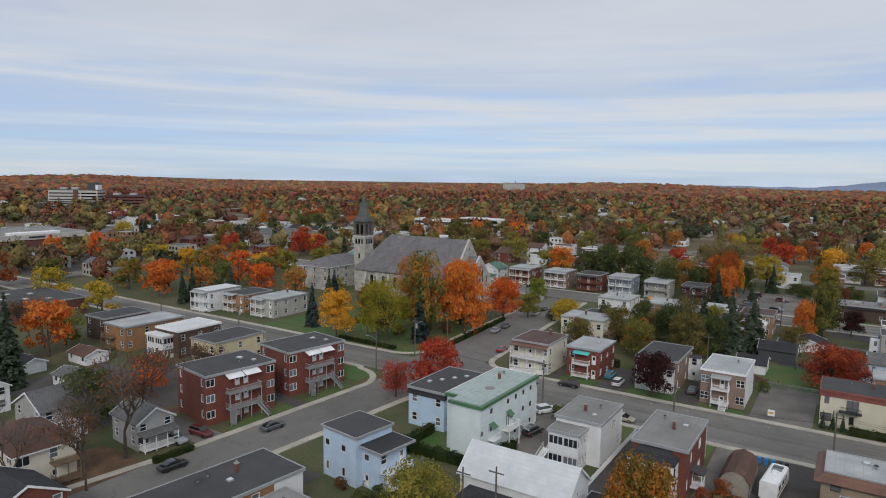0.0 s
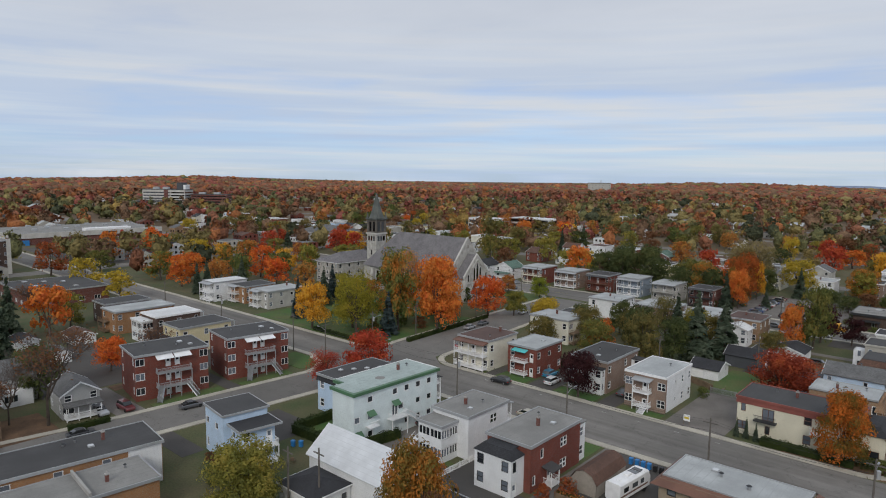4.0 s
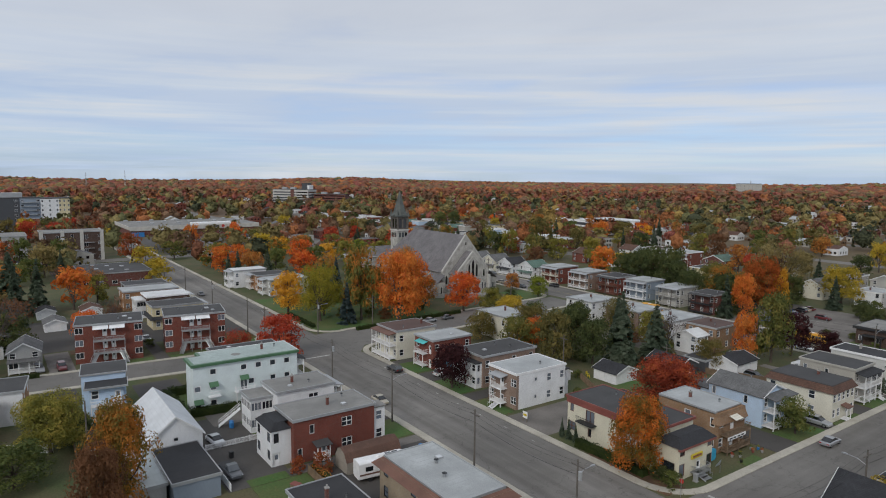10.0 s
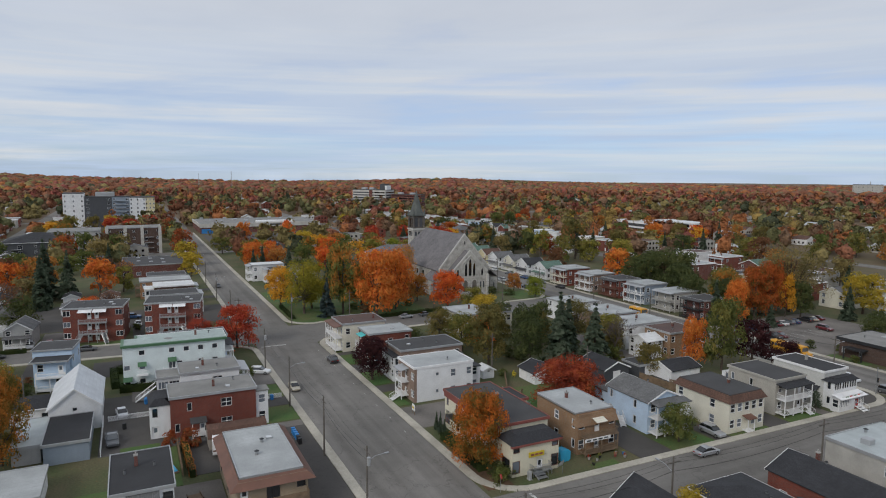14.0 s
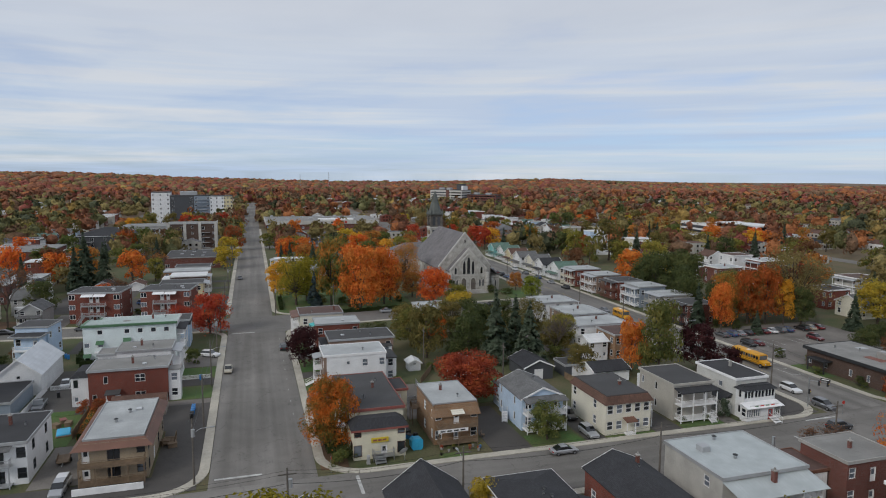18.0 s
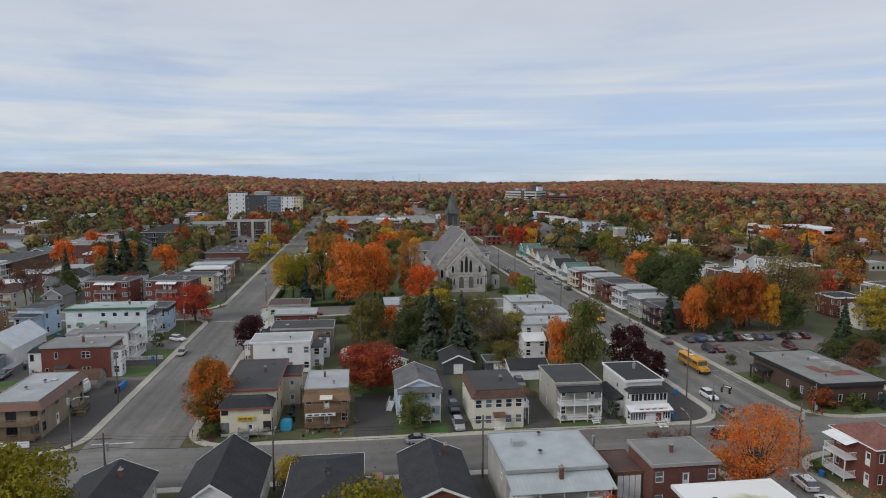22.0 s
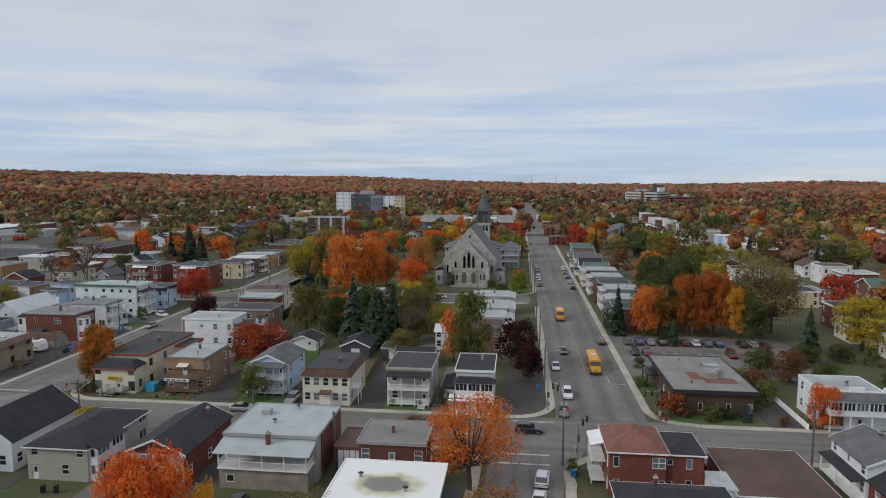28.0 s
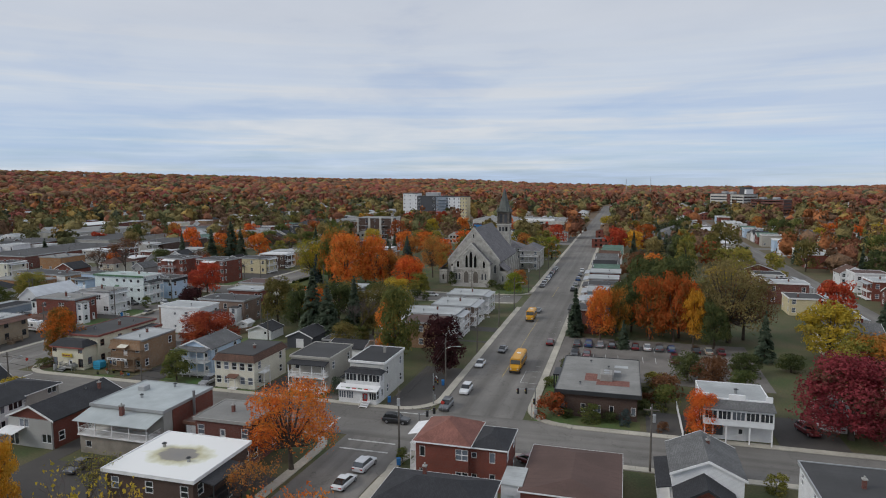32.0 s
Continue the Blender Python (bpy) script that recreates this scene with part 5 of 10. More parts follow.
H = house("tan brick apartment house with a brown metal eave band", 7.2, 104.4)
body(H, 0, 0, 17.4, 9.2, 0, 6.0, "beigebrick", S=("W.W.W", "W.W.W"), E=("D.P.W", "D.P.W"), N=("W.D.W.W", "W.W.W.W"), frame_mat="darktrim")
flat_roof(H, -0.2, 0, 16.4, 8.2, 6.1, "roof_pale", "fascia", 0.05)
skirt(H, 0, 0, 17.4, 9.2, 5.2, 6.25, 0.9, "browntrim", 0.35)
vent(H, 1.5, -0.8, 6.3, 0.3)
vent(H, -2.4, 0.6, 6.3, 0.3)
hatch(H, -3.5, 1.8, 6.3, 0.9)
porch(H, 0, 0, 17.4, 9.2, "E", -4.4, 4.4, 1.9, [0.5, 3.1], posts=5, mat="wood")
part("low_wall", Shape().box(12.3, -4.8, 0, 12.5, 4.4, 1.0), M["trim"], H, "white low wall before the galleries")

s = Shape()
prof = [(-2.1, 0), (-2.1, 1.9), (-1.3, 3.1), (0, 3.6), (1.3, 3.1), (2.1, 1.9), (2.1, 0)]
H = thing("shed", -12.3, 103.8, 0, 0, "small shed with a curved rusty brown roof", "shed")
n = len(prof)
for y in (-4.6, 4.5):
    part("end_wall", Shape().add([(x, y, z) for x, z in prof] + [(x, y + 0.1, z) for x, z in prof], [tuple(range(n)), tuple(range(2 * n - 1, n - 1, -1))] + [(i + 1, i, n + i, n + i + 1) for i in range(n - 1)]), M["block"], H)
s = Shape()
s.add([(x * 1.05, -4.8, z * 1.03) for x, z in prof[1:-1]] + [(x * 1.05, 4.8, z * 1.03) for x, z in prof[1:-1]], [(i + 1, i, i + 5, i + 6) for i in range(4)])
part("roof", s, M["sh_brown"], H)
part("side_wall", Shape().box(-2.12, -4.6, 0, -2.0, 4.6, 1.95), M["block"], H)
part("side_wall", Shape().box(2.0, -4.6, 0, 2.12, 4.6, 1.95), M["block"], H)
H = box_house("white two-storey duplex with a dark flat roof", 7.2, 89.0, 12.4, 7.2, 6.2, "white", "roof_dark", 0, "fascia", E=("W.P.W",) * 2, N=(".W..W.",) * 2, S=("W..W",) * 2, frame_mat="darktrim")
porch(H, 0, 0, 12.4, 7.2, "E", -1.7, 1.7, 1.4, [0.4, 3.3], posts=2, mat="fascia")
awning(H, "E", 6.2, 0, 6.0, 3.8, 1.5, "sh_grey", 0.35)
chimney(H, -1.4, -0.6, 6.4, 1.6)
vent(H, 0.6, -2.0, 6.4)
vent(H, -0.6, 1.6, 6.4)
H = box_house("low white shed with a pale flat roof", -2.5, 73.5, 10.0, 6.4, 2.9, "white", "roof_pale", cat="shed", name="shed")

# -- west of D --
for x, y in ((-100.6, 80.0), (-99.9, 99.7)):
    H = box_house("red brick three-storey walk-up with front balconies", x, y, 10.6, 14.4, 9.1, "redbrick", "roof_mid", -9, "fascia", E=("B..DD..B",) * 3, S=("N..N",) * 3, N=("N..N",) * 3, sh=2.95, base=0.3, group="red brick walk-ups")
    porch(H, 0, 0, 10.6, 14.4, "E", -3.4, 3.4, 1.6, [2.4, 5.4], posts=4, mat="fascia")
    for u in (-1.75, 1.75):
        awning(H, "E", 5.3, u, 8.9, 3.3, 1.6, "trim", 0.6)
    for u, k in ((-2.6, -1), (2.6, 1)):
        stair(H, (8.8, u + 1.2 * k, 0.1), (6.8, u, 2.4), 0.9, "metal")
    vent(H, 1.2, 2.0, 9.3, 0.25)
    vent(H, -2.0, -3.5, 9.3, 0.25)
    hatch(H, -1.0, 3.4, 9.3, 1.0)
    hatch(H, 2.2, 4.6, 9.3, 0.8)
H = box_house("pale yellow two-storey house with a dark roof", -126.3, 101.0, 9, 14, 6.6, "yellow", "roof_mid", S=("W.W",) * 2, E=("W.W.W",) * 2, N=("W.D",) * 2)
skirt(H, 0, -5.5, 9, 3, 3.0, 3.9, 0.8, "sh_dark", 0)
porch(H, 0, 0, 9, 14, "N", -3.6, 3.6, 1.6, [0.6, 3.4], top=6.1, posts=3)
H = box_house("dark brick two-storey house with a white gallery", -142.4, 101.8, 9, 12.4, 6.7, "brownbrick", "roof_white", E=("W.W.W",) * 2, N=("W.D",) * 2, edge="trim")
body(H, -1.0, -7.4, 6.5, 3.4, 0, 5.6, "white", S=("GG", "GG"), E=("G", "G"), name="gallery_wall")
flat_roof(H, -1.0, -7.4, 6.5, 3.4, 5.6, "roof_white", "trim")
porch(H, 0, 0, 9, 12.4, "N", -3.6, 3.6, 1.6, [0.6, 3.4], top=6.1, posts=3)
H = box_house("mustard brick two-storey block with a pale roof", -158.6, 99.9, 9.5, 16.8, 6.2, "orangebrick", "roof_pale", S=("W.W",) * 2, E=("W.W.W.W",) * 2, N=("W.D",) * 2)
porch(H, 0, 0, 9.5, 16.8, "S", -4, 0.5, 1.6, [0.5, 3.2], posts=2, mat="wood")
H = box_house("brown brick block with a pale roof edge", -172.5, 101, 9.0, 13.5, 6.0, "brownbrick", "roof_mid", S=("W.W",) * 2, E=("W.W.W",) * 2)
H = box_house("wide dark brick school with a flat gravel roof", -222, 98, 30, 25, 5.2, "darkbrick", "roof_mid", E=("B.B.B.B.B.",), S=("B.B.B.B.B.B",), cat="school", name="school")
for i in range(6):
    hatch(H, -11 + 4 * i, -6 + 5 * (i % 3), 5.4, 1.5)
for x, y, w, d, wl, rf, lb in ((-157.5, 70, 7.0, 5.0, "white", "sh_dark", "white garage with a dark gable roof"), (-139, 71, 7.6, 5.4, "white", "sh_grey", "white garage with a grey gable roof"), (-153.8, 82, 7.6, 5.6, "white", "sh_brown", "white garage with a brown gable roof")):
    gable_house(lb, x, y, w, d, 2.3, 1.1, "x", wl, rf, E=("V",), S=("X.X",), cat="garage", name="garage")
H = house("cream two-storey house with a brown hip roof", -103.5, 45.5, -5)
body(H, 0, 0, 13, 8.2, 0, 5.6, "ivory", S=("W.B", "W.B"), E=("B.D.", "B.W."), N=("W.W",) * 2)
hip_roof(H, 0, 0, 13, 8.2, 5.6, 2.2, "sh_brown", 0.5)
porch(H, 0, 0, 13, 8.2, "E", 0.3, 4.0, 2.0, [0.5, 3.2], posts=3, mat="wood")
H = gable_house("grey two-storey house with a porch and gable", -100.5, 62.3, 8.4, 6.4, 4.6, 2.0, "x", "grey", "sh_grey", -5, S=("W.W", "W.W"), E=("B.D", "W.W"))
porch(H, 0, 0, 8.4, 6.4, "E", -3.0, 3.0, 2.0, [0.5], top=2.7, posts=4, roof="sh_grey")
H = gable_house("grey gabled house with white trim", -117.5, 55.8, 9, 8, 5.2, 2.6, "y", "grey", "sh_grey", S=("W.W",) * 2, E=("W.W",) * 2, N=("W.W",) * 2)
body(H, 5.6, 0, 2.4, 5, 0, 3.0, "white", E=("G.",), name="porch_wall")
H = box_house("white two-storey house with a pale flat roof", -157.4, 44, 12, 12, 5.9, "white", "roof_pale", S=("W.W",) * 2, E=("W.W.W",) * 2, N=("W.W",) * 2)
H = gable_house("white gabled house with a dark roof", -138, 52, 9, 8, 5.0, 2.4, "x", "white", "sh_dark", E=("W.W",) * 2, S=("W.W",) * 2)

# -- north side of A, west of D --
H = box_house("white two-storey house with a pale roof", -181, 140.9, 7.5, 13, 6.7, "white", "roof_white", S=("W.D",) * 2, E=("W.W.W",) * 2)
porch(H, 0, 0, 7.5, 13, "S", -3.4, 3.4, 1.8, [0.5, 3.3], top=6.2, posts=4)
H = box_house("orange brick two-storey house with porches", -171.2, 146, 9.2, 12, 5.8, "orangebrick", "roof_mid", S=("W.D",) * 2, E=("W.W.W",) * 2)
porch(H, 0, 0, 9.2, 12, "S", -4, 0.8, 1.8, [0.5, 3.1], top=5.5, posts=3)
H = box_house("grey two-storey house with white porches", -157.8, 147.6, 9.6, 14.8, 5.8, "stucco", "roof_pale", S=("W.D",) * 2, E=("W.W.X.W",) * 2)
porch(H, 0, 0, 9.6, 14.8, "S", -4.2, 1.0, 1.8, [0.5, 3.1], top=5.5, posts=3)
chimney(H, -1.5, 4.5, 6.0)

# -- block between A, B, C and D --
H = box_house("ivory two-storey house with white galleries", -62.6, 142.3, 9.2, 11.4, 7.1, "ivory", "roof_brown", S=("W.D.W", "W.D.W"), E=("W..W", "W..W"), N=("W.W",) * 2)
porch(H, 0, 0, 9.2, 11.4, "S", -4.4, 4.4, 2.0, [0.6, 3.7], top=6.4, posts=5, roof="browntrim")
chimney(H, 1.0, 3.8, 7.3)
vent(H, 2.4, -2.4, 7.3)
H = box_house("red brick two-storey house with a teal awning", -50.8, 145.3, 7.8, 11.0, 6.7, "redbrick", "roof_pale", S=("W.D", "W.D"), E=("W.X.W", "W.X.W"), N=("W.W",) * 2)
porch(H, 0, 0, 7.8, 11.0, "S", -2.2, 1.8, 1.6, [0.6, 3.4], posts=2)
awning(H, "S", -0.2, -5.5, 6.2, 3.8, 1.4, "awn_teal", 0.4)
hatch(H, 1.2, 1.5, 6.9, 0.8)
H = box_house("brown brick two-storey block with a dark roof", -34.6, 148.7, 8.8, 15.0, 6.7, "pinkbrick", "roof_mid", E=("W..W.W", "W..W.W"), N=("W.W",) * 2)
body(H, 0, -8.3, 8.0, 1.6, 0, 5.4, "white", S=("W.D.W", "W.D.W"), E=("N", "N"), name="front_wall")
part("front_roof", Shape().box(-4.2, -9.3, 5.4, 4.2, -7.55, 5.6), M["roof_dark"], H)
vent(H, 1.5, 2.5, 6.9)
vent(H, -1.5, 0.5, 6.9)
hatch(H, 0.5, -4.0, 6.9, 0.8)
body(H, 5.6, 5.4, 2.4, 2.4, 0, 5.2, "white", E=("W", "W"), S=("D", "W"), name="rear_porch_wall")
part("rear_porch_roof", Shape().box(4.42, 4.0, 5.2, 7.0, 6.8, 5.36), M["roof_mid"], H)
H = house("white two-storey house with a brown brick front", -20.6, 145.0)
body(H, 0, 0.3, 8.4, 12.6, 0, 7.0, "white", E=("..S.W.W", "..S.W.W"), N=("W.W",) * 2, W=("..",))
body(H, 0, -6.3, 8.38, 0.6, 0, 6.98, "pinkbrick", S=("T.D.T", "T.D.T"), E=(".",), name="front_wall")
flat_roof(H, 0, 0, 8.4, 13.2, 7.0, "roof_pale", "trim", 0.15)
porch(H, 0, 0, 8.4, 13.2, "S", -1.9, 1.5, 1.7, [0.9, 3.7], top=6.0, posts=2)
stair(H, (0.6, -10.2, 0.1), (0.6, -8.4, 0.9), 1.2, "trim")
vent(H, 1.6, 2.0, 7.2)
body(H, -0.6, 7.9, 6.4, 2.6, 0, 5.2, "white", E=("W", "W"), N=("W.W",) * 2, name="rear_wall")
part("rear_roof", Shape().box(-4.0, 6.65, 5.2, 2.8, 9.4, 5.42), M["roof_mid"], H)

H = box_house("cream two-storey house with a dark rear roof", -62.6, 175.0, 12.2, 9.6, 6.6, "ivory", "roof_pale", S=("W.B.W", "W.B.W"), E=("B..", "B.."))
body(H, 1.5, 8.0, 8.8, 6.6, 0, 6.4, "ivory", E=("W.W",) * 2, N=("W.W",) * 2, name="rear_wall")
flat_roof(H, 1.5, 8.0, 8.8, 6.6, 6.4, "roof_mid")
porch(H, 0, 0, 12.2, 9.6, "E", -4.4, 0.5, 1.6, [0.5, 3.3], posts=3, mat="wood")
chimney(H, -1.0, 1.0, 6.8)

# cream shop house on the corner
H = house("cream shop house with red trim and dark roofs", 6.0, 143.3)
body(H, 0, 0.1, 18.6, 9.2, 0, 6.7, "cream", S=("T.N..W..W", "N.P..W..W"), N=("W.W.W.W",) * 2, frame_mat="browntrim")
flat_roof(H, 0, 0.1, 18.6, 9.2, 6.7, "roof_mid", "redtrim", 0.3)
part("red_band", Shape().box(-9.5, -4.62, 5.7, 9.3, -4.52, 6.5), M["redtrim"], H, "faded red metal band under the eaves")
body(H, 11.2, 0, 3.8, 8.4, 0, 5.1, "cream", E=("L..D.L", "W....W"), S=("L", "."), N=("W",), frame_mat="browntrim", sh=2.8, name="shop_wall")
skirt(H, 11.2, 0, 3.8, 8.4, 5.1, 6.3, 0.45, "sh_dark", 1.0)
part("shop_roof_top", Shape().box(10.3, -3.2, 6.2, 12.1, 3.2, 6.32), M["sh_dark"], H)
part("shop_cornice", Shape().box(13.1, -4.6, 4.75, 13.55, 4.6, 5.1), M["redtrim"], H)
sg = part("shop_sign", Shape().bev(13.16, -1.4, 2.75, 13.36, 1.4, 3.5, 0.05), M["sign_yellow"], H, "yellow shop sign over the entrance")
for i in range(3):
    part("sign_bar", Shape().box(13.37, -1.1 + 0.75 * i, 2.98, 13.4, -0.5 + 0.75 * i, 3.26), M["redtrim"], sg)
stair(H, (15.6, -0.2, 0.1), (13.5, -0.2, 0.75), 1.6, "metal")
porch(H, 11.2, 0, 3.8, 8.4, "E", -1.3, 2.2, 1.3, [0.75], posts=2, mat="metal")
part("balcony", Shape().box(-6.2, -5.9, 3.3, -2.6, -4.55, 3.46), M["darktrim"], H)
rail(H, (-6.2, -5.85, 3.46), (-2.6, -5.85, 3.46), mat="darktrim")
part("balcony", Shape().box(2.6, -6.0, 3.3, 7.0, -4.55, 3.46), M["trim"], H)
rail(H, (2.6, -5.95, 3.46), (7.0, -5.95, 3.46))
chimney(H, -1.0, 1.4, 6.9, 1.1)
vent(H, 4.0, -1.0, 6.9)
vent(H, -4.5, 2.5, 6.9)
body(H, -4.5, 6.3, 6, 3.2, 0, 5.8, "cream", N=("W.W",) * 2, E=("D", "D"), name="rear_wall")
flat_roof(H, -4.5, 6.3, 6, 3.2, 5.8, "roof_dark", "redtrim")

H = house("tan brick two-storey house with crowded front balconies", 11.0, 156.8)
body(H, 0, 0, 11.6, 7.8, 0, 6.6, "tanbrick", E=("W.D.W", "W.D.W"), S=("..W.N", "..W.N"), N=("W.W",) * 2)
flat_roof(H, -0.4, 0, 10.8, 7.6, 6.6, "roof_pale", "fascia", 0.1)
skirt(H, 5.4, 0, 0.9, 7.8, 4.8, 6.7, 0.35, "tanbrick", 0.2)
porch(H, 0, 0, 11.6, 7.8, "E", -3.4, 3.4, 1.5, [0.6, 3.2], posts=3, mat="wood")
awning(H, "E", 5.95, 0, 5.9, 2.2, 1.2, "ivory", 0.4)
sg = part("sign_board", Shape().box(7.32, -3.6, 2.6, 7.4, 1.6, 3.15), M["trim"], H, "white sign board along the balcony")
for i in range(4):
    part("sign_bar", Shape().box(7.4, -3.2 + 1.15 * i, 2.75, 7.43, -2.4 + 1.15 * i, 2.98), M["darktrim"], sg)
chimney(H, -1.8, -0.6, 6.8, 1.0, "darkbrick")
vent(H, 2.6, 1.2, 6.8)
porch(H, 0, 0, 11.6, 7.8, "S", -5.4, -3.4, 1.5, [3.2], posts=2, mat="wood")

H = gable_house("light blue gabled house with a grey shingle roof", 9.8, 173.4, 10.6, 8.0, 5.8, 1.7, "x", "blue", "sh_grey", S=("N..N.", "N..N."), N=("W.W", "W.W"), E=("W.D", "W.D"))
porch(H, 0, 0, 10.6, 8.0, "E", -3.8, 3.8, 2.2, [0.6, 3.3], top=5.6, posts=5, roof="sh_grey")
body(H, -7.4, -1.0, 4.4, 5.0, 0, 4.2, "blue", S=("W",), name="rear_wall")
part("rear_roof", Shape().box(-9.9, -3.8, 4.2, -5.0, 1.8, 4.4), M["sh_grey"], H)
vent(H, 0.6, 0.3, 7.5)
stair(H, (1.0, -5.4, 0.1), (-1.0, -4.6, 1.4), 0.9, "trim")

H = house("cream house with a brown mansard roof", 15.0, 187.0)
body(H, 0, 0, 12.4, 9.0, 0, 5.7, "ivory", E=("WW.WW", "WWWWW"), S=("W..W.", "W..W."), N=("W.W",) * 2, sh=2.85)
skirt(H, 0, 0, 12.4, 9.0, 5.6, 7.0, 0.4, "sh_brown", 0.5)
part("roof", Shape().box(-5.8, -4.1, 6.8, 5.8, 4.1, 6.98), M["roof_mid"], H)
porch(H, 0, 0, 12.4, 9.0, "E", -0.9, 0.9, 1.2, [0.3], top=2.5, posts=2, rails=False, roof="browntrim")
chimney(H, 0.8, 1.4, 7.0, 0.8, "darkbrick")
porch(H, 0, 0, 12.4, 9.0, "N", 2.4, 4.8, 1.4, [3.2], posts=2)

H = box_house("grey two-storey house with white front galleries", 13.0, 202.4, 10.8, 8.4, 6.7, "greige", "roof_mid", E=("W.D", "W.D"), S=("N.N..", "N.N.."), N=("W.W",) * 2, edge="greige")
porch(H, 0, 0, 10.8, 8.4, "E", -3.9, 3.9, 2.0, [0.6, 3.3], top=5.7, posts=4, roof="sh_dark")
stair(H, (8.6, 2.6, 0.1), (7.3, 2.6, 0.6), 1.2, "trim")
body(H, -6.6, -1.5, 2.4, 3.4, 0, 5.0, "white", S=("N", "N"), name="rear_porch_wall")

H = house("pale grey two-storey house with a glazed front porch", 13.6, 214.8)
body(H, 0, 0, 11.2, 7.0, 0, 6.9, "palegrey", S=("..X.", "..X."), E=(".", "WWWW"), N=("W.W",) * 2)
flat_roof(H, 0, 0, 11.2, 7.0, 6.9, "roof_dark", "trim")
body(H, 6.7, 0, 2.2, 7.0, 0, 5.4, "white", E=("GG.", "GGG"), S=("N", "N"), N=("N", "N"), sh=2.9, name="sunroom_wall")
skirt(H, 6.7, 0, 2.2, 7.0, 5.4, 6.1, 0.4, "sh_dark", 0.6)
part("sunroom_roof", Shape().box(6.1, -3, 6.0, 7.3, 3, 6.1), M["sh_dark"], H)
body(H, 8.6, -0.4, 1.7, 7.6, 0, 2.7, "white", E=("GG.RG",), S=("W",), N=("W",), name="porch_wall")
awning(H, "E", 7.9, -0.4, 3.3, 8.2, 2.2, "trim", 0.5)
body(H, 0.5, -4.7, 8.4, 2.4, 0, 3.0, "palegrey", S=("..W",), E=("W",), name="side_wall")
awning(H, "S", 0.5, -3.5, 3.9, 9.0, 2.9, "sh_dark", 0.8)
chimney(H, -1.4, 1.0, 7.1, 1.0, "concrete")
stair(H, (11.4, 1.4, 0.1), (9.5, 1.4, 0.7), 1.4, "trim")
sg = part("sign_board", Shape().box(9.5, -3.6, 2.75, 9.6, 2.8, 3.25), M["trim"], H, "white sign board over the porch")
for i in range(4):
    part("sign_bar", Shape().box(9.6, -2.6 + 1.2 * i, 2.9, 9.63, -1.8 + 1.2 * i, 3.1), M["sign_red" if i % 2 else "greentrim"], sg)

# small buildings in the yards
H = gable_house("white garage with a dark gable roof", -18.8, 170.0, 6.4, 6.8, 2.4, 1.3, "x", "white", "sh_dark", E=(".S",), S=("V.",), cat="garage", name="garage")
H = gable_house("white garden shed with a small window", -25.4, 159.8, 3.0, 2.8, 1.9, 0.7, "x", "white", "roof_white", E=("S",), cat="shed", name="shed")
H = gable_house("dark garage with a charcoal gable roof", -14.6, 184.6, 8.6, 6.8, 2.9, 1.5, "x", "char", "sh_dark", E=(".V.",), cat="garage", name="garage")
H = box_house("low dark garage with a flat roof", -12.9, 194.0, 5.4, 6.0, 2.6, "char", "roof_mid", E=("V",), cat="garage", name="garage")
H = gable_house("white double garage with a dark roof", -8.3, 199.5, 7.2, 8.6, 2.5, 1.2, "y", "white", "sh_dark", E=("V.V",), cat="garage", name="garage")

# row on the south side of C
for x, y, w, d, h, wl, rf, lb in ((-34.4, 212.0, 9.4, 15, 6.2, "white", "roof_pale", "white two-storey house with a pale roof"), (-22.9, 213.6, 8.8, 10.2, 6.3, "tanbrick", "roof_brown", "brown brick two-storey house with a brown roof"),
                                  (-49.4, 214.6, 12, 11, 5.9, "pinkbrick", "roof_pale", "brick and white house with a pale roof"), (-66.0, 214.4, 10.6, 11.4, 5.9, "white", "roof_pale", "white two-storey house with galleries")):
    H = box_house(lb, x, y, w, d, h, wl, rf, S=("W.W",) * 2, E=("W.W.W",) * 2, N=("W.D.W",) * 2)
    porch(H, 0, 0, w, d, "N", -w / 2 + 0.4, w / 2 - 0.4, 1.8, [0.5, 3.1], top=5.6, posts=4)
    chimney(H, -1.0, 1.0, h + 0.2, 1.0)
    vent(H, 2.0, -2.0, h + 0.2)
H = gable_house("white rear house with a pale blue awning roof", -23.2, 205.0, 6.4, 5.0, 4.6, 1.2, "y", "white", "roof_white", S=("W.W", "W.W"), E=("W.D", "W.W"))

# row on the north side of C
row = ((-49, 254, 8.6, 9.4, 6.4, "darkbrick", "roof_mid", "dark red brick house with galleries"), (-63, 256, 9, 10, 6.4, "stucco", "roof_pale", "pale grey house with round-arched galleries"),
       (-77, 256, 9.4, 10, 6.9, "slate", "roof_pale", "blue-grey house with white galleries"), (-90, 255.5, 9.6, 10, 6.7, "redbrick", "roof_mid", "red brick house with front galleries"),
       (-104, 255, 9.8, 10, 6.8, "pinkbrick", "roof_pale", "brick house with white galleries"), (-120, 255, 10, 11, 6.8, "redbrick", "roof_pale", "red brick house with cream galleries"))
for (x, y, w, d, h, wl, rf, lb), gm in zip(row, ("darktrim", "stucco", "trim", "browntrim", "trim", "ivory")):
    H = box_house(lb, x, y, w, d, h, wl, rf, S=("W.D.W",) * 2, E=("W..W",) * 2, group="houses along the wide street", edge="fascia")
    porch(H, 0, 0, w, d, "S", -w / 2 + 0.3, w / 2 - 0.3, 1.9, [0.6, 3.5], top=6.2, posts=4, mat=gm, roof="roof_mid" if gm in ("darktrim", "browntrim") else "fascia")
    vent(H, 1.5, 1.5, h + 0.2)
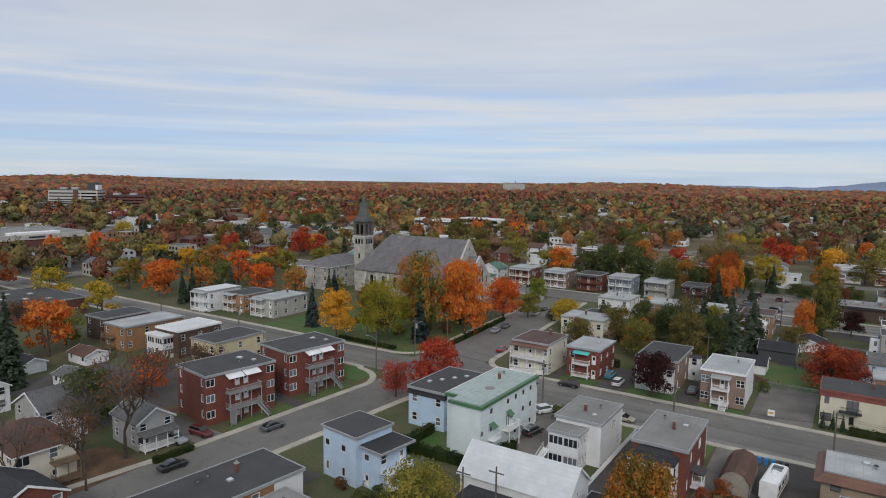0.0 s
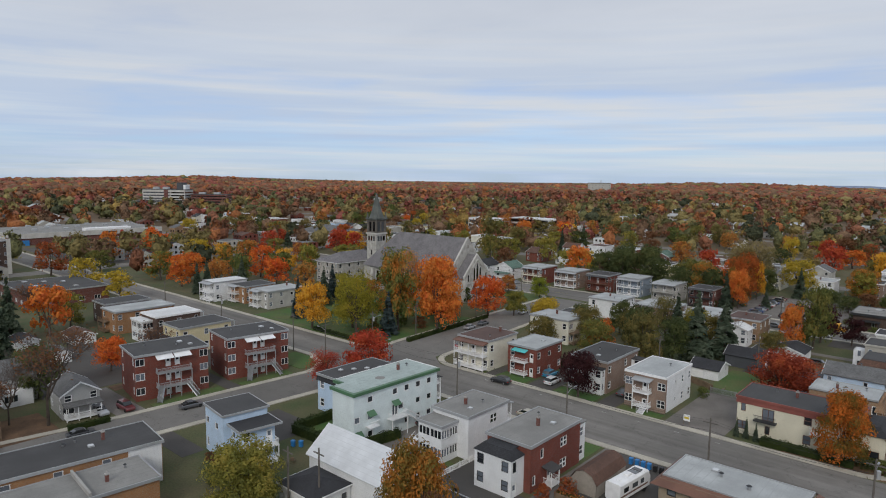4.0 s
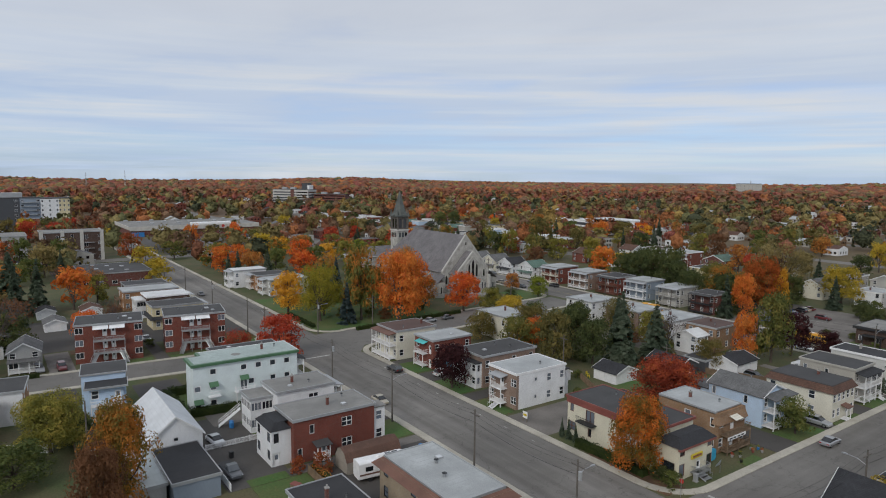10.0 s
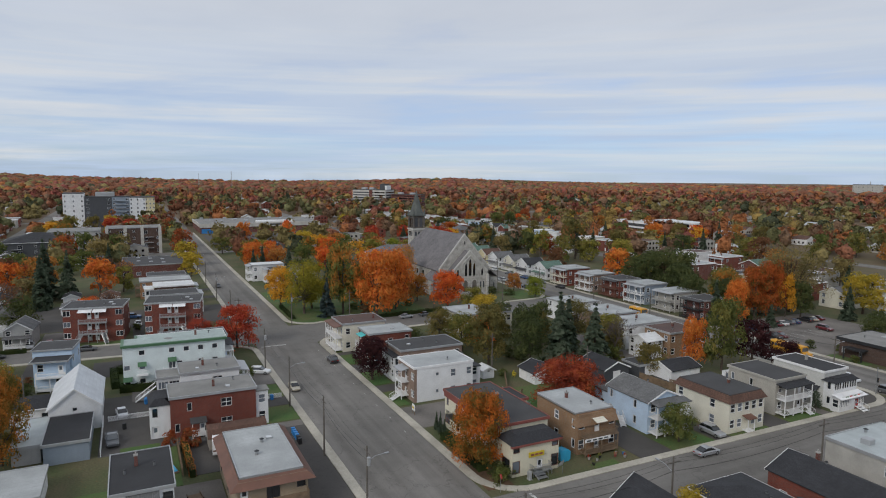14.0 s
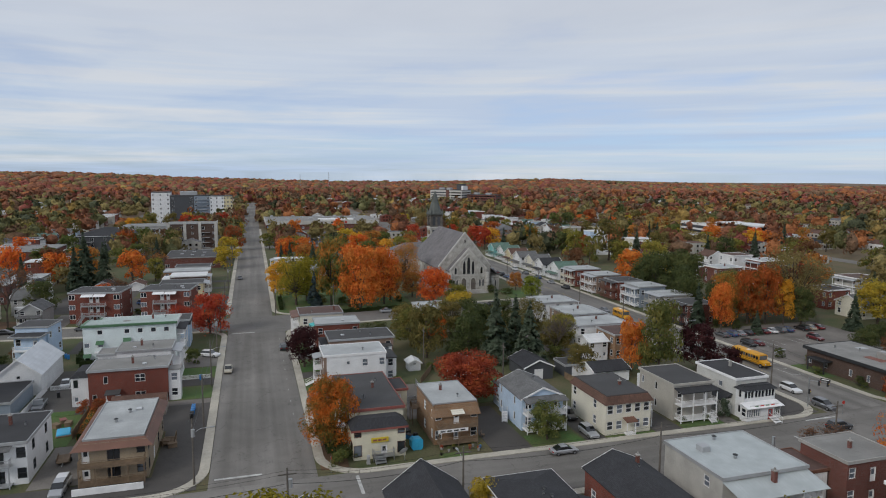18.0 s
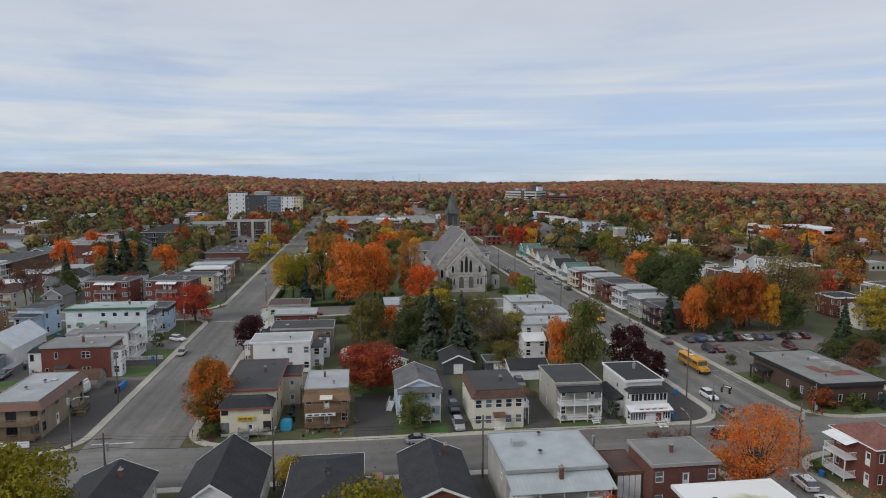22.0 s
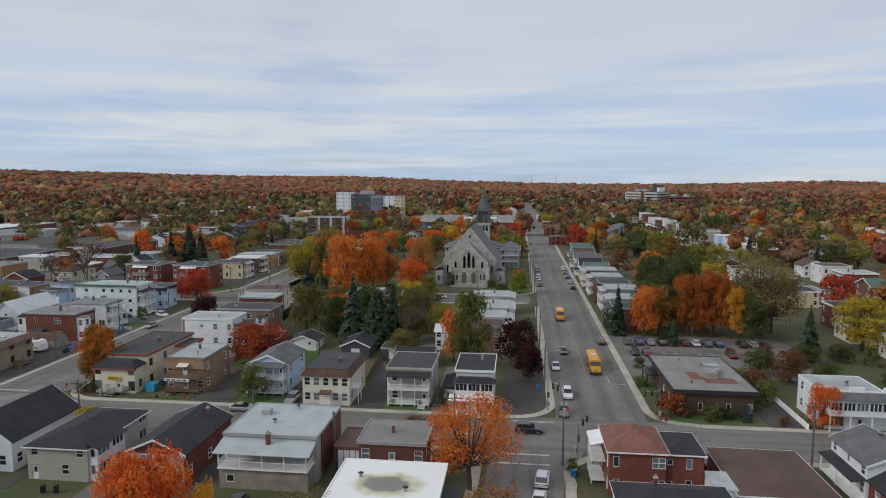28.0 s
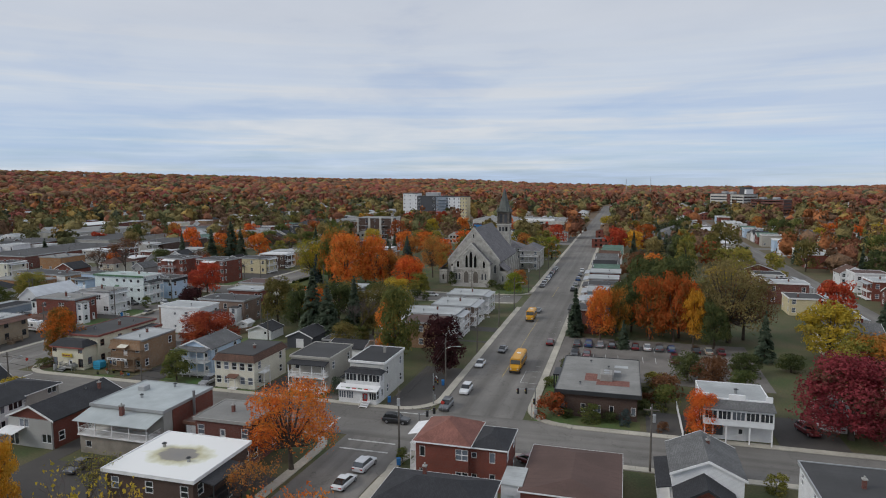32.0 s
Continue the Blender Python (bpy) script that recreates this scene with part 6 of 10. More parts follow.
for x, y, wl, rf, lb in ((-136, 255, "white", "sh_green", "white gabled house with a green roof"), (-149, 254, "white", "sh_dark", "white gabled house with a dark roof"), (-162, 255, "ivory", "sh_grey", "ivory gabled house with a grey roof"), (-175, 254, "white", "sh_grey", "white gabled house with a grey roof"),
                         (-188, 255, "yellow", "sh_brown", "yellow gabled house with a brown roof"), (-201, 256, "white", "sh_green", "small white house with a green roof"), (-215, 256, "teal", "sh_green", "teal house with a green roof")):
    H = gable_house(lb, x, y, 9, 9.6, 5.0, 2.4, "y", wl, rf, S=("W.D",) * 2, E=("W.W",) * 2, group="gabled houses along the wide street")
    porch(H, 0, 0, 9, 9.6, "S", -4, 4, 1.8, [0.5], top=2.6, posts=3, roof=rf)

# office and storefront north of C
H = house("low dark brick office with a flat pale roof", 7.8, 257.8, 0, "office", "office_building")
body(H, 0, 0, 21.6, 13.4, 0, 4.2, "brownbrick", S=("N.N..N.N.N", ), E=("N..N.B.N..N",), N=("B.B.B",))
flat_roof(H, 0, 0, 21.6, 13.4, 4.3, "roof_grey", "darktrim", 0.7, 0.6)
part("entrance_canopy", Shape().box(-8.5, -9.2, 2.7, -3.5, -6.9, 3.0), M["darktrim"], H)
for u in (-8.2, -3.8):
    part("canopy_post", Shape().box(u - 0.12, -9.1, 0, u + 0.12, -8.86, 2.7), M["darktrim"], H)
u = part("rooftop_unit", Shape().bev(1.2, 0.2, 4.75, 4.4, 2.4, 6.1, 0.1), M["concrete"], H, "pale grey rooftop air handling unit")
part("fan_grille", Shape().tube((2.0, 1.3, 6.0), (2.0, 1.3, 6.15), 0.55, n=14), M["metal"], u)
part("fan_grille", Shape().tube((3.5, 1.3, 6.0), (3.5, 1.3, 6.15), 0.55, n=14), M["metal"], u)
part("roof_patch", Shape().box(0.2, -2.6, 4.76, 4.8, -0.4, 4.8), M["sh_red"], H, "reddish patch of roofing under the unit")
part("roof_patch", Shape().box(3.6, -0.4, 4.76, 6.8, 5.4, 4.8), M["sh_red"], H, "reddish patch of roofing under the unit")
part("roof_patch", Shape().box(-6.4, 2.6, 4.76, -4.8, 5.2, 4.79), M["roof_pale"], H)
for u, v in ((-7.5, -2.0), (-4.0, 1.5), (7.4, -3.2)):
    vent(H, u, v, 4.8, 0.22, 0.4)
part("duct", Shape().box(-0.2, 2.6, 4.7, 1.2, 3.8, 5.6), M["metal"], H)
H = house("white storefront house with a stepped parapet", 17.3, 279.6)
body(H, 0, 0, 10.2, 10.4, 0, 6.2, "white", S=("W.W",) * 2, E=(".", "GGGG"), N=("W.W",) * 2)
flat_roof(H, 0, 0, 10.2, 10.4, 6.0, "roof_pale", "trim", 0.05)
for a, b, z in ((-5.2, -4.2, 7.4), (-4.2, -1.2, 6.7), (-1.2, 1.2, 7.4), (1.2, 4.2, 6.7), (4.2, 5.2, 7.4)):
    part("parapet", Shape().box(-5.1 if abs(a) > 9 else 4.9, a, 6.2, 5.16, b, z), M["trim"], H)
body(H, 6.2, 0, 2.2, 10.2, 3.0, 2.7, "white", E=("GGGGG",), S=("G",), N=("G",), name="gallery_wall")
awning(H, "E", 5.1, 0, 6.5, 10.6, 2.6, "sh_grey", 0.7)
body(H, 5.2, -1.8, 0.3, 6.6, 0, 2.9, "white", E=("LL.D",), name="shopfront")
for v in (-4.9, -1.7, 1.7, 4.9):
    part("post", Shape().box(7.0, v - 0.09, 0, 7.2, v + 0.09, 3.0), M["trim"], H)
vent(H, 0.5, 0.5, 6.2, 0.35, 0.7)

# -- east of B --
H = house("grey stucco block with a pale metal roof", 45.4, 188.1)
body(H, 0, 0, 12.0, 13.4, 0, 6.5, "stucco", N=("..", ".."), S=("..", ".W"))
flat_roof(H, 0, 0, 12.0, 13.4, 6.5, "tin", "fascia", 0.2)
part("brick_gable_end", Shape().box(-6.0, 6.7, 0, 4.0, 6.86, 6.4), M["redbrick"], H, "red brick facing on the end wall")
body(H, 7.4, 0, 3.0, 12.6, 0, 2.9, "block", E=("X...",), S=("D",), name="base_wall")
part("deck", Shape().box(5.9, -6.4, 2.9, 9.3, 6.4, 3.06), M["trim"], H)
rail(H, (9.2, -6.3, 3.06), (9.2, 6.3, 3.06), 1.0)
rail(H, (6.2, -6.3, 3.06), (9.2, -6.3, 3.06), 1.0)
rail(H, (6.2, 6.3, 3.06), (9.2, 6.3, 3.06), 1.0)
for v in (-6.2, -3.1, 0, 3.1, 6.2):
    part("post", Shape().box(9.1, v - 0.07, 3.06, 9.24, v + 0.07, 5.2), M["trim"], H)
awning(H, "E", 5.95, 0, 6.2, 13.6, 3.8, "tin", 0.9)
chimney(H, 7.2, 0.2, 5.8, 1.7, "darkbrick", 0.55)
part("flue", Shape().tube((-0.5, 7.3, 1.0), (-0.5, 7.3, 8.0), 0.22, n=10), M["metal"], H)
u = part("rooftop_unit", Shape().bev(-2.6, -4.2, 6.7, -1.2, -2.8, 7.5, 0.08), M["fascia"], H)
vent(H, 1.5, -1.0, 6.7, 0.3)
vent(H, -4.6, 0.5, 6.7, 0.3)
H = box_house("dark red brick house with a flat grey roof", 48.2, 205.6, 7.8, 9.2, 6.5, "darkbrick", "roof_grey", N=("W.W", "W.D"), E=("W.D.W", "W.D.W"), edge="concrete")
chimney(H, 0.4, -0.4, 6.7, 1.2)
body(H, -2.2, -6.6, 6.6, 4.0, 0, 4.4, "brownbrick", E=(".",), name="annex_wall")
flat_roof(H, -2.2, -6.6, 6.6, 4.0, 4.4, "roof_brown", "browntrim")
for i in range(4):
    part("white_panel", Shape().box(1.14, -8.3 + 0.85 * i, 0.3, 1.24, -7.55 + 0.85 * i, 4.1), M["trim"], H)
H = house("dark brick block with a stained white roof", 63.7, 207.3)
body(H, 0, 0, 11.4, 12.4, 0, 6.4, "brownbrick", E=("W.W.W",) * 2, N=("W.W.",) * 2, S=("W.W",) * 2)
flat_roof(H, 0, 0, 11.4, 12.4, 6.4, "stained", "trim", 0.45)
vent(H, -1.5, -3.5, 6.6, 0.3)
vent(H, 1.5, 2.5, 6.6, 0.3)
porch(H, 0, 0, 11.4, 12.4, "N", -1.0, 4.8, 2.2, [0.5, 3.2], top=5.8, posts=3, mat="darktrim", roof="sh_dark")
H = house("grey house with shingle roof and white bay windows", 47.4, 158.2)
body(H, 0, 0, 15.0, 9.2, 0, 4.9, "greige", E=("D.W.", "W..W"), N=("W.W.B",) * 2, S=("W.W",) * 2, sh=2.6)
hip_roof(H, 0, 0, 15.0, 9.2, 4.9, 1.5, "sh_dark", 0.45)
body(H, 4.0, 5.2, 6.5, 1.4, 0, 4.9, "white", N=("GG", "GG"), E=("N", "N"), sh=2.6, name="bay_wall")
awning(H, "N", 4.0, 4.3, 5.6, 7.0, 2.0, "sh_dark", 0.7)
for i, k in enumerate(((-0.5, 0.4), (0.6, -0.2), (1.5, 0.5))):
    vent(H, k[0], k[1], 6.2, 0.22, 0.35)
H = gable_house("brick side house with a grey front gable", 47.2, 172.6, 14.6, 8.8, 4.6, 1.9, "x", "redbrick", "sh_dark", N=("W.W.W",), E=("W..X",), S=("W.W",))
body(H, 7.35, 0, 0.5, 8.6, 0, 4.6, "grey", E=("P..B", ".B.."), sh=2.2, name="front_wall")
awning(H, "E", 7.4, -2.6, 3.2, 3.6, 2.6, "trim", 0.4)
chimney(H, -4.5, 2.0, 5.6, 1.4)
vent(H, -2.6, 1.0, 6.0)
H = gable_house("white house with a large charcoal roof", 45.9, 145.0, 14.6, 9.6, 4.6, 3.4, "x", "white", "sh_dark", E=("W.W", ".W."), N=("W.W.W",), S=("W.W",))
H = gable_house("small house with dark hip roof and vents", 45.5, 130.0, 12.0, 9.2, 3.6, 2.0, "x", "stucco", "sh_dark", E=("W.W",), N=("W.W.D",), S=("W.W",))
chimney(H, -2.0, 1.5, 5.0, 1.2)
# corner of B and C
H = house("red brick house with faded red hip roof", 46.2, 238.6)
body(H, 0, 0, 8.6, 7.4, 0, 6.3, "redbrick", N=("W.N",) * 2, E=("N..T", "N..T"), S=("N.D", "N.D"))
hip_roof(H, 0, 0, 8.6, 7.4, 6.3, 2.0, "sh_red", 0.4)
body(H, 0.0, 6.2, 7.4, 5.0, 0, 6.0, "redbrick", E=("S.N.",) * 2, N=("W.W",) * 2, name="wing_wall")
hip_roof(H, 0.0, 6.2, 7.4, 5.0, 6.0, 1.1, "sh_dark", 0.3)
porch(H, 0, 0, 8.6, 7.4, "S", -3.6, 1.0, 2.0, [0.6, 3.4], posts=3)
awning(H, "S", -1.3, -3.7, 6.2, 5.0, 2.2, "trim", 0.5)
H = house("low hall with a broad brown roof", 48.6, 256.0)
body(H, 0, 0, 14, 11.8, 0, 3.6, "redbrick", N=("W..",), E=("B.B",))
hip_roof(H, 0, 0, 14.0, 11.8, 3.6, 0.9, "roof_brown", 0.3, 4.0)
body(H, 3.6, -7.2, 5.0, 2.6, 0, 3.6, "white", E=("D",), name="link_wall")
part("link_roof", Shape().box(1.0, -8.6, 3.6, 6.3, -5.8, 3.78), M["roof_pale"], H)
H = house("house with a low dark shingle roof", 61.0, 241.0)
body(H, 0, 0, 8, 13, 0, 5.0, "white", E=("W.W",) * 2, N=("W",) * 2)
hip_roof(H, 0, 0, 8, 13, 5.0, 1.6, "sh_dark", 0.4)
chimney(H, -1.5, -2.0, 5.8, 1.4)
H = gable_house("white house with grey roof and a red brick gable", 43.8, 272.4, 9.6, 8.4, 5.0, 1.9, "x", "white", "sh_grey", E=("..", ".W."), N=("W.W",) * 2, S=("W.W.W", "W.N.W"))
body(H, 6.9, -0.5, 4.2, 6.6, 0, 3.2, "redbrick", E=("W.W",), N=("W",), S=("W",), name="front_wall")
gable_roof(H, 6.9, -0.5, 4.2, 6.6, 3.2, 2.0, "x", "sh_dark", "redbrick", 0.4, "darktrim")
porch(H, 0, 0, 9.6, 8.4, "S", -4.4, 4.6, 1.6, [0.5], top=2.7, posts=3, rails=False, roof="sh_dark")
chimney(H, -1.6, 0.6, 6.4, 0.9)
H = box_house("white two-storey house with a dark roof", 50.0, 288.2, 10.6, 9.4, 6.3, "white", "roof_mid", N=("W.W",) * 2, S=("W.W.",) * 2, E=("W.W",) * 2)
chimney(H, 0.5, 0.5, 6.5, 1.2)
H = gable_house("red shed house with a white door", 12.0, 296.5, 6, 5, 3.0, 1.6, "x", "white", "sh_grey", E=("D.",), S=("W",), cat="shed", name="shed")

# ---- church and rectory ----
def arch_window(H, y, z, w, h, x, mat="glass_dark", frame="trimstone", face=1):
    """Pointed window on a wall that faces x: a raised stone surround with the glass set back."""
    n = 6
    pts = [(-w / 2, 0), (w / 2, 0), (w / 2, h * 0.62)]
    for i in range(1, n):
        a = math.pi / 2 * i / n
        pts.append((w / 2 - w * (1 - math.cos(a)) * 0.5, h * 0.62 + h * 0.38 * math.sin(a)))
    pts.append((0, h))
    pts += [(-a, b) for a, b in reversed(pts[2:-1])]

    def ring(k, dx):
        cy, cz = 0, h * 0.45
        return [(x + dx * face, y + cy + (a - cy) * k[0], z + cz + (b - cz) * k[1]) for a, b in pts]
    g = Shape()
    m = len(pts)
    g.add(ring((1, 1), 0.03), [tuple(range(m)) if face > 0 else tuple(range(m - 1, -1, -1))])
    o, i2, ob = ring((1 + 0.36 / w, 1 + 0.4 / h), 0.16), ring((1, 1), 0.16), ring((1 + 0.36 / w, 1 + 0.4 / h), 0.0)
    ib = ring((1, 1), 0.02)
    s = Shape().add(o + i2 + ob + ib, [(k, (k + 1) % m, m + (k + 1) % m, m + k) for k in range(m)] + [(2 * m + k, 2 * m + (k + 1) % m, (k + 1) % m, k) for k in range(m)] + [(m + k, m + (k + 1) % m, 3 * m + (k + 1) % m, 3 * m + k) for k in range(m)])
    f = part("arched_window", s, M[frame], H)
    part("pane", g, M[mat], f)
    return f


def gabled(H, x0, x1, y, half, eave, ridge, wall, roof, over=0.4, front=True):
    """A gabled stone volume along x with coping stones on its front gable."""
    s = Shape()
    v = []
    for x in (x0, x1):
        v += [(x, y - half, 0), (x, y + half, 0), (x, y + half, eave), (x, y, ridge), (x, y - half, eave)]
    s.add(v, [(0, 4, 3, 2, 1), (5, 6, 7, 8, 9), (0, 5, 9, 4), (1, 2, 7, 6)])
    part("wall", s, M[wall], H)
    k = (ridge - eave) / half
    r = Shape()
    for sg in (-1, 1):
        a = [(x0 - 0.2, y + sg * (half + over), eave - over * k), (x1 - 0.5, y + sg * (half + over), eave - over * k), (x1 - 0.5, y, ridge), (x0 - 0.2, y, ridge)]
        b = [(p[0], p[1], p[2] + 0.25) for p in a]
        r.add(a + b, [(0, 1, 2, 3), (7, 6, 5, 4), (0, 4, 5, 1), (1, 5, 6, 2), (3, 7, 4, 0)])
    part("roof", r, M[roof], H)
    for sg in (-1, 1):
        c = Shape()
        a = [(x1 - 0.55, y + sg * (half + 0.1), eave - 0.1), (x1 - 0.55, y + sg * (half + 0.1), eave + 0.6), (x1 - 0.55, y, ridge + 0.65), (x1 - 0.55, y, ridge - 0.1)]
        b = [(x1 + 0.12, p[1], p[2]) for p in a]
        c.add(a + b, [(0, 1, 2, 3), (7, 6, 5, 4), (0, 4, 5, 1), (1, 5, 6, 2), (2, 6, 7, 3), (3, 7, 4, 0)])
        part("coping", c, M["trimstone"], H)


C = house("grey stone church with steep slate roof and spire", -119, 203.7, 0, "church", "church")
gabled(C, -36, 0, 0, 10.6, 9.2, 22.2, "stone", "slate_roof")
part("chancel_wall", Shape().box(-47, -9.2, 0, -36, 9.2, 9.0), M["stone"], C)
part("chancel_roof", Shape().add([(-47.5, -9.7, 8.8), (-36.1, -10.9, 8.8), (-36.1, 10.9, 8.8), (-47.5, 9.7, 8.8), (-36.1, 0, 22.3), (-41.5, 0, 17.4)], [(0, 1, 4, 5), (2, 3, 5, 4), (3, 0, 5), (1, 2, 4), (3, 2, 1, 0)]), M["slate_roof"], C)
gabled(C, -1.0, 4.6, 0, 7.4, 8.6, 16.4, "stone", "slate_roof")
for sg in (-1, 1):
    # low side porches with lean-to roofs beside the front
    y0 = sg * 10.6
    s = Shape().box(-7, min(y0, y0 + sg * 3.2), 0, 1.6, max(y0, y0 + sg * 3.2), 5.6)
    part("side_porch", s, M["stone"], C)
    a = [(-7.3, y0, 8.2), (1.9, y0, 8.2), (1.9, y0 + sg * 3.5, 5.5), (-7.3, y0 + sg * 3.5, 5.5)]
    b = [(p[0], p[1], p[2] + 0.2) for p in a]
    part("porch_roof", Shape().add(a + b, [(0, 1, 2, 3), (7, 6, 5, 4), (0, 4, 5, 1), (1, 5, 6, 2), (2, 6, 7, 3), (3, 7, 4, 0)]), M["slate_roof"], C)
    arch_window(C, sg * 12.2, 1.6, 0.6, 2.4, 1.6)
    arch_window(C, sg * 8.8, 4.5, 1.0, 3.4, 0.0)
    arch_window(C, sg * 5.2, 7.2, 0.9, 2.6, 4.6)
    for dy in (4.6, 5.9):
        arch_window(C, sg * dy, 2.4, 0.75, 2.6, 4.6)
    # buttresses and tall side windows along the nave
    for i in range(6):
        x = -12 - 5.6 * i
        b = Shape()
        b.box(x - 0.45, min(y0, y0 + sg * 1.3), 0, x + 0.45, max(y0, y0 + sg * 1.3), 6.0)
        b.box(x - 0.45, min(y0, y0 + sg * 0.7), 6.0, x + 0.45, max(y0, y0 + sg * 0.7), 8.3)
        part("buttress", b, M["trimstone"], C)
        if i < 5:
            g = Shape().box(x - 3.5, min(y0 + sg * 0.02, y0 + sg * 0.08), 3.0, x - 2.1, max(y0 + sg * 0.02, y0 + sg * 0.08), 7.4)
            w = Shape().box(x - 3.75, min(y0, y0 + sg * 0.05), 2.8, x - 1.85, max(y0, y0 + sg * 0.05), 7.7)
            part("pane", g, M["glass_dark"], part("side_window", w, M["trimstone"], C))
    part("front_buttress", Shape().box(3.8, sg * 7.4 - 0.5, 0, 5.4, sg * 7.4 + 0.5, 7.6), M["trimstone"], C)
for dy, z, w, h in ((0, 7.2, 1.25, 6.4), (-1.75, 7.2, 1.05, 4.9), (1.75, 7.2, 1.05, 4.9)):
    arch_window(C, dy, z, w, h, 4.6)
part("hood_mould", Shape().tube((4.75, -3.2, 12.0), (4.75, 0, 14.9), 0.2, n=5).tube((4.75, 3.2, 12.0), (4.75, 0, 14.9), 0.2, n=5), M["trimstone"], C)
for dy in (-1.9, 1.9):
    d = arch_window(C, dy, 1.1, 2.0, 4.6, 4.6, "belfry")
    part("door_panel", Shape().box(4.64, dy - 0.92, 1.1, 4.7, dy - 0.04, 3.6), M["belfry"], d)
    part("door_panel", Shape().box(4.64, dy + 0.04, 1.1, 4.7, dy + 0.92, 3.6), M["belfry"], d)
arch_window(C, 0, 18.6, 0.6, 1.4, 0.0)
part("string_course", Shape().box(4.6, -7.3, 6.5, 4.74, 7.3, 6.75), M["trimstone"], C)
for i in range(5):
    part("step", Shape().box(4.6, -6.0 - 0.3 * (4 - i), 0, 7.6 - 0.45 * i, 6.0 + 0.3 * (4 - i), 0.22 * (i + 1)), M["concrete"], C)
# tower
T = part("tower", Shape().box(-55.2, -0.1, 0, -49.6, 5.7, 20.2), M["stone"], C)
cx, cy = -52.4, 2.8
for sx, sy in ((1, 0), (-1, 0), (0, 1), (0, -1)):
    for k in (-1.5, 0, 1.5):
        px, py = cx + sx * 2.82 + sy * k, cy + sy * 2.82 + sx * k
        part("louvre", Shape().box(px - 0.1 - 0.4 * abs(sy), py - 0.1 - 0.4 * abs(sx), 17.4, px + 0.1 + 0.4 * abs(sy), py + 0.1 + 0.4 * abs(sx), 19.4), M["glass_dark"], T)
    px, py = cx + sx * 2.82, cy + sy * 2.82
    part("slit_window", Shape().box(px - 0.1 - 0.3 * abs(sy), py - 0.1 - 0.3 * abs(sx), 11.5, px + 0.1 + 0.3 * abs(sy), py + 0.1 + 0.3 * abs(sx), 13.4), M["glass_dark"], T)
part("cornice", Shape().box(cx - 3.2, cy - 3.2, 20.2, cx + 3.2, cy + 3.2, 20.8), M["trimstone"], T)
B = part("belfry", Shape().box(cx - 2.5, cy - 2.5, 20.8, cx + 2.5, cy + 2.5, 26.4), M["belfry"], C)
for sx, sy in ((1, 0), (-1, 0), (0, 1), (0, -1)):
    for k in (-1.1, 1.1):
        px, py = cx + sx * 2.52 + sy * k, cy + sy * 2.52 + sx * k
        # near-black slab on the solid wall paints the shade inside an open arch
        part("bell_opening", Shape().box(px - 0.08 - 0.55 * abs(sy), py - 0.08 - 0.55 * abs(sx), 21.4, px + 0.08 + 0.55 * abs(sy), py + 0.08 + 0.55 * abs(sx), 25.4), M["glass_dark"], B)
for sx in (-1, 1):
    for sy in (-1, 1):
        part("corner_pier", Shape().tube((cx + sx * 2.6, cy + sy * 2.6, 20.8), (cx + sx * 2.6, cy + sy * 2.6, 26.6), 0.42, n=8), M["belfry"], B)
        part("pinnacle", Shape().tube((cx + sx * 2.7, cy + sy * 2.7, 26.9), (cx + sx * 2.7, cy + sy * 2.7, 29.6), 0.55, 0.06, n=6), M["copper"], C)
part("eaves", Shape().box(cx - 3.3, cy - 3.3, 26.4, cx + 3.3, cy + 3.3, 27.0), M["copper"], C)
s = Shape()
R8 = [(math.cos(radians(22.5 + 45 * i)), math.sin(radians(22.5 + 45 * i))) for i in range(8)]
lv = [(3.5, 27.0), (2.6, 28.8), (1.35, 33.2), (0.62, 36.0), (0.12, 37.4)]
v = [(cx + a * r, cy + b * r, z) for r, z in lv for a, b in R8]
s.add(v, [(k * 8 + i, k * 8 + (i + 1) % 8, k * 8 + 8 + (i + 1) % 8, k * 8 + 8 + i) for k in range(len(lv) - 1) for i in range(8)] + [tuple(range(len(v) - 8, len(v)))])
part("spire", s, M["copper"], C)

H = house("grey stone rectory with a slate hip roof", -181, 205, 0, "rectory", "rectory")
body(H, 0, -4, 14, 27, 0, 9.0, "stone", S=("W.W.W",) * 3, E=("W.W.W.W.W.W",) * 3, N=("W.W.W",) * 3)
hip_roof(H, 0, -4, 14, 27, 9.0, 3.6, "slate_roof", 0.5)
body(H, 4, 14, 20, 9, 0, 8.6, "stone", S=("W.W.W",) * 3, E=("W.W",) * 3, N=("W.W.W",) * 3)
hip_roof(H, 4, 14, 20, 9, 8.6, 2.8, "slate_roof", 0.5)
porch(H, 4, 14, 20, 9, "E", -4, 4, 1.8, [3.2, 6.0], posts=3, mat="trim")

# ---- trees near the streets ----
tree("broad", -73.3, 112.8, 11.5, 10.5, "l_red", "red maple on the street corner")
tree("airy", -78.0, 104.5, 8.0, 7.0, "l_red", "small thin red maple beside the corner", 0)
tree("airy", -107.0, 138.8, 18.0, 14.5, "l_park", "olive yellow tree at the park corner", 0)
tree("broad", -113.5, 143.0, 15.5, 12.0, "l_park", "yellow green tree in the park")
tree("broad", -121.5, 134.2, 13.5, 10.5, "l_amber", "amber maple beside the street")
tree("broad", -101.6, 150.2, 24.5, 12.5, "l_turn", "tall turning maple in the park", 0)
tree("broad", -93.9, 158.8, 22.0, 14.5, "l_orange", "large orange maple in the park", 1)
tree("broad", -101.0, 168.2, 20.5, 11.5, "l_orange", "tall orange maple in the park", 4)
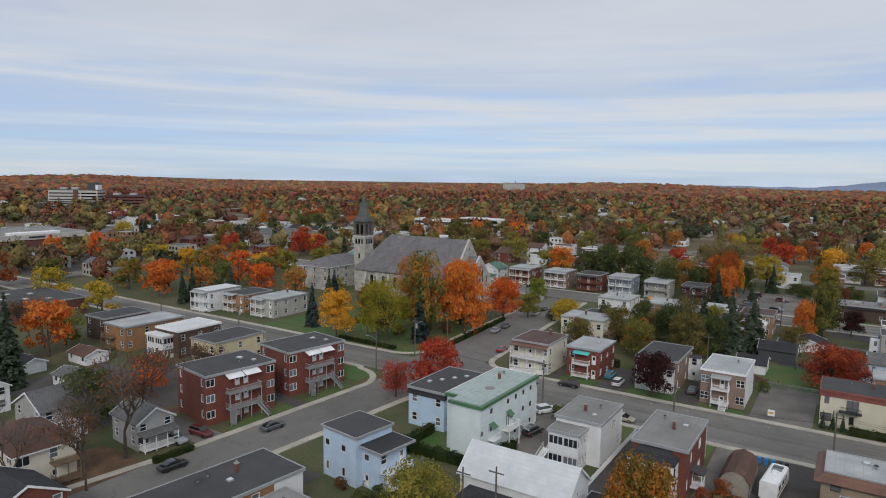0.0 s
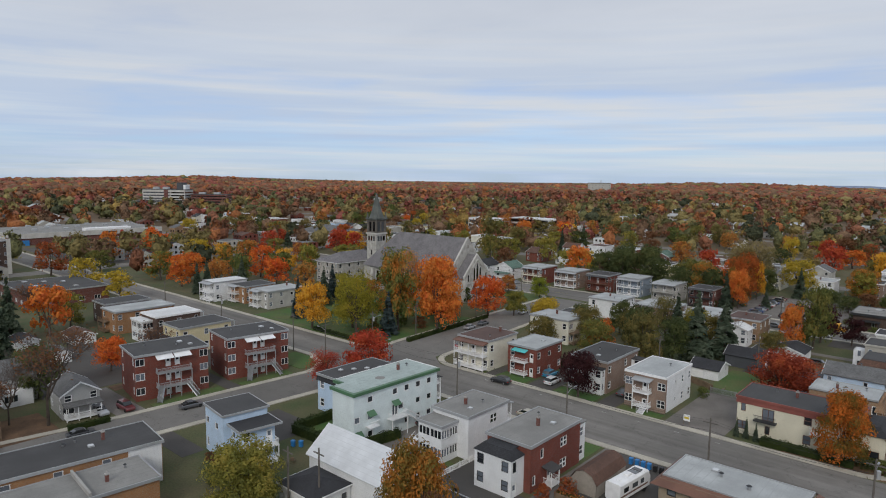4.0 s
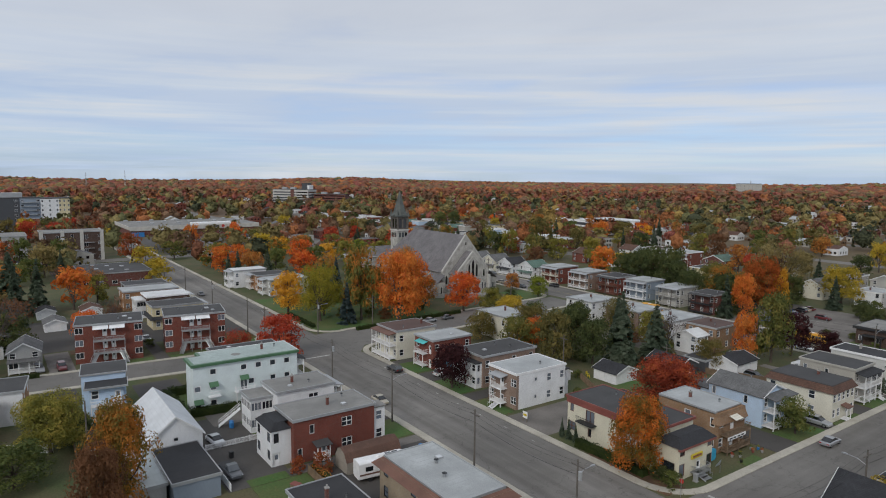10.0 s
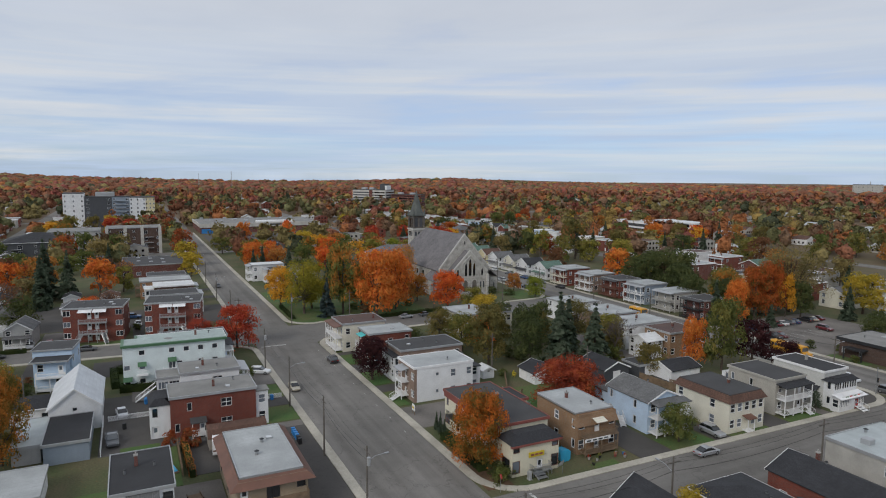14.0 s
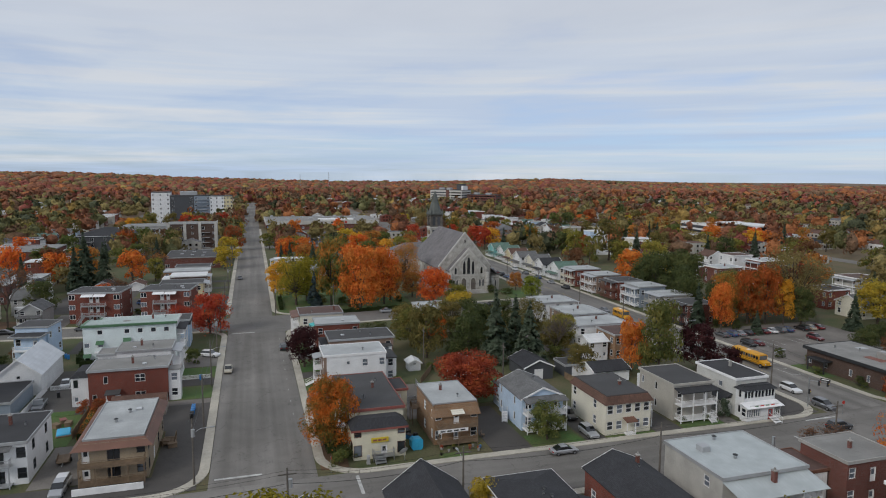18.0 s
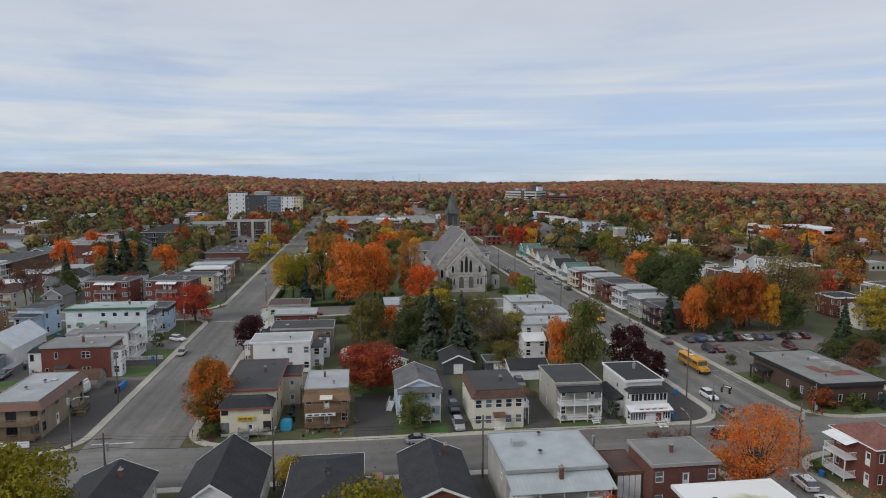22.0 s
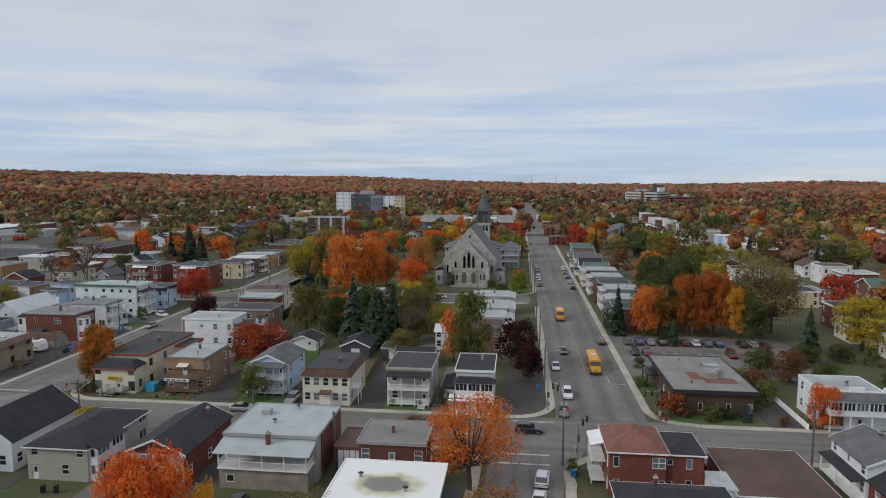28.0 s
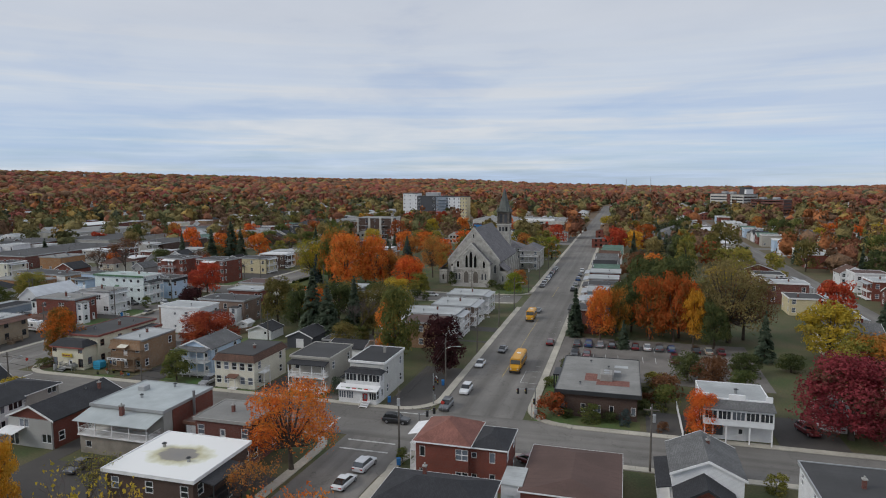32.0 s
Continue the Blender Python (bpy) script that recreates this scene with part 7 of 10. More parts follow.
tree("broad", -108.0, 172.0, 14.0, 10.0, "l_rust", "rusty maple in the park", 3)
tree("broad", -94.5, 184.6, 12.8, 12.0, "l_fire", "red orange maple near the church steps", 2)
tree("broad", -88.6, 190.6, 8.5, 8.0, "l_olive", "low olive tree near the church steps", 0)
tree("broad", -112.0, 181.0, 9.5, 8.0, "l_rust", "rusty orange tree beside the church", 2)
tree("airy", -131.0, 183.0, 18.5, 10.5, "l_rust", "tall thin rusty tree beside the church", 1)
tree("broad", -74.0, 187.0, 8.6, 10.0, "l_yellow", "small amber tree beside the side street")
tree("pine", -99.6, 144.2, 12.4, 5.6, "l_bluespruce", "blue spruce in the park", 0)
tree("pine", -136.0, 139.9, 13.0, 5.6, "l_bluespruce", "blue spruce beside the street", 1)
tree("pine", -128.0, 160.0, 13.0, 5.2, "l_spruce", "dark spruce in the park", 2)
tree("pine", -150.0, 165.0, 13.0, 5.6, "l_bluespruce", "blue spruce near the rectory", 0)
tree("broad", -33.9, 135.8, 9.8, 8.6, "l_maroon", "dark maroon plum tree on the verge", 3)
tree("fine", 13.8, 136.4, 12.2, 8.8, "l_turn2", "orange maple beside the corner shop", 0)
tree("fine", -2.1, 164.8, 10.2, 13.4, "l_russet2", "broad red maple between the houses", 1)
tree("broad", 19.8, 172.2, 6.6, 6.2, "l_green", "small green tree before the blue house", 0)
tree("broad", -33.4, 165.2, 13.4, 9.6, "l_brownolive", "brownish green tree in the back yards", 2)
tree("broad", -29.5, 174.5, 11.5, 9.0, "l_dark", "dark green tree in the back yards", 1)
tree("broad", -41.0, 181.0, 12.0, 9.0, "l_dark", "dark green tree in the back yards", 3)
tree("broad", -47.0, 170.0, 9.0, 8.0, "l_orange", "orange tree in a back yard", 0)
tree("pine", -25.8, 180.4, 17.6, 8.2, "l_spruce", "tall dark spruce in the back yards", 0)
tree("pine", -21.0, 187.0, 15.0, 7.6, "l_spruce", "broad spruce in the back yards", 2)
tree("pine", -34.0, 189.0, 14.5, 7.0, "l_spruce", "spruce in the back yards", 1)
tree("bare", -23.4, 195.0, 12.5, 11.0, "l_rust", "bare branching tree in a yard", 0)
tree("airy", -40.0, 196.0, 12.5, 10.0, "l_brownolive", "thin olive tree in the back yards", 1)
tree("broad", -52.0, 192.0, 10.0, 8.0, "l_dark", "dark green tree in the back yards", 0)
tree("broad", -10.3, 208.0, 12.6, 6.6, "l_orange", "narrow orange tree in a yard", 3)
tree("broad", -6.0, 212.2, 17.8, 9.6, "l_olivegreen", "tall green tree in a yard", 1)
tree("broad", -6.2, 222.6, 11.0, 9.6, "l_maroon", "dark maroon tree beside the street", 2)
tree("broad", 1.0, 225.0, 8.0, 6.5, "l_maroon", "dark maroon tree on the verge", 0)
tree("broad", -42.0, 268.6, 17.2, 9.6, "l_ember", "large dark orange maple beside the car park", 1)
tree("broad", -41.0, 274.4, 17.8, 9.4, "l_ember", "large red orange maple beside the car park", 2)
tree("broad", -38.6, 256.2, 14.2, 7.6, "l_orange", "orange maple beside the car park", 3)
tree("broad", -38.6, 278.8, 14.0, 6.0, "l_amber", "amber maple beside the car park", 2)
tree("broad", -41.5, 260.6, 14.0, 6.6, "l_rust2", "rusty amber maple beside the car park", 0)
tree("airy", -44.0, 288.0, 22.5, 20.0, "l_tan", "huge thin tan olive tree beyond the car park", 0)
tree("airy", -48.0, 292.0, 17.0, 14.0, "l_brown", "thin brownish tree beyond the car park", 1)
tree("broad", -36.5, 283.4, 12.0, 8.0, "l_dark", "dark green tree beside the car park", 0)
for x, y, h in ((-88, 268, 17), (-80, 276, 18), (-92, 279, 17), (-98, 271, 14), (-74, 268, 14)):
    tree("broad", x, y, h, 12.5, "l_dark", "dark green tree behind the houses")
tree("broad", -31.0, 307.0, 13.5, 14.0, "l_yellow", "yellow maple in a garden", 2)
tree("broad", -9.4, 309.0, 12.0, 12.0, "l_rust2", "amber orange maple in a garden", 1)
tree("fine", 17.5, 297.5, 13.6, 16.5, "l_crimson", "crimson tree beside a drive", 0)
tree("fine", 22.6, 274.4, 8.0, 5.6, "l_fire", "small orange maple before the storefront", 1)
tree("pine", -40.8, 249.6, 13.5, 6.0, "l_spruce", "spruce on the verge", 1)
tree("pine", -31.0, 262.0, 7.0, 3.6, "l_spruce", "young spruce beside the car park", 0)
tree("pine", -27.0, 293.0, 11.5, 4.6, "l_spruce", "spruce beside the car park", 2)
tree("airy", 51.2, 216.2, 13.4, 12.6, "l_orange", "orange maple leaning over the street", 1)
tree("bare", 40.7, 208.6, 7.6, 8.4, "l_brown", "low twiggy bare tree beside the pavement", 1)
tree("bare", 66.0, 219.5, 9.0, 7.0, "l_rust", "thin bare tree beside the street", 2)
tree("bare", 70.0, 198.5, 8.0, 8.0, "l_olive", "thin bare tree beside the flat roofed block", 1)
tree("broad", 40.5, 153.4, 5.5, 5.4, "l_yellow", "low yellow bush by the pavement", 1)
tree("broad", 74.0, 115.0, 8.0, 9.0, "l_amber", "amber tree in a garden", 4)
tree("fine", -43.8, 63.2, 10.5, 10.5, "l_olive", "yellow green tree in a garden", 1)
tree("broad", -33.2, 58.0, 6.5, 9.5, "l_green", "broad green tree in a garden", 2)
tree("broad", -113.0, 60.0, 11.0, 9.5, "l_dark", "dark green tree behind the house", 1)
tree("broad", -108.5, 38.0, 9.0, 7.0, "l_orange", "orange tree beside a house", 2)
tree("broad", -121.0, 77.0, 8.0, 7.5, "l_fire", "red orange maple behind the walk-up", 3)
tree("pine", -165.8, 61.4, 21.0, 9.6, "l_spruce", "tall dark pine in a yard", 2)
tree("pine", -163.5, 68.5, 17.5, 7.0, "l_spruce", "tall spruce in a yard", 0)
tree("broad", -165.3, 78.5, 14.5, 13.0, "l_orange", "orange maple behind the houses", 1)
tree("broad", -172.0, 86.0, 10.0, 8.0, "l_olive", "olive tree behind the houses", 2)
tree("bare", -181.0, 88.0, 12.0, 10.0, "l_rust", "bare tree behind the houses", 1)
tree("pine", -148.0, 62.0, 18.0, 8.0, "l_spruce", "spruce in a back yard", 1)
tree("broad", -201.2, 112.4, 11.0, 11.0, "l_yellow", "yellow tree beside the school", 0)
tree("broad", -236.0, 113.4, 12.0, 13.0, "l_yellow", "yellow green tree beside the street", 3)
tree("broad", -99.9, 223.4, 8.0, 7.2, "l_yellowgreen", "small yellow green tree on the lawn", 4)
tree("broad", -114.0, 223.0, 7.0, 6.0, "l_rust", "small rusty tree beside the church", 2)
for x, y, h, w, lf in ((-202, 150, 12, 11, "l_rust"), (-214, 141, 13, 12, "l_orange"), (-224, 152, 12, 12, "l_orange"), (-205, 162, 13, 9, "l_green"), (-196, 138, 12, 5, "l_spruce"), (-192, 170, 12, 11, "l_fire"), (-178, 174, 11, 10, "l_rust"), (-160, 178, 8, 8, "l_olive"),
                       (-236, 143, 12, 12, "l_turn"), (-248, 150, 11, 10, "l_olive"), (-214, 177, 14, 12, "l_fire"), (-232, 172, 13, 11, "l_turn"), (-246, 190, 13, 12, "l_rust"), (-262, 200, 12, 11, "l_green"), (-273, 221, 14, 12, "l_red"), (-210, 200, 13, 11, "l_olive"), (-226, 208, 12, 11, "l_rust"), (-240, 222, 10, 9, "l_yellowgreen"), (-147, 184, 6, 6, "l_turn"), (-137, 168, 9, 9, "l_rust")):
    tree("pine" if lf == "l_spruce" else "broad", x, y, h, w, lf, "autumn tree near the street", group="autumn trees near the church")
for x, y in ((-196, 142), (-146, 158), (-188, 152)):
    tree("pine", x, y, 13, 5.4, "l_spruce", "dark spruce in a garden")
tree("fine", 82.6, 163.2, 20.6, 13.0, "l_yellowolive", "tall yellow olive tree behind the houses", 0)
tree("fine", 81.4, 156.2, 19.0, 9.5, "l_yellowolive", "slim yellow olive tree behind the houses", 1)
tree("fine", 60.5, 127.0, 17.0, 14.0, "l_yellowolive", "broad yellow olive tree in a garden", 1)
tree("fine", 76.1, 184.6, 15.6, 9.5, "l_fire", "red orange maple beside the flat roofed block", 1)
tree("broad", 73.4, 189.0, 10.8, 3.8, "l_amber", "narrow amber tree beside a garage", 0)
tree("bare", 90.9, 220.2, 19.5, 10.0, "l_yellow", "tall thin tree with few yellow leaves", 1)
tree("bare", 83.7, 235.2, 15.5, 9.0, "l_orange", "thin tree with few orange leaves beside the street", 2)
tree("fine", -17.9, 69.6, 15.2, 9.0, "l_rust2", "rusty maple behind the garages", 0)
tree("fine", -10.9, 66.0, 13.4, 6.4, "l_brown", "brown leaved maple behind the garages", 1)
tree("bare", -95.8, 56.2, 17.6, 15.0, "l_brown", "tall bare branching tree with few rusty leaves", 2)
tree("bare", -97.0, 40.0, 15.0, 11.0, "l_rust", "bare branching tree before a house", 0)
tree("bare", -90.5, 47.0, 13.0, 10.0, "l_brown", "thin bare tree before a house", 1)
tree("bare", -101.0, 51.5, 14.5, 11.0, "l_brown", "bare branching tree beside a house", 0)
tree("bare", -112.0, 84.0, 12.0, 10.0, "l_brown", "bare branching tree behind the walk-up", 1)
tree("bare", -178.0, 80.0, 13.0, 11.0, "l_brown", "bare brown tree behind the houses", 2)
for x, y, h, w, lf in ((-45, 164, 10, 9, "l_olivegreen"), (-46, 187, 9, 8, "l_brownolive"), (-28, 197, 9, 8, "l_brownolive"), (-12, 196, 7, 7, "l_brownolive"), (-34, 203, 9, 8, "l_olive"), (-55, 178, 10, 9, "l_brownolive"), (-62, 166, 8, 8, "l_brownolive"), (-60, 185, 9, 8, "l_dark"), (-112, 160, 15, 11, "l_turn2"), (-183.6, 305.5, 22, 18, "l_brownolive"), (-167, 36, 17, 11, "l_fire"), (-46, 276, 16, 11, "l_fire"), (-50, 264, 12, 9, "l_dark"), (-56, 272, 14, 11, "l_turn"), (-62, 262, 12, 10, "l_dark"), (-20, 297, 4.2, 6.0, "l_dark"), (-15, 287, 5.0, 7.0, "l_dark"), (-8, 275, 6, 7, "l_dark"), (-3, 279, 7, 7, "l_brown"), (2, 284, 6, 6, "l_green"), (-8, 306, 11, 9, "l_olive"), (-66, 282, 13, 11, "l_olivegreen")):
    tree("broad", x, y, h, w, lf, "leafy tree between the back yards", group="trees of the back yards")
yards = random.Random(21)
for x0, y0, x1, y1, n in ((-58, 160, -12, 200, 14), (-62, 62, -46, 72, 4), (-50, 248, -38, 262, 3), (-110, 136, -96, 180, 4), (-18, 296, 20, 306, 4)):
    for _ in range(n):
        w = yards.uniform(2.2, 4.6)
        shrub(yards.uniform(x0, x1), yards.uniform(y0, y1), w * yards.uniform(0.6, 0.9), w, yards.choice(("l_green", "l_dark", "l_dark", "l_brownolive", "l_brown")), "loose garden shrub in a yard")
for x, h in ((-2.6, 3.4), (-1.0, 3.8), (0.6, 3.2)):
    tree("pine", x, 136.8, h, 1.3, "l_spruce", "slim clipped cedar before the shop house", 1)
hedge(-47.6, 85.7, -46.2, 95.5, 1.4, 1.6)
hedge(-61.6, 84.9, -61.7, 93.6, 1.4, 1.7)
for x, y, h, w, lf in ((16.8, 137.6, 2.0, 3.2, "l_dark"), (12.0, 137.0, 2.0, 3.4, "l_dark"), (18.4, 139.4, 1.5, 2.4, "l_dark"), (4, 265.8, 1.8, 2.6, "l_dark"), (9, 266.2, 2.2, 3.2, "l_brown"), (14, 266.0, 2.4, 3.4, "l_dark"), (19.4, 252.8, 1.6, 2.4, "l_dark"), (19.8, 260.0, 1.8, 2.6, "l_dark"), (-4.4, 262.0, 2.4, 3.0, "l_dark"), (-5.0, 254.5, 2.0, 2.6, "l_green"), (-80.5, 192.0, 3.4, 5.0, "l_dark"), (22.0, 268.6, 1.6, 2.2, "l_brown"), (14.0, 249.4, 1.2, 1.8, "l_green"), (-70, 176, 2.6, 4.0, "l_green"), (-66, 158, 2.0, 8.0, "l_dark")):
    shrub(x, y, h, w, lf, "low bushy shrub beside a building")
# hedges and shrubs
hedge(-61.4, 84.4, -50.2, 84.9, 1.4, 1.7)
shrub(-40.0, 56.5, 3.6, 5.5, "l_green", "wide green shrub behind a garage")
hedge(-60, 151.5, -46, 152.6, 1.4, 1.8)
hedge(-90.2, 142.5, -93.0, 182.0, 1.2, 1.1)
hedge(-100, 133.6, -120, 133.8, 1.2, 1.0)
hedge(1.5, 136.2, 15.5, 136.2, 1.6, 1.3)
hedge(-14.6, 95.6, -1.2, 95.9, 0.9, 1.3, "l_rust", "rust coloured hedge beside a fence")
hedge(-90.5, 57.5, -90.0, 64.5, 1.0, 1.0)
for x, y, h, w, lf in ((19.6, 136.8, 2.2, 3.4, "l_green"), (19.6, 208.6, 3.6, 2.4, "l_spruce"), (19.8, 199.4, 1.3, 1.5, "l_dark"), (20.0, 204.4, 1.3, 1.5, "l_dark"), (20.2, 250.0, 4.2, 5.6, "l_russet"), (20.6, 256.6, 3.0, 4.0, "l_green"),
                       (20.8, 262.6, 2.6, 2.6, "l_bluespruce"), (3, 247.8, 1.8, 2.6, "l_green"), (-2, 268.4, 3.0, 5.0, "l_olive"), (4, 270.0, 4.6, 6.5, "l_brown"), (10.4, 269.6, 4.2, 5.0, "l_green"), (-14.4, 153.4, 2.4, 2.6, "l_green"), (-13.5, 96.6, 3.0, 3.2, "l_russet"), (-15.5, 93.5, 2.4, 2.6, "l_russet"), (-49, 68.5, 3.4, 4.2, "l_dark"), (-54, 65, 3.0, 3.6, "l_dark"),
                       (-113, 196.5, 5.5, 3.2, "l_dark"), (-113, 212.5, 3.0, 4.0, "l_dark"), (-108, 217, 2.4, 5.0, "l_dark"), (-66, 190, 5.5, 5.5, "l_dark"), (-79.5, 196, 3, 3, "l_green"), (44.4, 230.8, 2.0, 2.4, "l_green"), (-105, 89.5, 2.0, 3.4, "l_green"), (-44, 110.5, 3.6, 3.8, "l_green"), (40, 282, 2.6, 3, "l_olive"), (-10, 246.9 + 3, 2.6, 2.8, "l_dark"), (12, 250, 2.0, 2.4, "l_dark"), (22.2, 273.0, 1.4, 1.8, "l_green")):
    shrub(x, y, h, w, lf, {"l_dark": "dark evergreen shrub by the house", "l_green": "green shrub beside the path", "l_russet": "russet leaved shrub by the wall", "l_brown": "brown half bare shrub by the fence", "l_spruce": "small spruce shrub by the porch", "l_bluespruce": "small blue spruce by the wall", "l_olive": "olive coloured shrub beside the lawn"}[lf])

# ---- larger buildings further out ----
def bands(H, face, x, y, w, z0, n, step, mat_a="glass_dark", h=1.5, out=0.05, name="window_band"):
    """Strip windows on one face of a large building, one for each storey."""
    for i in range(n):
        z = z0 + i * step
        if face in "EW":
            k = 1 if face == "E" else -1
            part(name, Shape().box(min(x, x + k * out), y - w / 2, z, max(x, x + k * out), y + w / 2, z + h), M[mat_a], H)
        else:
            k = 1 if face == "N" else -1
            part(name, Shape().box(x - w / 2, min(y, y + k * out), z, x + w / 2, max(y, y + k * out), z + h), M[mat_a], H)


H = house("seven-storey apartment tower in white and charcoal panels", -505, 75, 0, "tower block", "apartment_tower")
for y0, y1, h, wl in ((-33, -18, 27.5, "white"), (-18, 2, 24.5, "char"), (2, 15, 24.5, "slate"), (15, 27, 24.0, "white"), (27, 34, 24.0, "yellow")):
    body(H, 0, (y0 + y1) / 2, 16, y1 - y0, 0, h, wl, E=("W.W.W",) * 7 if wl in ("white", "yellow") else ("B..B",) * 7, name="far_wall")
    part("roof", Shape().box(-8.2, y0 - 0.1, h, 8.2, y1 + 0.1, h + 0.6), M["roof_mid"], H)
    if wl == "char":
        for i in range(7):
            part("balcony", Shape().box(8.0, 3.0, 3.2 + 3 * i, 9.6, 14.0, 3.4 + 3 * i), M["fascia"], H)
part("lift_house", Shape().bev(-4, -10, 25, 4, 4, 28.5, 0.2), M["fascia"], H)
H = house("pale banded hospital block with a dark tower", -735, 392, 40, "hospital", "hospital")
for x0, x1, y0, y1, h, wl, step in ((-30, 4, -10, 10, 23, "trimstone", 3.5), (4, 22, -12, 12, 23, "trimstone", 3.5), (9, 17, -4, 8, 31, "char", 0), (-34, 40, -26, -12, 10.5, "trimstone", 3.5), (26, 70, -4, 10, 17.5, "darkbrick", 3.4)):
    body(H, (x0 + x1) / 2, (y0 + y1) / 2, x1 - x0, y1 - y0, 0, h, wl)
    part("roof", Shape().box(x0 - 0.3, y0 - 0.3, h, x1 + 0.3, y1 + 0.3, h + 0.5), M["roof_mid"], H)
    if step:
        hh = 1.5 if wl == "trimstone" else 1.2
        bands(H, "S", (x0 + x1) / 2, y0, x1 - x0 - 2, 1.4, int(h / step), step, h=hh)
        bands(H, "E", x1, (y0 + y1) / 2, y1 - y0 - 2, 1.4, int(h / step), step, h=hh)
part("stair_tower", Shape().box(18, -6, 0, 20.5, 6, 29), M["trim"], H, "white strip beside the dark tower")
part("brick_bay", Shape().box(-4, -10.4, 6, 1, -9.9, 23), M["darkbrick"], H, "dark red brick bay in the front")
for u in (-22, -10, 34, 52):
    part("rooftop_unit", Shape().bev(u, 0, 17.6 if u > 20 else 23.4, u + 7, 5, 20.2 if u > 20 else 26, 0.2), M["fascia"], H)
H = house("long supermarket with a grey flat roof and red brick front", -440, 181, 0, "shop", "supermarket")
body(H, 0, 0, 60, 90, 0, 6.6, "darkbrick", E=("....B....B....",))
part("fascia_band", Shape().box(29.9, -45, 4.2, 30.5, 45, 7.2), M["trimstone"], H, "pale band above the brick front")
part("fascia_band", Shape().box(-30, -45.5, 4.8, 29.9, -45.0, 7.2), M["trimstone"], H, "pale band above the brick side")
part("roof", Shape().box(-30.2, -45.0, 6.6, 29.9, 45.2, 6.95), M["roof_grey"], H)
part("entrance_panel", Shape().box(30.5, -44, 0, 30.9, -36, 3.2), M["bin_blue"], H, "blue panel beside the entrance")
part("sign_disc", Shape().tube((30.5, 18, 5.7), (30.7, 18, 5.7), 1.1, n=16), M["sign_red"], H)
part("sign_bar", Shape().box(30.5, 6, 5.2, 30.7, 15, 6.2), M["darktrim"], H)
part("entrance_block", Shape().bev(24, -4, 6.6, 30.4, 24, 8.6, 0.2), M["trim"], H, "raised white block over the entrance")
for i in range(14):
    part("rooftop_unit", Shape().bev(-26 + (i * 17) % 50, -40 + 6 * i, 6.9, -23 + (i * 17) % 50, -37.4 + 6 * i, 8.2, 0.1), M["fascia"], H)
H = house("white modern office with dark glass bays", -274, 456, -4, "office", "office_building")
for x0, x1, y0, y1, h in ((-44, 2, -9, 9, 9.0), (2, 42, -10, 9, 11.5)):
    body(H, (x0 + x1) / 2, 0, x1 - x0, y1 - y0, 0, h, "trim")
    part("roof", Shape().box(x0, y0, h, x1, y1, h + 0.4), M["roof_white"], H)
    bands(H, "S", (x0 + x1) / 2, y0, x1 - x0 - 3, 2.0, int(h / 3.4), 3.5, h=2.1, out=0.2)
bands(H, "E", 42, 0, 14, 2.0, 3, 3.4, h=2.1, out=0.2)
for x, y, w, d, h, wl, lb in ((-304, 91, 17, 27, 14.6, "brownbrick", "five-storey dark brick apartment block with white balconies"), (-296, 46, 26, 30, 9.5, "char", "dark three-storey apartment block with a hip roof"), (-338, 60, 24, 26, 11, "grey", "grey four-storey apartment block")):
    H = house(lb, x, y, 0, "apartment block", "apartment_block", "apartment blocks beyond the school")
    body(H, 0, 0, w, d, 0, h, wl, E=("W.P.W.P.W",) * int(h / 3), N=("W.W",) * int(h / 3), name="far_wall")
    if wl == "char":
        hip_roof(H, 0, 0, w, d, h, 4.2, "sh_dark", 0.6)
    else:
        flat_roof(H, 0, 0, w, d, h, "roof_grey", "fascia")
    if wl == "brownbrick":
        for v in (-13.2, -4.2, 4.2, 13.2):
            part("white_panel", Shape().box(w / 2, v - 0.8, 0, w / 2 + 0.3, v + 0.8, h + 0.9), M["trimstone"], H, "white panel between the balconies")
        part("white_panel", Shape().box(-6, d / 2, 0, 2, d / 2 + 0.3, h + 0.9), M["trimstone"], H, "white panel on the end wall")
    for i in range(int(h / 3)):
        for v in (-d * 0.28, d * 0.28):
            part("balcony", Shape().box(w / 2, v - 2.2, 0.2 + 3 * i, w / 2 + 1.6, v + 2.2, 0.36 + 3 * i), M["fascia"], H)
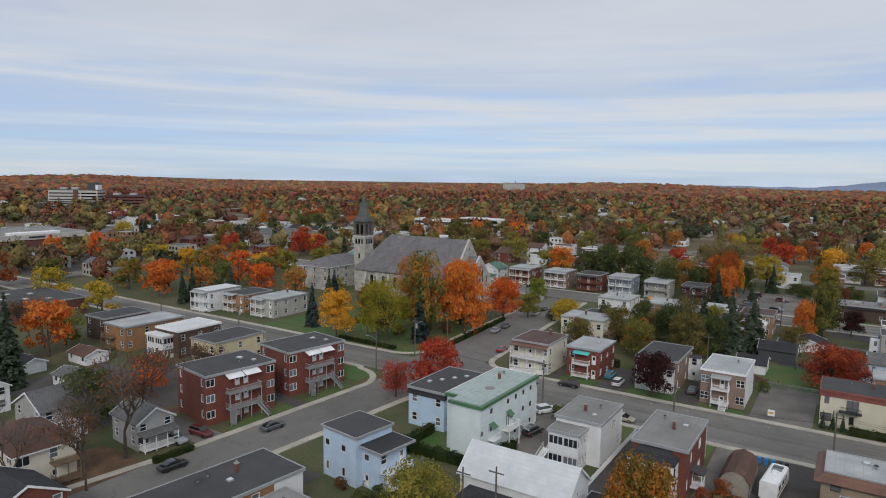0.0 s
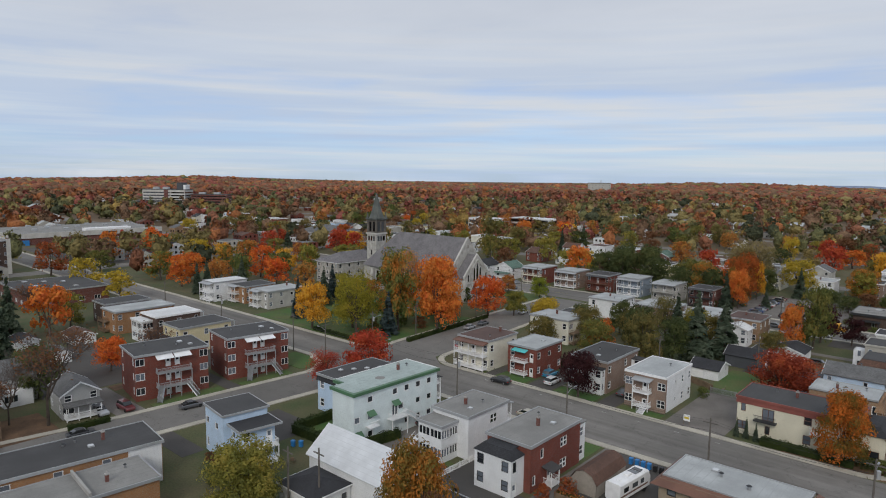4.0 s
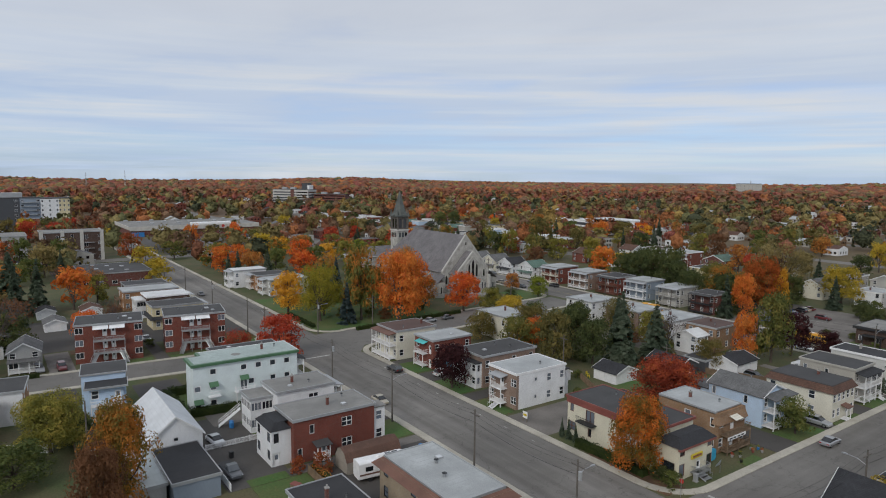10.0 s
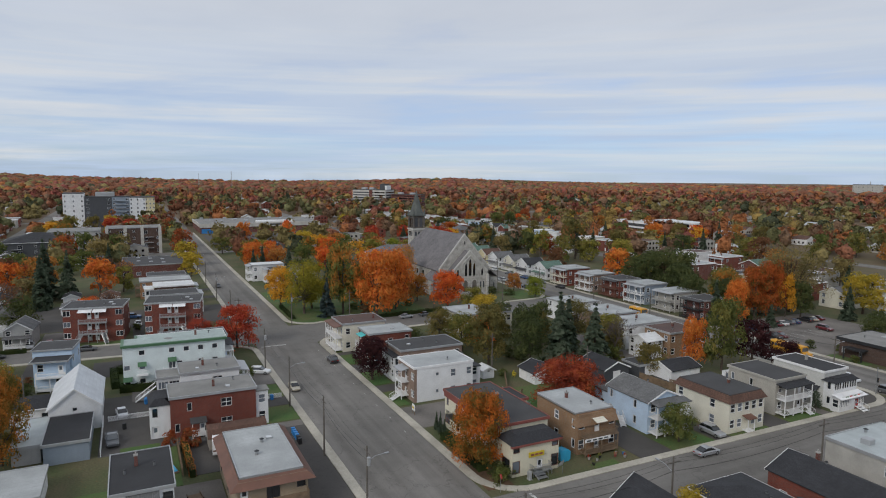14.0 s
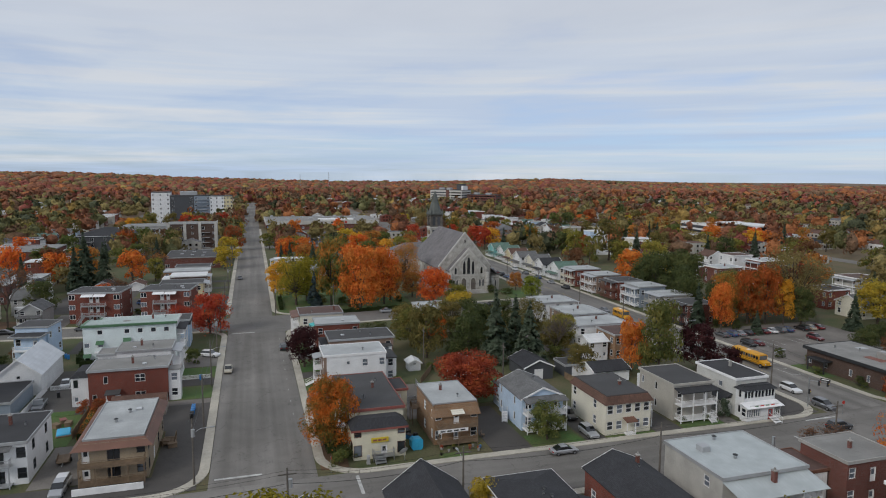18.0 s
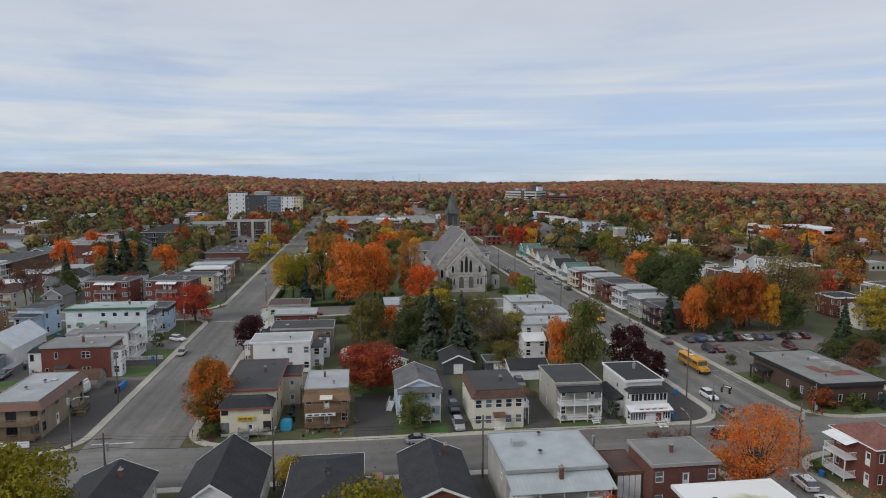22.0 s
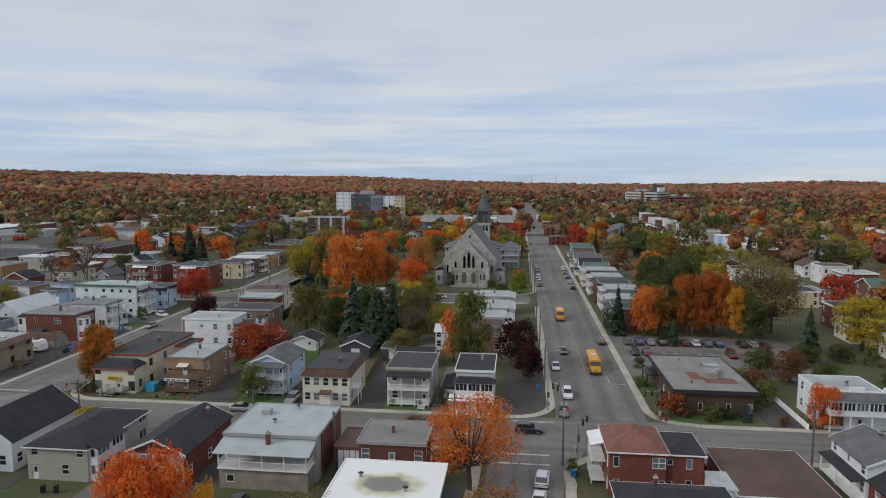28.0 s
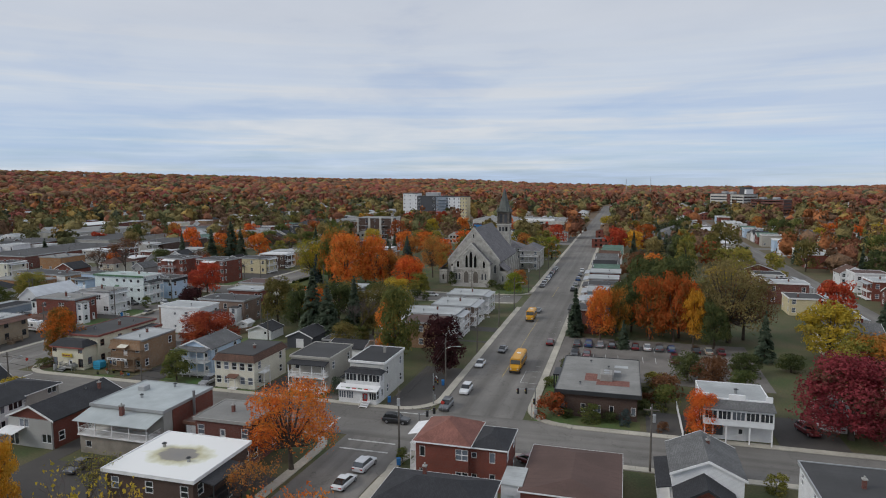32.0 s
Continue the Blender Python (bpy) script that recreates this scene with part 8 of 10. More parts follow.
for x, y, w, d, h, a, wl, rf, lb in ((-298, -32, 22, 84, 6, 22, "white", "roof_mid", "long low white warehouse with a flat roof"), (-136, -24, 62, 30, 6, 0, "darkbrick", "roof_mid", "long red brick works with a gravel roof"), (-205, -48, 50, 34, 6.5, 0, "stucco", "roof_mid", "grey flat-roofed workshop with small windows"), (-150, -78, 70, 30, 6, 0, "darkbrick", "roof_mid", "red brick warehouse with a wide gravel roof"),
                                     (-240, -105, 60, 36, 7, 0, "stucco", "roof_grey", "grey warehouse with a flat roof"), (-300, -150, 60, 30, 7, 0, "darkbrick", "roof_white", "brick warehouse with a white roof"), (-195, 0, 40, 22, 6, 0, "brownbrick", "roof_mid", "brown brick workshop with a flat roof"), (-250, 20, 30, 22, 7, 0, "darkbrick", "roof_grey", "red brick block with a flat roof"), (-110, 8, 14, 12, 6.5, 0, "orangebrick", "roof_grey", "orange brick block with a flat roof")):
    H = box_house(lb, x, y, w, d, h, wl, rf, a, E=("W...W...W",), N=("W...W...W",), name_of_wall="far_wall", cat="warehouse", name="warehouse")
    for i in range(5):
        vent(H, -w * 0.4 + w * 0.2 * i, ((i * 7) % 5 - 2) * d * 0.15, h + 0.2, 0.5, 0.7)
H = house("long grey school with hip roofs", -300, 290, -8, "school", "school")
body(H, 0, 0, 60, 22, 0, 6.5, "stucco", S=("B.B.B.B.B.B",) * 2, E=("B.B",) * 2)
hip_roof(H, 0, 0, 60, 22, 6.5, 5.0, "sh_grey", 0.6)
H = box_house("long yellow brick block with a flat roof", -330, 375, 60, 14, 7, "yellow", "roof_mid", 0, S=("B.B.B.B.B.B.B",) * 2, E=("B.B",) * 2, cat="block", name="apartment_block")

# ---- rows of houses on the further streets ----
TAKEN = [(o.matrix_world.translation.x, o.matrix_world.translation.y) for o in scene.objects if o.parent is None and o.type == "EMPTY" and o.get("category") not in ("tree", "shrub", "hedge")]
BLOCKED = [(-476, 130, -345, 228), (-530, 35, -480, 112), (-345, 28, -282, 112), (-240, 82, -200, 116), (-200, 180, -110, 225), (-36, 246, 26, 292), (-150, 132, -90, 226)]
FAR_STREETS = [332, 20, -75, 428, -180, 530, 640]
CROSS = [-290, -560, -185.5]


def free(x, y, gap):
    if any(a - gap < x < c + gap and b - gap < y < d + gap for a, b, c, d in BLOCKED):
        return False
    return all((x - a) ** 2 + (y - b) ** 2 > (gap + 8) ** 2 for a, b in TAKEN)


rnd = random.Random(5)
for y in FAR_STREETS:
    slab("road", rect(-900 if y > 0 else -600, y - 5.5, 60 if y > 0 else 23, y + 5.5), ROAD, "asphalt_x", "asphalt street between rows of houses", "road")
for x in (-290, -560):
    slab("road", rect(x - 6, -300, x + 6, 640), ROAD + 0.012, "asphalt_y", "asphalt cross street beyond the church", "road")
PAL = [("white", 5), ("ivory", 2), ("redbrick", 4), ("darkbrick", 3), ("stucco", 2), ("greige", 2), ("tanbrick", 2), ("slate", 1), ("blue", 1), ("yellow", 1), ("pinkbrick", 2)]
WALLS = [k for k, n in PAL for _ in range(n)]
made = 0
for y in FAR_STREETS:
    for sg in (-1, 1):
        x = 44.0
        while x > -520 and made < 122:
            x -= rnd.uniform(13.5, 19.0)
            if rnd.random() < 0.12 or any(abs(x - c) < 12 for c in CROSS) or not free(x, y + sg * 16, 6):
                continue
            if y < 0 and x > -60:
                continue
            r = math.hypot(x - 60, y - 140)
            if y > 500 and rnd.random() < 0.4:
                continue
            w, d, h = rnd.uniform(8.5, 11), rnd.uniform(9, 13), rnd.choice((6.4, 6.7, 7.0, 5.2))
            wl = rnd.choice(WALLS)
            yy = y + sg * (11.5 + d / 2)
            front = ("W.D", "W.W")
            side = dict(S=front) if sg > 0 else (dict(N=front) if y < 100 else dict(S=("W.W", "W.W")))
            if r > 330:
                side = {k: v[1:] for k, v in side.items()}
            kind = rnd.random()
            if kind < 0.68:
                rf = rnd.choice(("roof_pale", "roof_grey", "roof_mid", "roof_white", "roof_dark", "roof_brown"))
                H = box_house(wl.replace("brick", " brick") + " two-storey house with a flat roof", x, yy, w, d, h, wl, rf, 0, "trim", E=("W..W",) * (2 if r < 300 else 1), name_of_wall="far_wall", group="houses on the further streets", **side)
                if r < 270:
                    porch(H, 0, 0, w, d, "S" if sg > 0 else "N", -w / 2 + 0.4, w / 2 - 0.4, 1.7, [0.5, 3.2], top=5.6, posts=3, rails=False)
                    chimney(H, rnd.uniform(-2, 2), rnd.uniform(-2, 2), h + 0.2, 1.0)
            else:
                rf = rnd.choice(("sh_dark", "sh_grey", "sh_brown", "sh_green", "sh_dark"))
                H = gable_house(wl.replace("brick", " brick") + " gabled house with a shingle roof", x, yy, w, d, 4.8, 2.4, rnd.choice("xy"), wl, rf, E=("W..W",) * (2 if r < 300 else 1), name_of_wall="far_wall", group="houses on the further streets", **side)
            TAKEN.append((x, yy))
            made += 1

# ---- trees of the town, singly out to the middle distance ----
LEAVES = ["l_orange", "l_fire", "l_rust", "l_ember", "l_olive", "l_olive", "l_green", "l_green", "l_olivegreen", "l_olivegreen", "l_brownolive", "l_brownolive", "l_turn", "l_amber", "l_red", "l_russet", "l_yellow", "l_dark", "l_dark", "l_tan", "l_tan", "l_brown"]


def near_street(x, y, gap=8.5):
    if min(abs(y - s) for s in FAR_STREETS + [125.4]) < gap or 228 - gap + 8 < y < 247:
        return True
    return min(abs(x - 30), abs(x + 84), abs(x + 290), abs(x + 560)) < gap + 1


spots = [(o.matrix_world.translation.x, o.matrix_world.translation.y) for o in scene.objects if o.parent is None and o.get("category") == "tree"]
count = 0
for _ in range(6000):
    if count >= 205:
        break
    x, y = rnd.uniform(-430, 30), rnd.uniform(-60, 470)
    if (y < 262 and -100 < x and y > 14) or (y < 14 and x > -60) or (-95 < x < 30 and 30 < y < 262) or near_street(x, y) or not free(x, y, 0.5):
        continue
    if -190 < x < -88 and 60 < y < 262:
        continue
    if any((x - a) ** 2 + (y - b) ** 2 < 90 for a, b in spots):
        continue
    if y < 20 and rnd.random() < 0.5:
        continue
    spots.append((x, y))
    lf = rnd.choice(LEAVES)
    if rnd.random() < 0.1:
        tree("pine", x, y, rnd.uniform(10, 16), rnd.uniform(4.5, 7), "l_spruce", "dark spruce between the houses", group="town trees")
    else:
        tree("mid", x, y, rnd.uniform(9, 16), rnd.uniform(9, 14), lf, "autumn tree between the houses", group="town trees")
    count += 1

# ---- small houses between the far trees, too small and many to tell apart ----
def far_houses():
    g = random.Random(31)
    v, f, mi = [], [], []
    mats = ["white", "trim", "stucco", "redbrick", "tanbrick", "greige", "sh_dark", "sh_grey", "roof_pale", "sh_brown", "glass_dark"]
    places = []
    for _ in range(5200):
        r, a = 320 + 930 * g.random() ** 1.6, radians(g.uniform(-28, 172))
        x, y = 40 - r * math.sin(a), 150 + r * math.cos(a)
        # streets every 62 m, houses on both sides
        y = round(y / 31) * 31 + g.uniform(-2, 2)
        if len(places) >= 860:
            break
        if near_street(x, y, 9) or not free(x, y, 6) or (y < 262 and x > -100) or any(abs(x - p) < 17 and abs(y - q) < 14 for p, q in places):
            continue
        places.append((x, y))
        w, d, h, rise, z = g.uniform(4, 6), g.uniform(4, 6), g.uniform(3.2, 6.4), g.choice((0.3, 1.8, 2.4)), hills(x, y)
        k = len(v)
        v += [(x + i * w, y + j * d, z + q) for q in (-0.5, h) for i, j in ((-1, -1), (1, -1), (1, 1), (-1, 1))]
        v += [(x - w, y, z + h + rise), (x + w, y, z + h + rise)]
        wall, roof = g.choice((0, 0, 2, 2, 3, 3, 4, 5, 5)), g.choice((6, 7, 8, 8, 9))
        for q in ((0, 1, 5, 4), (1, 2, 6, 5), (2, 3, 7, 6), (3, 0, 4, 7), (5, 6, 9), (7, 4, 8)):
            f.append(tuple(k + i for i in q))
            mi.append(wall)
        for q in ((4, 5, 9, 8), (6, 7, 8, 9)):
            f.append(tuple(k + i for i in q))
            mi.append(roof)
        for lv in range(2 if h > 4.6 else 1):
            for u in (-0.55, 0.0, 0.55):
                za, zb, e = z + 1.0 + 2.8 * lv, z + 2.3 + 2.8 * lv, 0.06
                for quad in (((x + w + e, y + u * d - 0.6), (x + w + e, y + u * d + 0.6)), ((x + u * w - 0.6, y - d - e), (x + u * w + 0.6, y - d - e))):
                    k = len(v)
                    v += [(*quad[0], za), (*quad[1], za), (*quad[1], zb), (*quad[0], zb)]
                    f.append((k, k + 1, k + 2, k + 3))
                    mi.append(10)
    tagged(new("far_houses", mesh_of("far_houses", v, f, [M[n] for n in mats], mi)), "many small houses scattered among far autumn trees", "houses", kind="stuff")
    return places


FAR = {}
for px, py in far_houses():
    FAR.setdefault((int(px // 20), int(py // 20)), []).append((px, py))


# ---- woods out to the skyline, uncountable ----
def dome(level):
    """A closed rounded hull of small triangles: an icosahedron, split level times."""
    bm = bmesh.new()
    bmesh.ops.create_icosphere(bm, subdivisions=level, radius=1.0)
    v = np.array([q.co[:] for q in bm.verts])
    t = np.array([[q.index for q in p.verts] for p in bm.faces])
    bm.free()
    return v, t


def woods():
    rng = np.random.default_rng(9)
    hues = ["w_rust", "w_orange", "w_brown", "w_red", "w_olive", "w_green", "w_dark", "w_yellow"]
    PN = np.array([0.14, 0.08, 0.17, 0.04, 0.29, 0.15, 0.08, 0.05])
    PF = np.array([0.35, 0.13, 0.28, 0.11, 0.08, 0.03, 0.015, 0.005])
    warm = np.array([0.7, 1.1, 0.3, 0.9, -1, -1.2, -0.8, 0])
    C, Nn, S, I = [], [], [], []
    core_v, core_f, core_i, base = [], [], [], 0
    dv, dt = dome(1)
    for lo, hi, count, leaves, size, wide, tall, core in ((290, 480, 1000, 170, 0.92, 14.5, 14, 1), (470, 800, 2500, 70, 1.5, 15.5, 14, 1), (760, 1300, 3900, 30, 2.3, 17, 14, 1), (1250, 2300, 6500, 7, 2.8, 23, 14.5, 2), (2200, 3700, 6500, 5, 4.0, 36, 15, 2)):
        moulds = [crown_points(rng, leaves, max(4, leaves // 9), low=0.02)[:2] for _ in range(10)]
        for _ in range(count):
            r = math.sqrt(rng.uniform(lo * lo, hi * hi))
            a = radians(rng.uniform(-30, 175)) if rng.random() < 0.94 else rng.uniform(0, 2 * math.pi)
            x, y = 40 - r * math.sin(a), 150 + r * math.cos(a)
            if r < 900:
                if near_street(x, y, 9) or not free(x, y, 1.0):
                    continue
                if y < 0 and rng.random() < 0.2:
                    continue
                if any((x - p) ** 2 + (y - q) ** 2 < 70 for p, q in spots):
                    continue
            i, j = int(x // 20), int(y // 20)
            if any(-8 < x - p < 10 and -10 < y - q < 8 for di in (-1, 0, 1) for dj in (-1, 0, 1) for p, q in FAR.get((i + di, j + dj), ())):
                continue
            if lo < 600 and ((y < 262 and x > -100) or (y < 60 and x > -60)):
                continue
            big = noise.noise((x * 0.004, y * 0.004, 1.7))
            pp = (PN if r < 950 else PF) * np.exp(big * warm)
            kind = rng.choice(len(pp), p=pp / pp.sum())
            w, h, z = wide * rng.uniform(0.65, 1.4), tall * rng.uniform(0.7, 1.3), hills(x, y)
            c, m = moulds[rng.integers(0, 10)]
            q = rng.uniform(0, 2 * math.pi)
            turn = np.array([[math.cos(q), -math.sin(q), 0], [math.sin(q), math.cos(q), 0], [0, 0, 1]])
            C.append(c @ turn.T * np.array([w * 0.92, w * 0.92, h * (1.0 if core == 1 else 0.92)]) + np.array([x, y, z]))
            Nn.append(m @ turn.T)
            S.append(np.full((leaves, 1), size * w / wide))
            I.append(np.full(leaves, kind))
            if core:
                k = 0.33 if core == 1 else 0.47
                core_v.append(dv * np.array([w * k, w * k, h * k]) * rng.uniform(0.8, 1.15, (len(dv), 1)) + np.array([x, y, z + h * 0.46]))
                core_f.append(dt + base)
                core_i.append(np.full(len(dt), kind))
                base += len(dv)
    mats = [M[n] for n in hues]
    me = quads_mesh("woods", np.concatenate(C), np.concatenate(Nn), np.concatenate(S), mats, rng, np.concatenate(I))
    W = tagged(new("woods", me), "autumn woods of orange, rust and green out to the skyline", "woods", kind="stuff")
    V, F = np.concatenate(core_v), np.concatenate(core_f)
    hearts = mesh_of("inner_boughs", V.tolist(), F.tolist(), mats, np.concatenate(core_i).tolist(), True)
    tagged(put("inner_boughs", hearts, W), kind="stuff")


woods()
H = house("long dark block on the wooded skyline", -766, 1536, 30, "block", "apartment_block")
body(H, 0, 0, 56, 20, hills(-766, 1536) - 4, 33, "stucco", S=("B.B.B.B.B.B.B",) * 5, name="far_wall")
part("roof", Shape().box(-28.4, -10.4, hills(-766, 1536) + 29, 28.4, 10.4, hills(-766, 1536) + 30), M["roof_mid"], H)
part("mast", Shape().tube((4, 0, hills(-766, 1536) + 30), (4, 0, hills(-766, 1536) + 37), 1.2, 0.8, n=6), M["metal"], H)
for x, y, top in ((-1576, 321, 50), (-1760, 262, 44)):
    T = thing("radio_mast", x, y, hills(x, y), 0, "thin steel lattice mast above the far woods", "mast")
    for i in range(3):
        c, q = math.cos(2.1 * i), math.sin(2.1 * i)
        part("leg", Shape().tube((2.0 * c, 2.0 * q, 0), (0.5 * c, 0.5 * q, top), 0.15, n=5), M["metal"], T)
    for i in range(9):
        k = 2.0 - 1.5 * (i + 0.5) / 9
        z = top * (i + 0.5) / 9
        part("brace", Shape().tube((k, 0, z - 2), (-k * 0.5, k * 0.87, z + 2), 0.1, n=4).tube((-k * 0.5, k * 0.87, z + 2), (-k * 0.5, -k * 0.87, z - 2), 0.1, n=4), M["metal"], T)
# mountains on the skyline, the blue haze of distance painted as their base colour
s = Shape()
rg = random.Random(3)
pts = []
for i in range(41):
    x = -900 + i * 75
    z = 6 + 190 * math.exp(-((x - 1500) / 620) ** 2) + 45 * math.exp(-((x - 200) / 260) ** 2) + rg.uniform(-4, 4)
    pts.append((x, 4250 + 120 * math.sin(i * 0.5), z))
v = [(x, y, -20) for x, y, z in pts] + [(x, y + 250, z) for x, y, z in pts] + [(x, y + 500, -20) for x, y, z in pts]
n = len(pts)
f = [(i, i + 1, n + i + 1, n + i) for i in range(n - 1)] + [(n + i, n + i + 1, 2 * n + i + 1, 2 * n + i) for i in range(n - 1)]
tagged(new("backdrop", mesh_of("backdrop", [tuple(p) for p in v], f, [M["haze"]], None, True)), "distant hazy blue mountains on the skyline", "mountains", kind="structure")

# ---- paved yards, lawns, fences ----
def pave(x0, y0, x1, y1, mat="asphalt2", z=0.02, label="worn asphalt drive beside the houses", cat="driveway"):
    slab("driveway", rect(x0, y0, x1, y1), z, mat, label, cat, 0.2)


for i, (x0, y0, x1, y1) in enumerate(((-15, 134.7, -4.2, 158), (-46, 134.7, -40, 152), (-29.2, 134.7, -25.2, 152), (-57.6, 134.7, -55, 150), (-10, 151.5, 4.6, 163), (2, 161.6, 22.2, 168.4), (-14, 178.6, 22.2, 182.2), (-10, 192.2, 22.2, 197.6), (-6, 206.9, 22.4, 209.6), (-4, 219.6, 22.4, 228.2),
                                       (-44.8, 82.8, -14.8, 92.6), (-31, 92.6, -26.4, 116), (-17.4, 92.5, -14.8, 116), (-14.8, 95.8, -1.8, 116), (-1.8, 109.4, 22.2, 116), (16.4, 84, 22.2, 109.4), (-49.4, 88, -40.2, 116), (-79, 66, -66, 70), (-73, 80, -60, 89),
                                       (-120, 88.6, -89, 91.6), (-110, 66.4, -90.6, 71.6), (-134, 84, -108, 116.1), (-152, 94, -147.4, 116), (-168, 92, -163.6, 116), (-40, 247, -4, 291), (13, 266, 24, 273), (10, 286, 24, 296), (38.6, 151, 58, 152.8), (38.6, 163.4, 66, 167.6), (38.6, 177.2, 66, 180.8), (54, 194.8, 57.4, 216), (57.6, 178, 74, 200.6),
                                       (0.8, 92.9, 16, 99.6), (38.6, 246.4, 41.4, 262), (57, 246, 70, 300), (-172, -52, -104, -42), (-238, -66, -228, 12), (-345, 214, -296, 228), (-396, 136, -297, 212), (-272, 118 - 40, -240, 116), (-48, 196, -14, 204), (-45, 205, -40, 228), (-29.2, 219, -27.8, 228), (-150, 60, -111, 83.6))):
    pave(x0, y0, x1, y1, "asphalt2" if i % 4 else "gravel", 0.012 + 0.004 * (i % 3), "worn asphalt yard" + (" with gravel patches beside the houses" if i % 4 == 0 else " and drive beside the houses"))
for i, (x0, y0, x1, y1) in enumerate(((-150, 132.6, -93.6, 178), (-114, 216, -98.4, 228), (-60, 134.8, -58, 136.6), (-55, 134.8, -47, 139.4), (-39.4, 134.8, -30, 139), (-24.6, 134.8, -16, 137.4), (-45.2, 83.6, -31.4, 94), (-25.8, 109.6, -18, 116), (-39.6, 109, -31.6, 116), (20.4, 152.6, 22.2, 157.4), (17.4, 168.8, 22.2, 178), (21.4, 182.6, 22.3, 192), (19.6, 198, 22.3, 206.6), (-16, 157.6, 0, 178), (-93.4, 73.2, -90.4, 88), (-92.4, 92, -89.6, 104.6), (-104, 107.6, -91, 115.4),
                                       (18.8, 247.4, 23.2, 265), (-4, 247.4, 6, 250.4), (38.8, 231.6, 41.4, 245), (-2, 76.4, 16, 85), (-17, 86, -14.6, 92), (-14.3, 86, 0.6, 94.4), (-60.9, 85.4, -52.2, 94.2), (-49, 93, -48, 110))):
    slab("lawn", rect(x0, y0, x1, y1), 0.03 + 0.003 * (i % 2), "lawn", "mown green lawn with fallen leaves", "lawn", 0.2)


def fence(pts, h=1.1, kind="picket", mat="trim", label="white picket fence along a yard"):
    """Posts as parts with rails; pickets or a panel fill each bay."""
    F = thing("fence", pts[0][0], pts[0][1], 0, 0, label, "fence")
    ox, oy = pts[0]
    for (ax, ay), (bx, by) in zip(pts, pts[1:]):
        L = math.hypot(bx - ax, by - ay)
        n = max(1, round(L / 2.4))
        for i in range(n):
            a = Vector((ax + (bx - ax) * i / n - ox, ay + (by - ay) * i / n - oy, 0))
            b = Vector((ax + (bx - ax) * (i + 1) / n - ox, ay + (by - ay) * (i + 1) / n - oy, 0))
            part("post", Shape().box(a.x - 0.06, a.y - 0.06, -0.1, a.x + 0.06, a.y + 0.06, h + 0.1), M[mat], F)
            s = Shape()
            up = Vector((0, 0, 1))
            s.tube(a + up * h * 0.9, b + up * h * 0.9, 0.04, n=4).tube(a + up * 0.2, b + up * 0.2, 0.04, n=4)
            m = int((b - a).length / (0.16 if kind == "picket" else 0.105))
            for j in range(1, m):
                p = a.lerp(b, j / m)
                s.tube(p + up * 0.05, p + up * h, 0.045 if kind == "picket" else 0.055, n=4)
            tagged(part("picket_infill", s, M[mat], F), kind="stuff")
    return F


fence([(-31.2, 83.2), (-20, 83.2), (-14.9, 83.2)], 1.2, "board", "trim", "white board fence along a parking yard")
fence([(-30.9, 84), (-30.9, 115.4)], 1.0, "picket", "trim", "white picket fence along a drive")
fence([(-14.2, 94.6), (-2.2, 94.6)], 1.4, "board", "wood", "weathered board fence behind a shed")
fence([(-14.2, 157.6), (-4, 157.6), (-4, 152)], 1.3, "picket", "metal", "thin metal yard fence")
fence([(-24, 164), (-14, 158.6)], 1.5, "board", "wood", "weathered board fence in a yard")
fence([(-50.6, 66.6), (-32, 66.2)], 1.3, "board", "wood", "weathered board fence behind a garage")
fence([(-48.6, 54.5), (-43.8, 63.6)], 1.6, "board", "trim", "white board fence behind a house")
fence([(9.4, 271.6), (24, 271.6)], 1.1, "board", "trim", "white board fence beside a drive")
fence([(-9.6, 190.6), (8, 191.6)], 1.5, "board", "wood", "weathered board fence between yards")
fence([(-3, 193), (8, 198)], 1.5, "board", "wood", "weathered fence between yards")

for x0, y0, x1, y1 in ((-104, 36, -91, 57), (-110, 72, -106.4, 88), (5, 133.9, 21, 138.2), (-108, 139, -94.6, 176)):
    slab("leaf_litter", rect(x0, y0, x1, y1), 0.034, "litter", "brown fallen leaves over a yard", "leaf litter", 0.2)

# ---- road markings ----
def mark(x0, y0, x1, y1, mat="paint", label="worn white road marking", k=0):
    slab("road_marking", rect(x0, y0, x1, y1), ROAD + 0.006 + 0.001 * k, mat, label, "road marking", 0.004)


for x in range(-420, 14, 12):
    if abs(x + 84) > 14 and x > -160:
        mark(x, 237.4, x + 12.02, 237.52, "paint_y", "faint yellow centre line")
mark(20.2, 230.4, 20.7, 237.0)
mark(21.6, 238.2, 22.1, 244.6)
mark(-71.4, 118.6, -70.9, 125.0)
mark(24.2, 138.6, 30, 139.1)
mark(19.6, 118.4, 20.1, 125.2)
mark(30.4, 214.0, 36.6, 214.4)
for i in range(2):
    mark(38.6 + i * 3.4, 219.6, 39.0 + i * 3.4, 227.6)
    mark(25 + i * 3, 222.0, 25.4 + i * 3, 229.0)
for i in range(9):
    mark(-62 + 7.2 * i, 131.2, -61.2 + 7.2 * i, 131.32)
    mark(-66 + 8.0 * i, 243.4, -65.88 + 8.0 * i, 244.4)
for x in (-6, 2.4):
    mark(x, 241.8, x + 0.14, 245.0)
mark(-6, 241.66, 2.54, 241.8)
for i in range(9):
    mark(-34 + 0.2, 249.6 + 2.8 * i, -29, 249.72 + 2.8 * i)
    mark(-24, 249.6 + 2.8 * i, -19, 249.72 + 2.8 * i)


